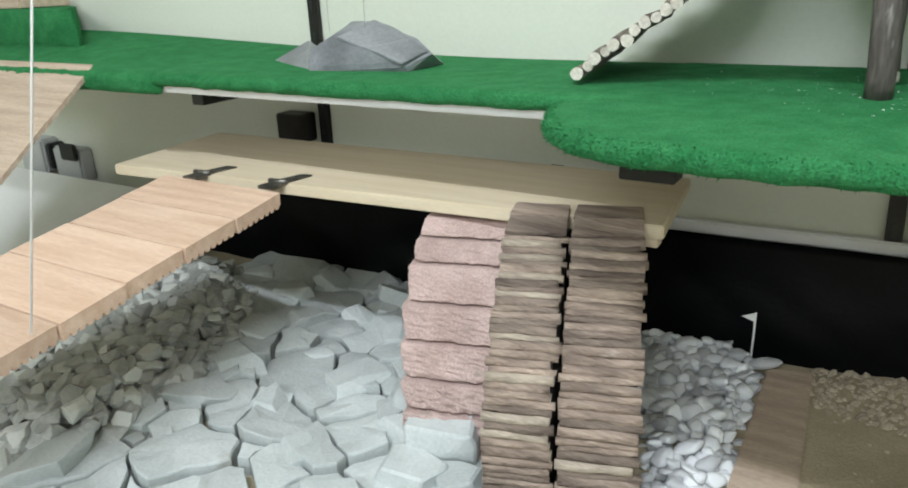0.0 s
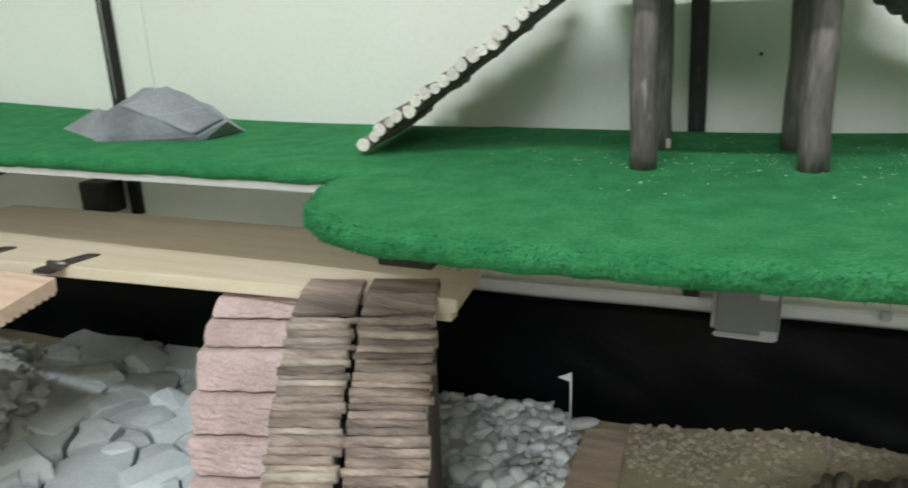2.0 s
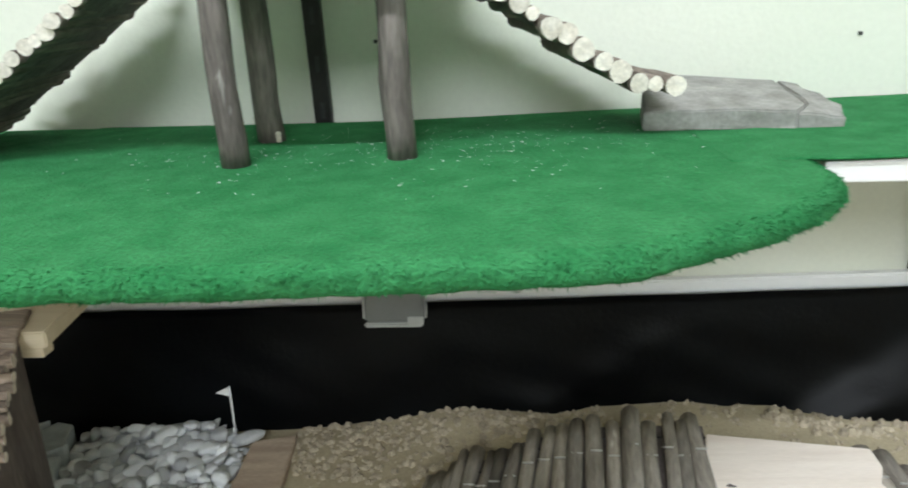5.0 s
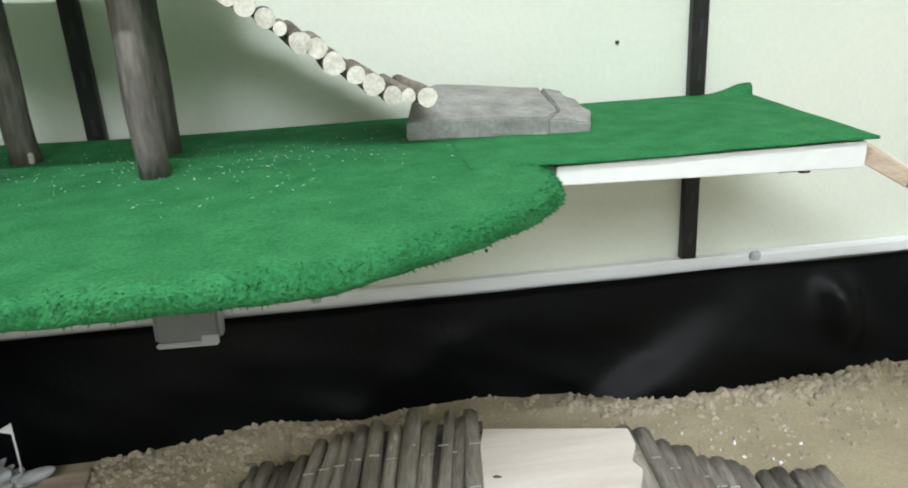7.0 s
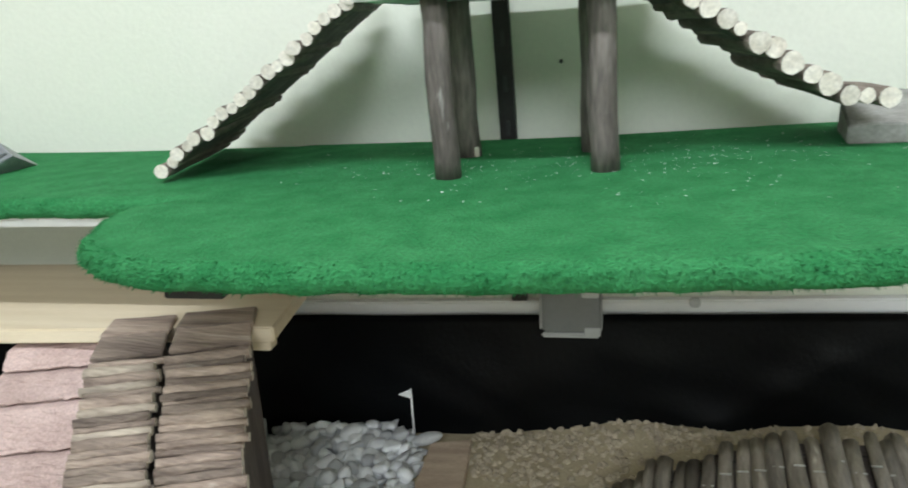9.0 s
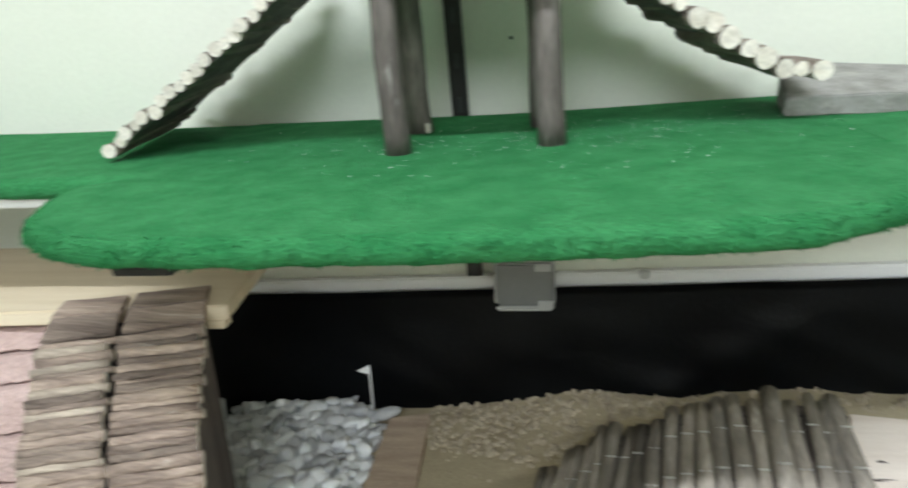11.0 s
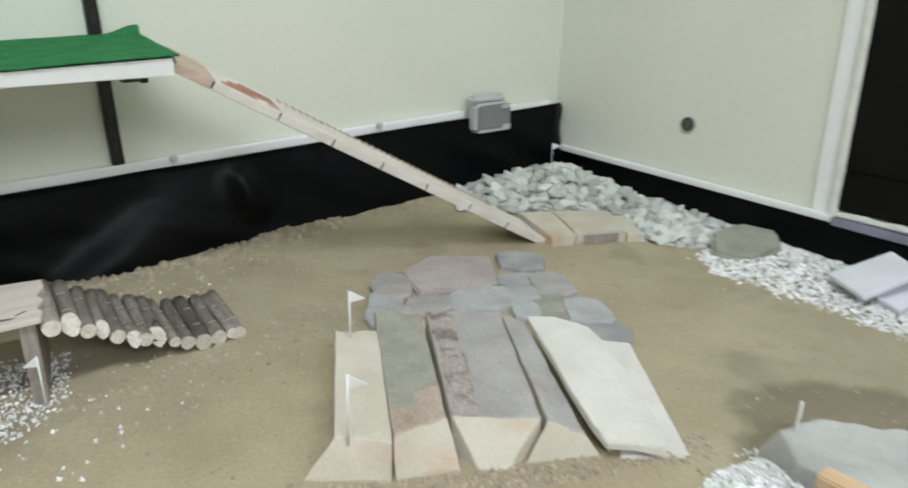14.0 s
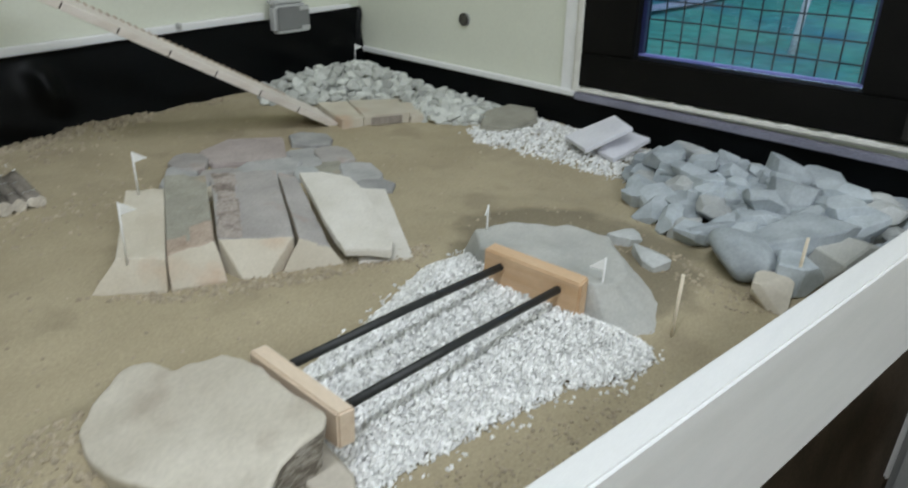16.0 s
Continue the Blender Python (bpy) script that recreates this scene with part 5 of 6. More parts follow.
# some thicker rocks on and behind the bed
rocks_l = [(-0.665, 0.885, 0.052, 0.5), (-0.735, 0.865, 0.040, 0.2), (-0.59, 0.895, 0.040, 1.1), (-0.51, 0.905, 0.045, 2.0), (-0.44, 0.885, 0.040, 0.7), (-0.38, 0.905, 0.036, 2.6), (-0.46, 0.80, 0.032, 0.3), (-0.33, 0.84, 0.036, 1.4), (-0.34, 0.73, 0.034, 2.2), (-0.56, 0.35, 0.045, 0.4), (-0.62, 0.43, 0.038, 1.9)]
for i, (x, y, s, a) in enumerate(rocks_l):
    me = mesh_of("rock", cut_rock(s * 1.15, s * 0.85, s * 0.42, 100 + i, 10), "slab_grey")
    ob = place(me, pose(x, y, bed_z(x, y) + s * 0.40, random.Random(i).uniform(-25, 25), random.Random(i + 50).uniform(-25, 25), math.degrees(a)), "rock")
    tagged(ob, "thick pale grey rock lying on the rock bed", "rock", "rocks on the left bed")


for i, (x, y, z, a, b, h, turn) in enumerate(((-0.172, 0.572, -0.022, 0.044, 0.030, 0.036, 20), (-0.190, 0.526, -0.036, 0.044, 0.034, 0.026, 5), (-0.240, 0.588, -0.034, 0.032, 0.028, 0.026, 70), (-0.133, 0.540, -0.036, 0.028, 0.026, 0.026, 40), (-0.268, 0.640, -0.030, 0.036, 0.028, 0.026, 110), (-0.286, 0.690, -0.026, 0.038, 0.026, 0.026, 80))):
    me = mesh_of("rock", cut_rock(a, b, h, 140 + i, 8, 0.09), "slab_grey")
    tagged(place(me, pose(x, y, z, 3, -4, turn), "rock"), "pale grey block of rock at the foot of the pavers", "rock", "rocks on the left bed")

rs = random.Random(66)
for i, (x, y) in enumerate(scatter([(-0.66, 0.86), (-0.30, 0.88), (-0.28, 0.62), (-0.22, 0.46), (-0.44, 0.30), (-0.52, 0.52), (-0.58, 0.68)], 0.085, 900, 12)):
    s = rs.uniform(0.014, 0.036)
    me = mesh_of("stone_shard", cut_rock(s * 1.35, s * 1.0, s * 0.45, 1200 + i, 9, 0.10), "slab_grey")
    tagged(place(me, pose(x, y, bed_z(x, y) + 0.020, rs.uniform(-9, 9), rs.uniform(-9, 9), rs.uniform(0, 360)), "stone_shard"), "pale grey broken stone lying in the rock bed", "stone", "shards on the rock bed")


def stone_library(name, material, n, kind, seed):
    out = []
    for i in range(n):
        r = random.Random(seed + i)
        sx, sy, sz = r.uniform(0.8, 1.15), r.uniform(0.65, 0.9), r.uniform(0.45, 0.68)
        bm = cut_rock(sx, sy, sz, seed + i, 11, 0.09) if kind == "broken" else facet_rock(sx, sy, sz * 0.85, seed + i, 3, 11, 8.0, 0.05)
        out.append(mesh_of(name, bm, material, kind == "worn"))
    return out


def heap(name, label, poly, gap, size, height, lib, seed, limit=300, layers=1, base=soil_z):
    """A heap of loose stones: single stones on top, and the rest under them joined into one part."""
    t = thing(name, label, "stone heap", kind="stuff", at=(*[sum(p[i] for p in poly) / len(poly) for i in (0, 1)], 0))
    r = random.Random(seed)
    count, rest = 0, []
    for layer in range(layers):
        for x, y in scatter(poly, gap, 9000, seed + layer):
            d = edge_distance(poly, x, y)
            s = size * r.uniform(0.65, 1.3) * (0.75 + 0.25 * min(1, d / 0.04))
            z = base(x, y) + height(x, y, d) * (1 - layer * 0.0) - layer * size * 0.6 + s * 0.25
            m = Matrix.Translation((x, y, z)) @ Euler((r.uniform(-0.6, 0.6), r.uniform(-0.6, 0.6), r.uniform(0, 6.28))).to_matrix().to_4x4() @ Matrix.Diagonal((s, s, s, 1))
            me = r.choice(lib)
            if layer == 0 and count < limit:
                place(me, m, "stone", t)
                count += 1
            else:
                rest.append((me, m))
    if rest:
        verts, faces = [], []
        for me, m in rest:
            o = len(verts)
            verts += [m @ v.co for v in me.vertices]
            faces += [[o + i for i in p.vertices] for p in me.polygons]
        me = bpy.data.meshes.new("stone_bulk")
        me.from_pydata([tuple(v) for v in verts], [], faces)
        me.materials.append(lib[0].materials[0])
        if lib[0].polygons[0].use_smooth:
            me.shade_smooth()
        ob = new("stone_bulk", me)
        ob.parent = t
        ob.matrix_parent_inverse = parent_matrix(t).inverted()
        tagged(ob, kind="stuff")
    return t


lib_grey = stone_library("stone", "pebble", 16, "broken", 300)
lib_pale = stone_library("stone", "pebble_pale", 12, "worn", 400)
lib_corner = stone_library("stone", "pebble_corner", 14, "broken", 500)

HEAP_L = [(-1.02, 0.90), (-0.76, 0.885), (-0.625, 0.80), (-0.545, 0.68), (-0.515, 0.54), (-0.485, 0.38), (-0.60, 0.28), (-0.95, 0.36), (-1.05, 0.6)]
heap("stone_heap", "heap of grey-green angular gravel stones beside the ramp", HEAP_L, 0.0152, 0.0145, lambda x, y, d: 0.062 * smoothstep(0.0, 0.11, d), lib_grey, 31, 300, 3)
PEB = [(-0.13, 0.94), (0.055, 0.945), (0.094, 0.90), (0.098, 0.80), (0.099, 0.70), (0.101, 0.60), (0.104, 0.50), (0.104, 0.42), (0.036, 0.42), (0.045, 0.53), (0.030, 0.62), (0.005, 0.70), (-0.04, 0.76), (-0.12, 0.80)]
heap("pebble_bed", "bed of smooth pale grey pebbles along the liner", PEB, 0.0135, 0.0128, lambda x, y, d: 0.014 * smoothstep(0.0, 0.022, d) + 0.012 * smoothstep(0.85, 0.95, y), lib_pale, 41, 300, 3)
peb = place(mesh_of("pebble", pebble_bm(0.020, 0.0095, 0.007, 77, 3, 0.12), "pebble_pale", True), pose(0.096, 0.905, -0.014, 0, -8, 18), "pebble")
tagged(peb, "smooth white pebble lying beside the small flag", "pebble")
pad = thing("wooden_pad", "worn brown wooden board let into the sand", "board", at=(0.12, 0.78, -0.03))
part("board", prism([(0.103, 0.60), (0.168, 0.60), (0.150, 0.918), (0.100, 0.905)], -0.045, -0.0195, 0.0015), "board_wood", pad)

CORNER = [(1.49, 0.86), (1.54, 0.935), (1.80, 0.94), (1.862, 0.93), (1.868, 0.42), (1.78, 0.42), (1.72, 0.46), (1.67, 0.53), (1.71, 0.60), (1.745, 0.67), (1.62, 0.755), (1.53, 0.785)]
heap("stone_heap", "heap of pale broken stones in the corner of the tray", CORNER, 0.0168, 0.0160, lambda x, y, d: 0.046 * smoothstep(0.0, 0.10, d) * smoothstep(0.45, 0.85, y) + 0.004, lib_corner, 51, 300, 3)


def chips(name, label, poly, count, size, height, seed, flat=0.6, slope=0.05):
    """Loose white chippings, far too many to count."""
    r = random.Random(seed)
    verts, faces = [], []
    xs, ys = [p[0] for p in poly], [p[1] for p in poly]
    base = [Vector(v) for v in ((1, 0, 0), (-1, 0, 0), (0, 1, 0), (0, -1, 0), (0, 0, 1), (0, 0, -1))]
    tri = [(0, 2, 4), (2, 1, 4), (1, 3, 4), (3, 0, 4), (2, 0, 5), (1, 2, 5), (3, 1, 5), (0, 3, 5)]
    made = 0
    while made < count:
        x, y = r.uniform(min(xs), max(xs)), r.uniform(min(ys), max(ys))
        stray = not inside(poly, x, y)
        d = 0.0 if stray else edge_distance(poly, x, y)
        if stray and (edge_distance(poly, x, y) > 0.016 or r.random() > 0.10):
            continue
        if d < 0.012 and r.random() > 0.55 + d / 0.012 * 0.45:
            continue
        made += 1
        s = size * r.uniform(0.6, 1.35)
        rot = Euler((r.uniform(0, 6.28), r.uniform(0, 6.28), r.uniform(0, 6.28))).to_matrix()
        z = soil_z(x, y) + height * min(1.0, d / slope) * r.uniform(0.80, 1.0) + s * 0.2
        o = len(verts)
        k = [Vector((s * r.uniform(0.7, 1.2), s * r.uniform(0.6, 1.0), s * flat * r.uniform(0.7, 1.2))) for _ in range(6)]
        for b, q in zip(base, k):
            v = rot @ Vector((b.x * q.x + r.uniform(-0.15, 0.15) * s, b.y * q.y + r.uniform(-0.15, 0.15) * s, b.z * q.z))
            verts.append((x + v.x, y + v.y, z + v.z))
        faces += [(o + a, o + b2, o + c) for a, b2, c in tri]
    if height > 0.006:
        # the packed stones below the loose ones
        step, index = 0.006, {}
        nx, ny = int((max(xs) - min(xs)) / step), int((max(ys) - min(ys)) / step)
        for i in range(nx + 1):
            for j in range(ny + 1):
                x, y = min(xs) + i * step, min(ys) + j * step
                if inside(poly, x, y):
                    d = edge_distance(poly, x, y)
                    if d > 0.003:
                        index[i, j] = len(verts)
                        verts.append((x, y, soil_z(x, y) + height * min(1.0, d / slope) * 0.84 - 0.0008 + r.uniform(-0.001, 0.0015)))
        for i, j in list(index):
            q = [(i, j), (i + 1, j), (i + 1, j + 1), (i, j + 1)]
            if all(k in index for k in q):
                faces.append(tuple(index[k] for k in q))
    me = bpy.data.meshes.new(name)
    me.from_pydata(verts, [], faces)
    me.materials.append(M["gravel"])
    return tagged(new(name, me), label, "gravel", kind="stuff")


G1 = [(0.862, -0.030), (0.90, -0.010), (0.965, 0.004), (1.066, 0.022), (1.165, 0.050), (1.240, 0.030), (1.22, -0.10), (1.218, -0.250), (1.195, -0.272), (1.14, -0.262), (1.09, -0.226), (1.04, -0.216), (0.955, -0.196), (0.895, -0.186), (0.852, -0.192)]
chips("gravel_patch", "bright white gravel under the two black rails", G1, 17000, 0.0031, 0.028, 61, slope=0.042)
G2 = [(1.69, 0.43), (1.77, 0.43), (1.872, 0.43), (1.872, -0.03), (1.76, -0.02), (1.67, 0.02), (1.665, 0.12), (1.66, 0.24), (1.635, 0.35)]
chips("gravel_patch", "white gravel strip below the window", G2, 4600, 0.0040, 0.006, 62)
G3 = [(0.42, 0.70), (0.52, 0.74), (0.66, 0.74), (0.72, 0.70), (0.70, 0.60), (0.65, 0.55), (0.55, 0.53), (0.45, 0.55), (0.38, 0.62)]
chips("gravel_patch", "thin white gravel scattered under the log bridge", G3, 2700, 0.0023, 0.005, 63)
G4 = [(0.70, 0.60), (0.80, 0.50), (0.72, 0.40), (0.60, 0.45), (0.55, 0.52)]
chips("gravel_patch", "stray white stones on the sand", G4, 34, 0.0030, 0.002, 64)
G5 = [(0.72, 0.84), (0.95, 0.84), (0.95, 0.72), (0.76, 0.72)]
chips("gravel_patch", "few white grains on the sand behind the bridge", G5, 32, 0.0026, 0.002, 65)


def clods(poly, count, size, seed, lift=0.0):
    r = random.Random(seed)
    verts, faces = [], []
    lib = []
    for i in range(8):
        bm = pebble_bm(1, 0.9, 0.75, seed + i, 1, 0.35)
        bm.verts.index_update()
        lib.append(([v.co.copy() for v in bm.verts], [[v.index for v in f.verts] for f in bm.faces]))
        bm.free()
    xs, ys = [p[0] for p in poly], [p[1] for p in poly]
    made = 0
    while made < count:
        x, y = r.uniform(min(xs), max(xs)), r.uniform(min(ys), max(ys))
        if not inside(poly, x, y):
            continue
        made += 1
        s = size * r.uniform(0.35, 1.0) ** 1.5 * 1.3
        rot = Euler((r.uniform(0, 6.28), r.uniform(0, 6.28), r.uniform(0, 6.28))).to_matrix()
        vs, fs = r.choice(lib)
        o = len(verts)
        c = Vector((x, y, soil_z(x, y) - s * 0.12))
        verts += [tuple(c + rot @ (v * s)) for v in vs]
        faces += [[o + i for i in f] for f in fs]
    me = bpy.data.meshes.new("soil_clods")
    me.from_pydata(verts, [], faces)
    me.materials.append(M["clod"])
    return tagged(new("soil_clods", me), "crumbly clods of dry sandy soil", "soil", kind="stuff")


clods([(0.14, 0.95), (0.15, 0.86), (0.30, 0.82), (0.46, 0.86), (0.52, 0.95)], 620, 0.0056, 71)
clods([(0.15, 0.95), (1.45, 0.95), (1.45, 0.91), (0.15, 0.90)], 800, 0.0046, 72)
clods([(0.15, 0.9), (1.5, 0.9), (1.7, 0.1), (1.6, -0.3), (0.5, -0.2), (0.3, 0.4)], 1700, 0.0027, 73)
clods([(0.70, 0.90), (1.25, 0.92), (1.20, 0.84), (0.95, 0.76), (0.72, 0.80)], 420, 0.0040, 76)
clods([(0.68, 0.60), (0.95, 0.58), (0.98, 0.54), (0.70, 0.53)], 160, 0.0036, 77)
clods([(0.82, 0.30), (0.90, 0.215), (1.2, 0.06), (1.22, 0.10), (0.92, 0.235)], 520, 0.0042, 74)
clods([(1.24, 0.06), (1.36, 0.02), (1.46, -0.16), (1.42, -0.34), (1.36, -0.28), (1.40, -0.12), (1.30, 0.04)], 260, 0.0034, 75)
clods([(0.70, 0.93), (1.25, 0.93), (1.25, 0.885), (0.98, 0.875), (0.75, 0.885)], 520, 0.0070, 78)
clods([(0.74, 0.62), (1.06, 0.64), (1.08, 0.50), (0.98, 0.48), (0.76, 0.46)], 170, 0.0042, 81)
clods([(0.645, 0.07), (0.69, 0.095), (0.74, 0.085), (0.715, 0.03), (0.71, -0.04), (0.67, -0.01)], 260, 0.0038, 79)
clods([(0.86, -0.20), (1.05, -0.235), (1.20, -0.285), (1.24, -0.27), (1.10, -0.31), (0.90, -0.25)], 260, 0.0030, 80)

# ---- log bridge ----
bridge = thing("log_bridge", "small wooden trestle with a pale deck board", "bridge", at=(0.615, 0.67, 0))
deck_bm = prism([(0.535, 0.606), (0.684, 0.602), (0.690, 0.622), (0.686, 0.632), (0.697, 0.655), (0.692, 0.668), (0.704, 0.690), (0.706, 0.715), (0.574, 0.738)], 0.0915, 0.0985, 0.001)
deck_board = part("deck", deck_bm, "pale_wood", bridge, "pale split deck board with a torn end")
for x, y, lx, ly, w in ((0.562, 0.640, 0.008, 0.0016, 0.1), (0.585, 0.622, 0.014, 0.0012, 0.35), (0.650, 0.618, 0.010, 0.0020, -0.2), (0.668, 0.626, 0.006, 0.0016, 0.5), (0.572, 0.665, 0.004, 0.0018, 0.0)):
    crack = hull(9, lx * 1.7, ly * 1.5, 0.0006, int(x * 1000), 2.0, 0)
    bmesh.ops.transform(crack, matrix=pose(x, y, 0.0985, 0, 0, math.degrees(w)), verts=crack.verts[:])
    part("split_mark", crack, "bark_post", deck_board, "dark split mark")
for x, k in ((0.538, 0.036), (0.661, 0.022)):
    part("leg", prism([(x, 0.609), (x + 0.017, 0.609), (x + 0.017 + k, 0.712), (x + k, 0.712)], -0.03, 0.0913, 0.0015), "leg_wood", bridge)
ladder("log_ladder", "mat of grey weathered logs rising to the bridge deck", [(0.266, 0.000), (0.31, 0.034), (0.355, 0.062), (0.386, 0.078), (0.41, 0.0860), (0.44, 0.0940), (0.50, 0.0965), (0.553, 0.0955)], 0.610, 0.766, -0.16, (0.0076, 0.0066, 0.0084, 0.0070, 0.0088, 0.0064), "bark_grey", "log mats of the bridge", 0.026)
ladder("log_ladder", "mat of dark weathered logs falling from the bridge deck", [(0.682, 0.087), (0.71, 0.078), (0.737, 0.064), (0.763, 0.050), (0.80, 0.033), (0.83, 0.021), (0.86, 0.013), (0.908, 0.010)], 0.598, 0.730, -0.10, (0.0104, 0.0112, 0.0098, 0.0076, 0.0100, 0.0086, 0.0094, 0.0102, 0.0072), "bark_grey", "log mats of the bridge", 0.016)


def flag(x, y, z, h, way, size, label, lean=0.0, pennant=True):
    f = thing("marker_flag", label, "flag", "course marker flags", at=(x, y, z))
    part("stick", tube([(x, y, z - 0.006), (x + lean * h, y, z + h)], 0.0013 if pennant else 0.0022, 8), "stick_wood" if not pennant else "flag", f)
    if pennant:
        d = Vector((math.cos(way), math.sin(way), 0))
        t = Vector((x + lean * h, y, z + h))
        a, b, c = t, t - Vector((0, 0, size * 0.8)), t - Vector((0, 0, size * 0.42)) + d * size
        n = d.cross(Vector((0, 0, 1))) * 0.0005
        bm = bmesh.new()
        vs = [bm.verts.new(p + q) for q in (n, -n) for p in (a, b, c)]
        bm.faces.new(vs[:3])
        bm.faces.new(vs[3:][::-1])
        for i in range(3):
            bm.faces.new((vs[i], vs[3 + i], vs[3 + (i + 1) % 3], vs[(i + 1) % 3]))
        bmesh.ops.recalc_face_normals(bm, faces=bm.faces)
        part("pennant", bm, "flag", f)
    return f


white = "small white pennant on a thin stick "
flag(0.077, 0.915, -0.022, 0.070, 3.3, 0.016, white + "beside the pebble bed")
flag(0.557, 0.600, -0.012, 0.062, -0.2, 0.017, white + "before the bridge leg")
flag(0.672, 0.600, -0.012, 0.066, 3.4, 0.017, white + "before the bridge leg")
flag(1.828, 0.928, 0.040, 0.042, -0.4, 0.020, white + "on the corner stones")
flag(0.990, 0.448, 0.046, 0.063, -0.75, 0.020, white + "above the slabs")
flag(0.885, 0.277, 0.040, 0.075, -0.75, 0.020, white + "on the narrow slab", lean=0.02)
flag(1.243, 0.010, 0.045, 0.045, 3.6, 0.018, white + "behind the far rail block")
flag(1.222, -0.178, 0.012, 0.078, 2.6, 0.020, white + "beside the far rail block")
flag(1.256, -0.256, -0.002, 0.088, 0, 0, "bare wooden marker stick in the sand", pennant=False)
flag(1.466, -0.322, -0.002, 0.085, 0, 0, "bare wooden marker stick before the rock pile", pennant=False)

# ---- plank ramp on the right ----
ramp = thing("slat_ramp", "long pale wooden ramp from the shelf down to the sand", "ramp", at=(1.2, 0.75, 0.15))
ra, rb = Vector((0.898, 0.709, 0.354)), Vector((1.512, 0.622, 0.004))
along = (rb - ra).normalized()
across = Vector((0.10, 0.25, 0.0))
across = (across - along * across.dot(along)).normalized()
up = along.cross(across)
up = up if up.z > 0 else -up
L, W, TH = (rb - ra).length, 0.088, 0.014


def ramp_box(s0, s1, w0, w1, h0, h1):
    bm = bmesh.new()
    bmesh.ops.create_cube(bm, size=1.0)
    for v in bm.verts:
        s = s0 if v.co.x < 0 else s1
        w = w0 if v.co.y < 0 else w1
        h = h0 if v.co.z < 0 else h1
        v.co = ra + along * s + across * w + up * h
    bmesh.ops.bevel(bm, geom=bm.edges[:], offset=0.0008, segments=1, affect='EDGES')
    return bm


joints = [0.0, 0.055, 0.155, 0.245, 0.335, 0.425, 0.52, 0.61, L - 0.002]
for i in range(len(joints) - 1):
    part("board", ramp_box(joints[i] + 0.0014, joints[i + 1] - 0.0014, 0, W, -TH, 0), "ramp_wood" if i != 0 else "decking_old", ramp, "board with a red-brown knot" if i == 1 else "")
part("core", ramp_box(0.004, L - 0.006, 0.0015, W - 0.0015, -TH + 0.0015, -0.0022), "bark_post", ramp, "dark core showing in the joints")
for a, b, c, w in ((0.066, 0.118, 0.004, 0.014), (0.080, 0.150, 0.026, 0.016), (0.100, 0.152, 0.050, 0.012), (0.136, 0.1535, 0.004, 0.050)):
    part("knot", ramp_box(a, b, c, c + w, 0.0001, 0.0007), "knot" if w < 0.03 else "board_wood", ramp, "red-brown knot")
k = 0.17
while k < L - 0.10:
    part("slat", ramp_box(k, k + 0.004, W - 0.018, W - 0.0005, 0.0002, 0.0022), "board_wood", ramp)
    k += 0.0125
land = thing("landing_slab", "pale sandstone slabs at the foot of the ramp", "slab", at=(1.58, 0.62, 0))
part("slab", prism([(1.500, 0.600), (1.545, 0.585), (1.603, 0.7035), (1.545, 0.735)], -0.01, 0.0195, 0.001), "sandstone", land)
part("slab", prism([(1.5462, 0.5845), (1.640, 0.545), (1.700, 0.640), (1.604, 0.703)], -0.01, 0.021, 0.002), "sandstone", land)
part("slab", prism([(1.643, 0.544), (1.672, 0.530), (1.725, 0.620), (1.703, 0.638)], -0.01, 0.012, 0.002), "sandstone", land)
part("front_strip", prism([(1.5600, 0.5777), (1.5590, 0.5757), (1.6230, 0.5485), (1.6240, 0.5505)], 0.002, 0.0175, 0.0005), "leg_wood", land, "dark wooden strip along the front")
gst = thing("flat_stone", "flat grey-green stone between sand and gravel", "stone", at=(1.76, 0.38, 0))
part("body", prism([(1.700, 0.40), (1.775, 0.452), (1.852, 0.439), (1.872, 0.377), (1.81, 0.331), (1.728, 0.339)], -0.01, 0.022, 0.006, tops=[0.014, 0.020, 0.026, 0.024, 0.020, 0.012]), "moss_stone", gst)

tile = thing("white_tile", "white stone tile propped on the gravel below the window", "tile", at=(1.74, 0.12, 0))
plate([(1.738, 0.216, 0.028), (1.694, 0.141, 0.028), (1.786, 0.098, 0.062), (1.835, 0.166, 0.062)], 0.009, "tile", tile, "tile")
plate([(1.735, 0.140, 0.018), (1.722, 0.095, 0.016), (1.835, 0.082, 0.034), (1.842, 0.135, 0.036)], 0.010, "tile", tile, "under_tile")

# ---- stone slab ramp in the middle ----


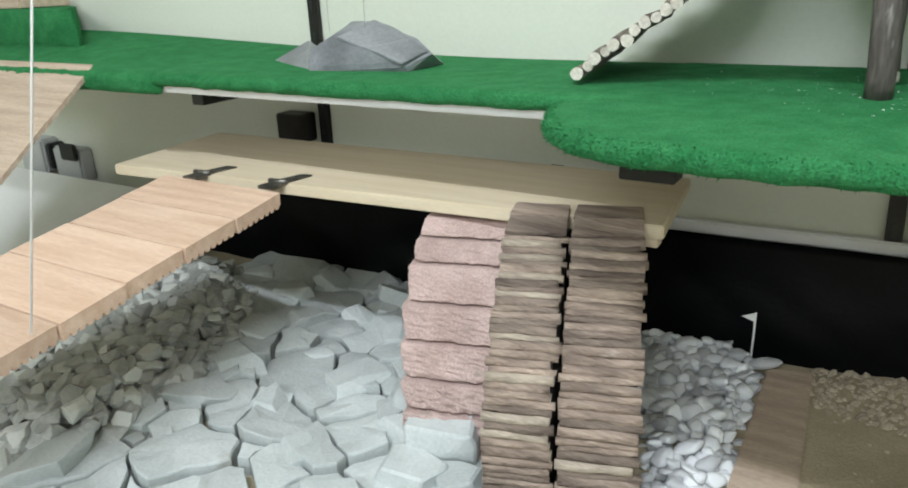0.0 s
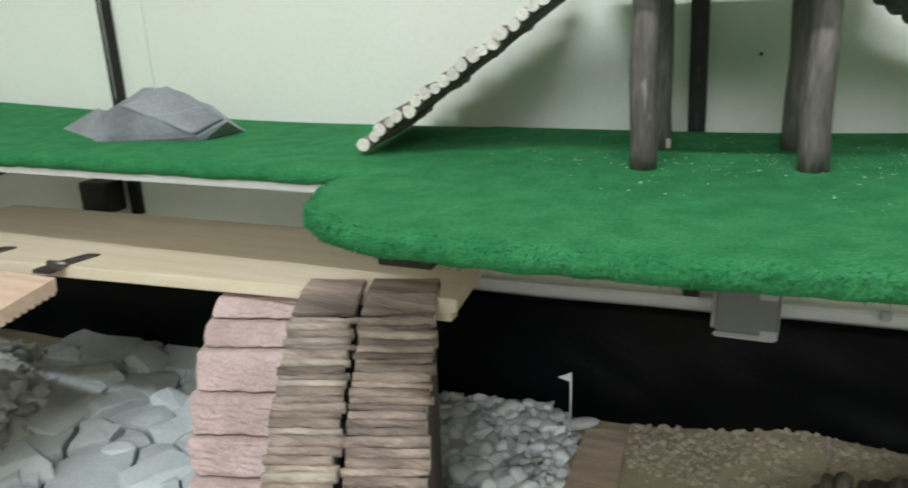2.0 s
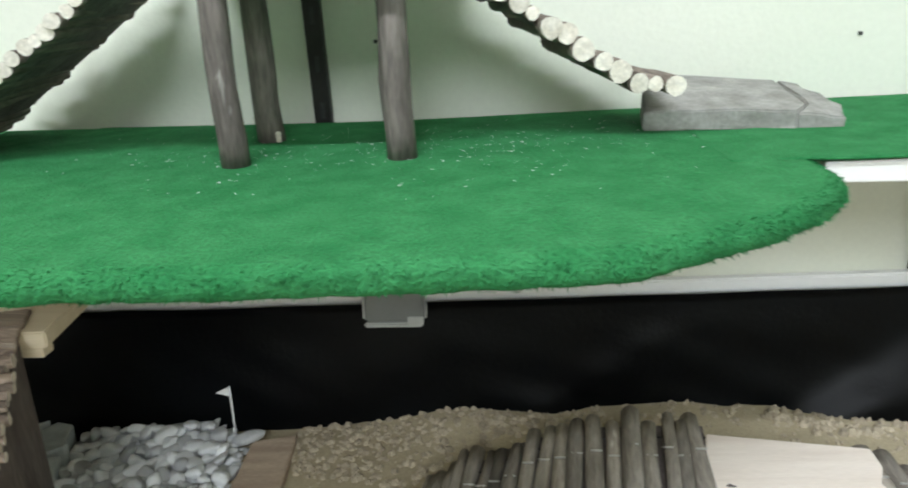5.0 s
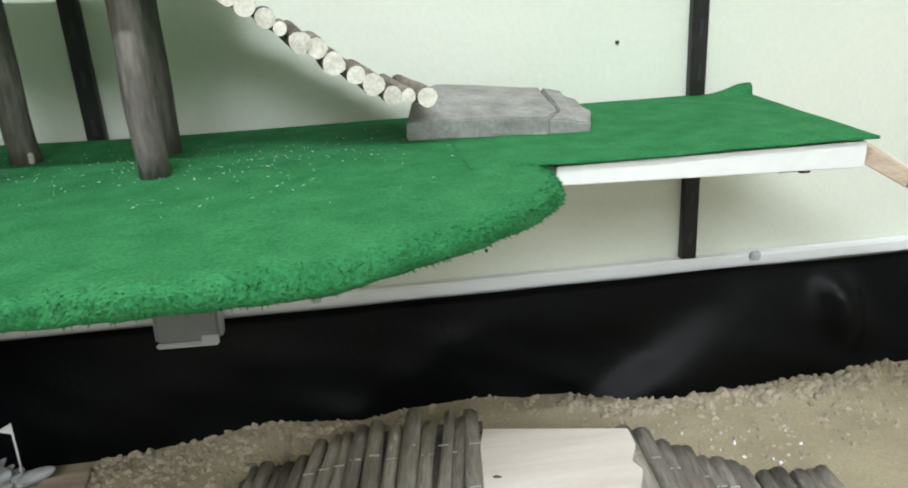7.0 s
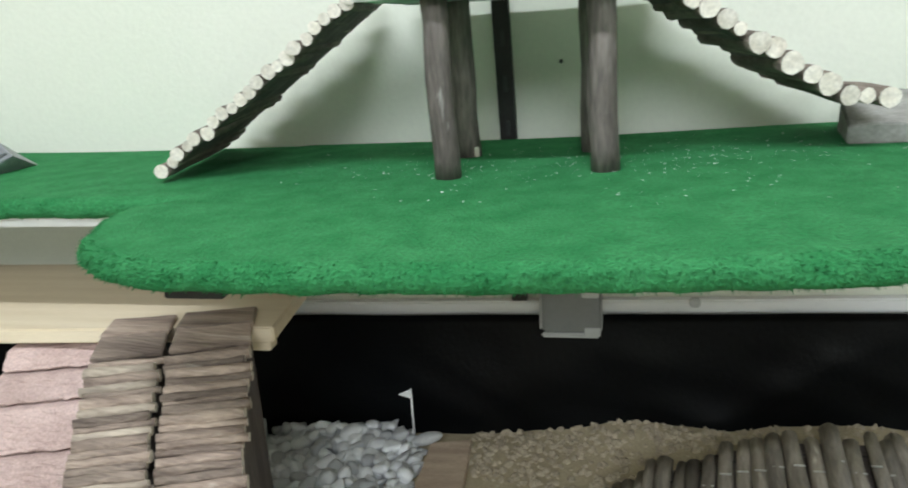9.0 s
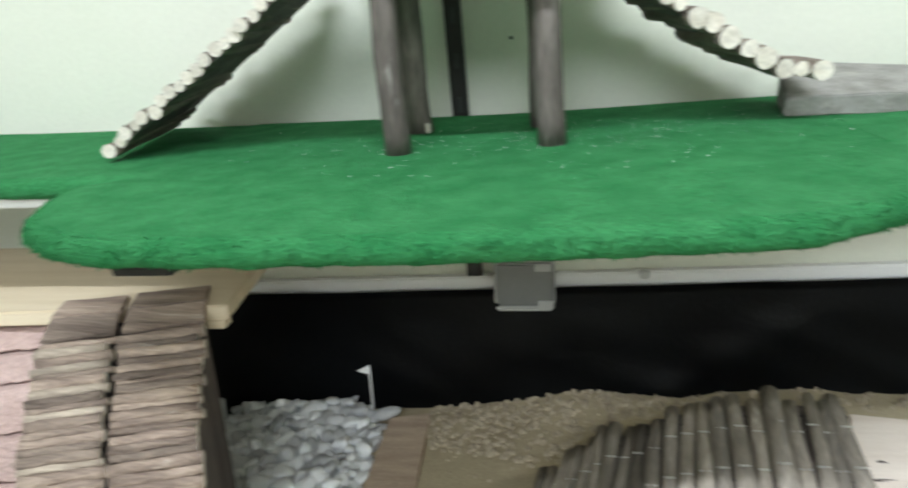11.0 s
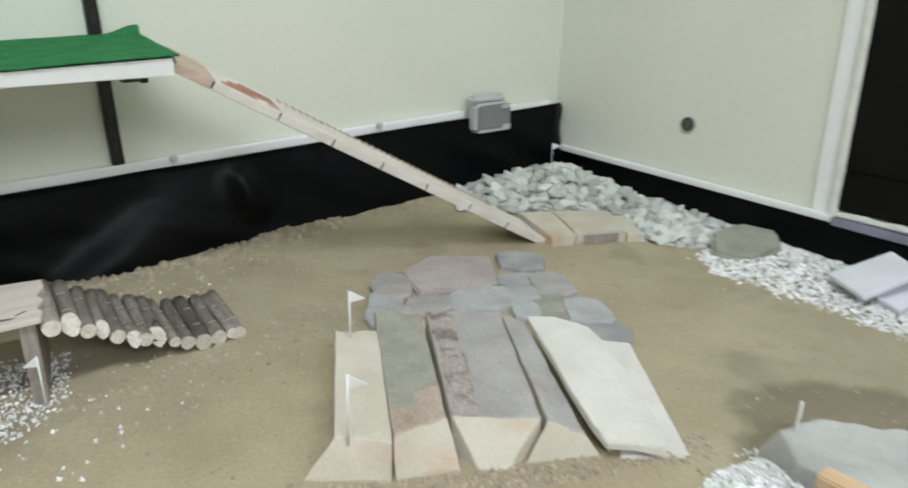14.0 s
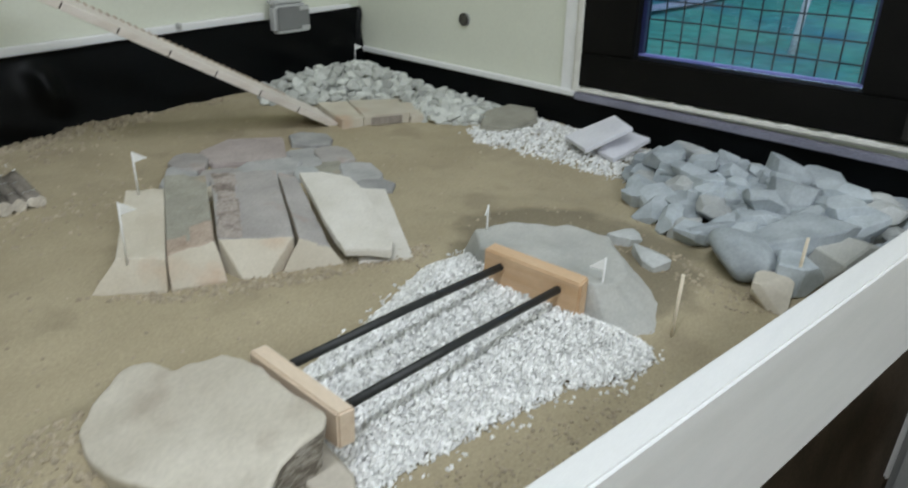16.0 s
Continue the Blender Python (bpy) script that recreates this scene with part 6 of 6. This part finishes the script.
def wedge(name, label, back, bend, foot, material, front_material, zb=-0.012, category="slab", patch=None):
    """A slab: back edge, bend and foot are pairs of points from one side to the other; the front falls to the sand."""
    t = thing(name, label, category, "stone slabs of the ramp", at=(*foot[0][:2], 0))
    bm = bmesh.new()
    pts = [*back, *bend, *foot]
    v = [bm.verts.new(p) for p in pts]
    lo = [bm.verts.new((p[0], p[1], zb)) for p in pts]
    faces = [((0, 1, 3, 2), 0), ((2, 3, 5, 4), 1)]
    for f, mi in faces:
        q = bm.faces.new([v[i] for i in f])
        q.material_index = mi
    ringi = [0, 2, 4, 5, 3, 1]
    for i in range(6):
        a, b = ringi[i], ringi[(i + 1) % 6]
        q = bm.faces.new((v[a], v[b], lo[b], lo[a]))
        q.material_index = 1 if {a, b} != {0, 1} else 0
    bm.faces.new([lo[i] for i in ringi][::-1])
    bmesh.ops.recalc_face_normals(bm, faces=bm.faces)
    bmesh.ops.bevel(bm, geom=bm.edges[:], offset=0.0012, segments=1, affect='EDGES', clamp_overlap=True)
    bmesh.ops.subdivide_edges(bm, edges=[e for e in bm.edges if e.calc_length() > 0.02], cuts=11, use_grid_fill=True)
    for q in bm.verts:
        if q.co.z > 0.001:
            q.co += Vector((0.5, 0.3, 1)) * (0.0026 * noise.noise(q.co * 32) + 0.0014 * noise.noise(q.co * 95))
    bm.normal_update()
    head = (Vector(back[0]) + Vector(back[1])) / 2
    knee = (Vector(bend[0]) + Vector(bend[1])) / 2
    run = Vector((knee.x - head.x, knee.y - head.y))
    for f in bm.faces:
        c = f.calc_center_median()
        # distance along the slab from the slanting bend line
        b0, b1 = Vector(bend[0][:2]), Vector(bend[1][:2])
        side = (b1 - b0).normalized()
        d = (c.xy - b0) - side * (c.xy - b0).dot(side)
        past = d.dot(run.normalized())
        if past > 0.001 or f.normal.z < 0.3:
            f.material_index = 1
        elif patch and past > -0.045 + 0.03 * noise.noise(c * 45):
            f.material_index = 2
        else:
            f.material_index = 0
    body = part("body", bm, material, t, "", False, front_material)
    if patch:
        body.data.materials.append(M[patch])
    return t


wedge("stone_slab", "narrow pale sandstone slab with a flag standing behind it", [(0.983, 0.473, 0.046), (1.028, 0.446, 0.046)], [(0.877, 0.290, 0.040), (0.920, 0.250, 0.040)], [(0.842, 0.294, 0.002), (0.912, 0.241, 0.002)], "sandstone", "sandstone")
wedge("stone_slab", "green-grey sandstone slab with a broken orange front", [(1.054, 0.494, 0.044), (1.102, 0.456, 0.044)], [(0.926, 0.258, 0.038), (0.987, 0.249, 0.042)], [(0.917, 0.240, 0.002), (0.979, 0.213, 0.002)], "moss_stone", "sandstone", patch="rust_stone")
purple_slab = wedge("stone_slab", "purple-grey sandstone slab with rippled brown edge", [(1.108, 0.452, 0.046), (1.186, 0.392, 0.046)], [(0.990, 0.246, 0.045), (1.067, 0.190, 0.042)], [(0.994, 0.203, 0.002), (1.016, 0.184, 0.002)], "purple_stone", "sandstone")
# the rippled crust along one side of that slab
crust = bmesh.new()
rows = []
for i in range(61):
    f = i / 60
    a, b = Vector((1.1085, 0.4505)).lerp(Vector((0.9915, 0.2475)), f), Vector((1.138, 0.4275)).lerp(Vector((1.015, 0.2285)), f)
    row = []
    for j in range(9):
        g = j / 8
        p = a.lerp(b, g + (0.10 * noise.noise(Vector((f * 14, 3, 0))) if j == 8 else 0))
        edge = min(1.0, 4 * min(g, 1 - g), 10 * min(f, 1 - f))
        z = 0.0458 - 0.001 * f + edge * (0.0022 + 0.0030 * noise.noise(Vector((f * 26 + 0.8 * math.sin(g * 3), g * 1.2, 5))) + 0.0012 * noise.noise(Vector((f * 60, g * 7, 2))))
        row.append(crust.verts.new((p.x, p.y, z)))
    rows.append(row)
for i in range(60):
    for j in range(8):
        crust.faces.new((rows[i][j], rows[i][j + 1], rows[i + 1][j + 1], rows[i + 1][j]))
bmesh.ops.recalc_face_normals(crust, faces=crust.faces)
bmesh.ops.solidify(crust, geom=crust.faces[:], thickness=0.003)
bmesh.ops.recalc_face_normals(crust, faces=crust.faces)
part("rippled_crust", crust, "bark_stone", purple_slab, "rippled brown crust")
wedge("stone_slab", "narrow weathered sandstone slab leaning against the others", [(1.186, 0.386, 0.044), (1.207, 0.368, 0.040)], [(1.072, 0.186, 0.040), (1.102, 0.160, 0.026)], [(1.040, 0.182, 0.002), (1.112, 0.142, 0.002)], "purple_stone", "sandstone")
pl = thing("stone_plate", "two white limestone plates lying on each other", "slab", "stone slabs of the ramp", at=(1.2, 0.2, 0))
plate([(1.212, 0.367, 0.046), (1.240, 0.341, 0.046), (1.256, 0.296, 0.045), (1.242, 0.250, 0.043), (1.168, 0.108, 0.031), (1.148, 0.092, 0.028), (1.104, 0.132, 0.030), (1.120, 0.182, 0.038)], 0.011, "limestone", pl, rough=0.0024)
plate([(1.250, 0.296, 0.028), (1.296, 0.258, 0.025), (1.176, 0.078, 0.012), (1.118, 0.122, 0.010)], 0.014, "limestone", pl, rough=0.0022)

red = thing("flat_stone", "large flat reddish slate at the head of the ramp", "stone", "flat stones behind the slabs", at=(1.29, 0.6, 0))
part("body", prism([(1.205, 0.652), (1.283, 0.678), (1.368, 0.620), (1.305, 0.525), (1.270, 0.510), (1.214, 0.557), (1.182, 0.570)], -0.01, 0.008, 0.003, tops=[0.008, 0.008, 0.008, 0.008, 0.009, 0.009, 0.008]), "red_stone", red)


def flat_stone(x, y, a, b, turn, material, seed, label):
    """A flat bedded stone: an uneven six to eight sided outline under a gently domed top."""
    r = random.Random(seed)
    n = r.randint(7, 10)
    a, b = a * 1.07, b * 1.07
    bm = bmesh.new()
    rings = []
    for scale, z in ((1.03, -0.016), (1.0, 0.0035), (0.95, 0.0060)):
        rings.append((scale, z))
    shape = []
    for i in range(n):
        w = 2 * math.pi * (i + r.uniform(-0.25, 0.25)) / n
        k = r.uniform(1.06, 1.24)
        shape.append((a * k * math.copysign(abs(math.cos(w)) ** 0.75, math.cos(w)), b * k * math.copysign(abs(math.sin(w)) ** 0.75, math.sin(w))))
    tilt = (r.uniform(-0.08, 0.08), r.uniform(-0.08, 0.08))
    vs = []
    for scale, z in rings:
        ring = []
        for px, py in shape:
            q = scale * r.uniform(0.97, 1.02)
            ring.append(bm.verts.new((px * q, py * q, z + (tilt[0] * px + tilt[1] * py if z > 0 else 0) + r.uniform(-0.0008, 0.0008))))
        vs.append(ring)
    for k in range(len(vs) - 1):
        for i in range(n):
            bm.faces.new((vs[k][i], vs[k][(i + 1) % n], vs[k + 1][(i + 1) % n], vs[k + 1][i]))
    bm.faces.new(vs[-1])
    bm.faces.new(vs[0][::-1])
    bmesh.ops.recalc_face_normals(bm, faces=bm.faces)
    bmesh.ops.bevel(bm, geom=bm.edges[:], offset=0.0012, segments=1, affect='EDGES', clamp_overlap=True)
    ob = place(mesh_of("flat_stone", bm, material), pose(x, y, soil_z(x, y) + 0.003, 0, 0, math.degrees(turn)), "flat_stone")
    return tagged(ob, label, "stone", "flat stones behind the slabs")


blue, purple, green = "flat blue-grey stone bedded in the sand", "flat purple-grey stone bedded beside the reddish slate", "flat green-grey stone bedded behind the slabs"
flat_stone(1.167, 0.622, 0.027, 0.045, -0.49, "purple_stone", 1, purple)
flat_stone(1.127, 0.579, 0.023, 0.024, -0.49, "rock_dark", 2, blue)
flat_stone(1.107, 0.531, 0.034, 0.027, -0.49, "rock_dark", 3, blue)
flat_stone(1.174, 0.532, 0.030, 0.027, -0.49, "purple_stone", 4, purple)
flat_stone(1.245, 0.495, 0.045, 0.032, -0.49, "rock_dark", 5, blue)
flat_stone(1.400, 0.573, 0.034, 0.034, -0.49, "rock_dark", 6, blue)
flat_stone(1.343, 0.524, 0.028, 0.023, -0.49, "rock_dark", 7, blue)
flat_stone(1.311, 0.478, 0.024, 0.027, -0.49, "rock_dark", 8, blue)
flat_stone(1.372, 0.473, 0.029, 0.036, -0.49, "purple_stone", 9, purple)
flat_stone(1.323, 0.428, 0.023, 0.029, -0.49, "moss_stone", 10, green)
flat_stone(1.276, 0.432, 0.018, 0.023, -0.49, "rock", 11, "small pale round stone bedded behind the slabs")
flat_stone(1.286, 0.389, 0.029, 0.022, -0.49, "moss_stone", 12, green)
flat_stone(1.346, 0.375, 0.030, 0.036, -0.49, "rock_dark", 13, blue)
flat_stone(1.326, 0.316, 0.029, 0.023, -0.49, "rock_dark", 14, blue)
flat_stone(1.131, 0.467, 0.023, 0.020, -0.49, "sandstone", 15, "small pale yellow stone bedded behind the slabs")
flat_stone(1.215, 0.452, 0.023, 0.018, -0.49, "rock_dark", 16, blue)

# ---- rail crossing ----


def boulder(name, label, outline, tops, z0, material, seed, foot, side=None):
    """A flat boulder: a worn top outline over wider, rough flanks."""
    t = thing(name, label, "boulder", at=(*[sum(p[i] for p in outline) / len(outline) for i in (0, 1)], 0))
    c = Vector((sum(p[0] for p in outline) / len(outline), sum(p[1] for p in outline) / len(outline)))
    coef = np.linalg.lstsq(np.array([(1.0, x - c.x, y - c.y) for x, y in outline]), np.array(tops), rcond=None)[0]
    bm = bmesh.new()
    n = 96
    per = []
    k = len(outline)
    for i in range(n):
        u = i / n * k
        j = int(u)
        f = u - j
        a, b = Vector(outline[j]), Vector(outline[(j + 1) % k])
        per.append((a.lerp(b, f), tops[j] + (tops[(j + 1) % k] - tops[j]) * f, Vector(foot[j]).lerp(Vector(foot[(j + 1) % k]), f)))
    rings = []
    for r_, drop, push in ((0.0, 0, 0), *[(0.08 * q, 0, 0) for q in range(1, 12)], (0.94, 0.0, 0), (0.975, 0.0004, 0), (0.992, 0.0012, 0), (1.0, 0.0035, 0), (1.005, 0.15, 1), (1.01, 0.35, 1), (1.02, 0.7, 1), (1.03, 1.0, 1)):
        ring = []
        for p, z, ft in per:
            q = c + (p - c) * r_ if not push else p.lerp(ft, drop)
            if push:
                zz = (z - 0.0035) * (1 - drop) + z0 * drop
            else:
                flat_z = coef[0] + coef[1] * (q.x - c.x) + coef[2] * (q.y - c.y)
                zz = flat_z + (z - flat_z) * r_ ** 5 - drop + 0.005 * (1 - r_ ** 4) * noise.noise(Vector((q.x * 17, q.y * 17, seed * 3.0)))
            jit = 0.0035 * noise.noise(Vector((q.x * 26, q.y * 26, zz * 26 + seed))) + 0.0026 * noise.noise(Vector((q.x * 62, q.y * 62, zz * 62 + seed)))
            if r_ >= 0.96:
                q = q + (p - c).normalized() * jit * 0.9
            ring.append((q.x, q.y, zz + jit * (0.55 if r_ < 1 else 0.4)))
        rings.append(ring)
    centre = bm.verts.new(rings[0][0])
    vr = [[bm.verts.new(p) for p in ring] for ring in rings[1:]]
    for i in range(n):
        bm.faces.new((centre, vr[0][i], vr[0][(i + 1) % n]))
    for a in range(len(vr) - 1):
        for i in range(n):
            bm.faces.new((vr[a][i], vr[a + 1][i], vr[a + 1][(i + 1) % n], vr[a][(i + 1) % n]))
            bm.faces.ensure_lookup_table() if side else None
            # part of the flank takes the darker, streaked second material
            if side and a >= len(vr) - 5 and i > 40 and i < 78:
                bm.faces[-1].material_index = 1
    bmesh.ops.recalc_face_normals(bm, faces=bm.faces)
    part("body", bm, material, t, "", True, side)
    return t


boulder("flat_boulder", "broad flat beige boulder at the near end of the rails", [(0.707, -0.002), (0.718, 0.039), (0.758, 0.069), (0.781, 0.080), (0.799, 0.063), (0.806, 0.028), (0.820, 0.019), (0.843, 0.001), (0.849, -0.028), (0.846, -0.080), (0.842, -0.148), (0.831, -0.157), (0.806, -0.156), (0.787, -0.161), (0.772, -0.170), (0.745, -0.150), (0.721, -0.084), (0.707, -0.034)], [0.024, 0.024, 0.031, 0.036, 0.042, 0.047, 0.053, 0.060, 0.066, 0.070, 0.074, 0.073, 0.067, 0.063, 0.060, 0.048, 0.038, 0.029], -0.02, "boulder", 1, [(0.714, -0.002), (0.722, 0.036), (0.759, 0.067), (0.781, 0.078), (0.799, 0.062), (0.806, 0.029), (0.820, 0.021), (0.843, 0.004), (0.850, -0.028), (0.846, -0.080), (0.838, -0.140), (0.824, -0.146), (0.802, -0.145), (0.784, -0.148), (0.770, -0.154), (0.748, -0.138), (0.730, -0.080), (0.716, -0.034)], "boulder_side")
boulder("flat_boulder", "large grey boulder behind the far rail block", [(1.190, -0.02), (1.232, 0.022), (1.285, 0.014), (1.345, -0.045), (1.360, -0.105), (1.310, -0.160), (1.285, -0.180), (1.240, -0.190), (1.200, -0.180), (1.190, -0.1)], [0.058, 0.056, 0.052, 0.050, 0.046, 0.046, 0.046, 0.050, 0.066, 0.070], -0.02, "boulder_grey", 2, [(1.188, -0.01), (1.232, 0.055), (1.300, 0.050), (1.395, -0.025), (1.415, -0.115), (1.365, -0.195), (1.322, -0.243), (1.252, -0.274), (1.200, -0.222), (1.192, -0.1)])
for i, (x, y, s) in enumerate(((1.432, -0.096, 0.024), (1.396, -0.156, 0.026))):
    me = mesh_of("rock", cut_rock(s * 1.1, s * 0.85, s * 0.62, 820 + i, 11), "rock")
    tagged(place(me, pose(x, y, 0.012, 0, 0, 40 * i), "rock"), "small grey rock beside the large boulder", "rock", "rocks round the boulder")

cross = thing("rail_crossing", "two black tubes spanning between orange pine blocks", "rail crossing", at=(1.01, -0.11, 0))
part("block", prism([(0.853, -0.025), (0.871, -0.027), (0.867, -0.156), (0.850, -0.153)], 0.034, 0.0715, 0.002), "block_pale", cross, "narrow pine block on edge")
part("block", prism([(1.168, -0.046), (1.190, -0.044), (1.197, -0.174), (1.174, -0.178)], 0.0, 0.074, 0.002), "block_wood", cross, "narrow pine block on edge")
part("rail", tube([(0.8735, -0.062, 0.0640), (1.02, -0.066, 0.0625), (1.1690, -0.071, 0.0575)], 0.0046, 14), "black_rubber", cross)
part("rail", tube([(0.8715, -0.142, 0.0640), (1.02, -0.146, 0.0625), (1.1730, -0.150, 0.0575)], 0.0046, 14), "black_rubber", cross)

tagged(place(mesh_of("rock", cut_rock(0.060, 0.028, 0.024, 870, 10, 0.08), "boulder"), pose(0.846, -0.128, -0.004, 4, 0, 82), "rock"), "pale flat rock under the pine block and boulder", "rock")

# ---- rock pile below the window ----
PILE = [(1.585, -0.015), (1.66, 0.035), (1.76, 0.045), (1.858, -0.01), (1.858, -0.425), (1.70, -0.405), (1.60, -0.39), (1.57, -0.30), (1.545, -0.22), (1.525, -0.13)]
rp = random.Random(91)
for layer in range(3):
    for i, (x, y) in enumerate(scatter(PILE, 0.039 if layer == 0 else 0.048, 6000, 91 + layer)):
        d = edge_distance(PILE, x, y)
        if layer == 1 and d < 0.05:
            continue
        s = rp.uniform(0.017, 0.031) * (1.12 if layer else 1.0)
        # rocks towards the window take the copy tinted with its light
        m = "rock_blue" if x > 1.52 and rp.random() < 0.88 else "rock"
        me = mesh_of("rock", cut_rock(s * rp.uniform(1.05, 1.45), s * rp.uniform(0.8, 1.05), s * rp.uniform(0.48, 0.68), 900 + i + layer * 200, 12, 0.06), m)
        z = soil_z(x, y) + 0.30 * s + 0.022 * smoothstep(0, 0.1, d) + (0.020 if layer == 1 else 0.004)
        tagged(place(me, pose(x, y, z, rp.uniform(-18, 18), rp.uniform(-18, 18), rp.uniform(0, 360)), "rock"), "angular grey rock, tinted with window light, in the pile below the window" if m == "rock_blue" else "angular grey rock in the pile below the window", "rock", "rock pile below the window")
for i, (x, y, a, b, h, turn, m, label) in enumerate((
        (1.503, -0.242, 0.054, 0.050, 0.040, 17, "rock_blue", "large rounded grey rock at the front of the pile"),
        (1.442, -0.302, 0.034, 0.024, 0.020, 14, "boulder", "small pinkish blocky rock before the pile"),
        (1.572, -0.300, 0.090, 0.036, 0.024, 150, "rock_blue", "long flat grey rock lying across the pile"),
        (1.498, -0.316, 0.040, 0.030, 0.026, 16, "rock_blue", "grey angular rock under the long flat rock"),
        (1.580, -0.348, 0.066, 0.036, 0.030, 173, "boulder_grey", "beige grey rock beside the white board"),
        (1.542, -0.130, 0.036, 0.022, 0.016, 7, "rock", "small flat pale rock at the edge of the pile"))):
    me = mesh_of("rock", facet_rock(a, b, h, 990, 4, 10, 9.0, 0.03) if i == 0 else cut_rock(a, b, h, 990 + i, 9, 0.08), m, i == 0)
    z = soil_z(x, y) + h * (0.55 if i != 2 else 1.5)
    tagged(place(me, pose(x, y, z, 0, 4, turn), "rock"), label, "rock", "rock pile below the window")

# crumbs on the carpet
cr = random.Random(5)
verts, faces = [], []
for i in range(460):
    x = cr.gauss(0.27, 0.13) if i % 3 else cr.gauss(0.42, 0.06)
    y = cr.gauss(0.80, 0.045) if i % 4 else cr.uniform(0.62, 0.9)
    if not (-0.02 < x < 0.56 and 0.53 < y < 0.95):
        continue
    s = cr.uniform(0.0004, 0.0010)
    o = len(verts)
    for k in range(4):
        verts.append((x + cr.uniform(-s, s) * 1.6, y + cr.uniform(-s, s) * 1.6, ZC + 0.0036 + turf_rise(x) + cr.uniform(0, s)))
    faces += [(o, o + 1, o + 2), (o, o + 2, o + 3), (o, o + 3, o + 1), (o + 1, o + 3, o + 2)]
me = bpy.data.meshes.new("carpet_crumbs")
me.from_pydata(verts, [], faces)
me.materials.append(M["string"])
tagged(new("carpet_crumbs", me), "tiny white crumbs scattered on the green carpet", "crumbs", kind="stuff")
bag = thing("storage_bag", "grey bag with white edge and red base below the tray", "bag", at=(1.75, -0.56, FL))
part("base", box(1.772, 1.795, -0.60, -0.478, FL, -0.425, 0.006), "red_plastic", bag, "red base")
part("body", box(1.715, 1.795, -0.70, -0.480, -0.4245, -0.25, 0.01), "dark_grey_plastic", bag)
part("edge", box(1.765, 1.794, -0.4795, -0.470, -0.42, -0.22, 0.003), "laminate", bag, "white edge")

# ---- outside ----
def ground_strip(name, pts, width, z, material, label):
    bm = bmesh.new()
    row = []
    for i, p in enumerate(pts):
        a, b = Vector(pts[max(0, i - 1)]), Vector(pts[min(len(pts) - 1, i + 1)])
        n = Vector((-(b - a).y, (b - a).x)).normalized() * width / 2
        q = Vector(p)
        row.append((bm.verts.new((q.x + n.x, q.y + n.y, z)), bm.verts.new((q.x - n.x, q.y - n.y, z))))
    for i in range(len(row) - 1):
        bm.faces.new((row[i][0], row[i + 1][0], row[i + 1][1], row[i][1]))
    bmesh.ops.recalc_face_normals(bm, faces=bm.faces)
    bmesh.ops.solidify(bm, geom=bm.faces[:], thickness=0.03)
    return tagged(part(name, bm, material), label, "path", kind="structure")


ground_strip("garden_path", [(5.5, 4.6), (8.0, 4.25), (10.8, 4.1), (15.2, 4.15)], 0.20, -0.93, "path", "pale paved garden path")
fence = thing("garden_fence", "dark blue boarded wall beyond the garden path", "wall", at=(14, 8, -0.95))
for i in range(26):
    a = Vector((4.5, 5.2)).lerp(Vector((15.6, 4.45)), i / 26)
    b = Vector((4.5, 5.2)).lerp(Vector((15.6, 4.45)), (i + 0.97) / 26)
    part("panel", prism([tuple(a), tuple(b), (b.x + 0.05, b.y + 0.08), (a.x + 0.05, a.y + 0.08)], -1.02, 2.2, 0.004), "hedge", fence)


def birch(x, y, r, h):
    t = thing("birch_tree", "slender white birch trunk on the lawn", "tree", "birches on the lawn", at=(x, y, -1.0))
    rr = random.Random(int(x * 10))
    pts = [(x + 0.03 * math.sin(i * 0.9), y + 0.03 * math.cos(i * 1.3), -1.0 + h * i / 9) for i in range(10)]
    part("trunk", tube(pts, r, 12, 0.45, 0.1, 3), "birch", t)
    for k in range(9):
        z = 0.2 + k * 0.35
        a = rr.uniform(0, 6.28)
        p0 = Vector((x, y, z))
        p1 = p0 + Vector((math.cos(a) * 0.35, math.sin(a) * 0.35, 0.35))
        p2 = p1 + Vector((math.cos(a + 0.4) * 0.3, math.sin(a + 0.4) * 0.3, 0.30))
        part("limb", tube([p0, p1, p2], 0.018, 6, 0.3), "birch", t)
    return t


birch(8.7, 1.9, 0.036, 4.5)
birch(13.4, 2.1, 0.045, 5.0)
birch(20.0, 2.4, 0.07, 6.0)
scr = bmesh.new()
sr = random.Random(2)
for i in range(260):
    c = Vector((sr.uniform(22, 30), sr.uniform(-10, 12), sr.uniform(-0.8, 1.8)))
    m = Matrix.Translation(c) @ Euler((sr.uniform(0, 6), sr.uniform(0, 6), sr.uniform(0, 6))).to_matrix().to_4x4() @ Matrix.Diagonal((sr.uniform(0.3, 1.0), sr.uniform(0.3, 0.9), sr.uniform(0.2, 0.6), 1))
    bmesh.ops.create_icosphere(scr, subdivisions=1, radius=1.0, matrix=m)
tagged(part("far_scrub", scr, "scrub"), "dark bushes at the far edge of the lawn", "bushes", kind="stuff")
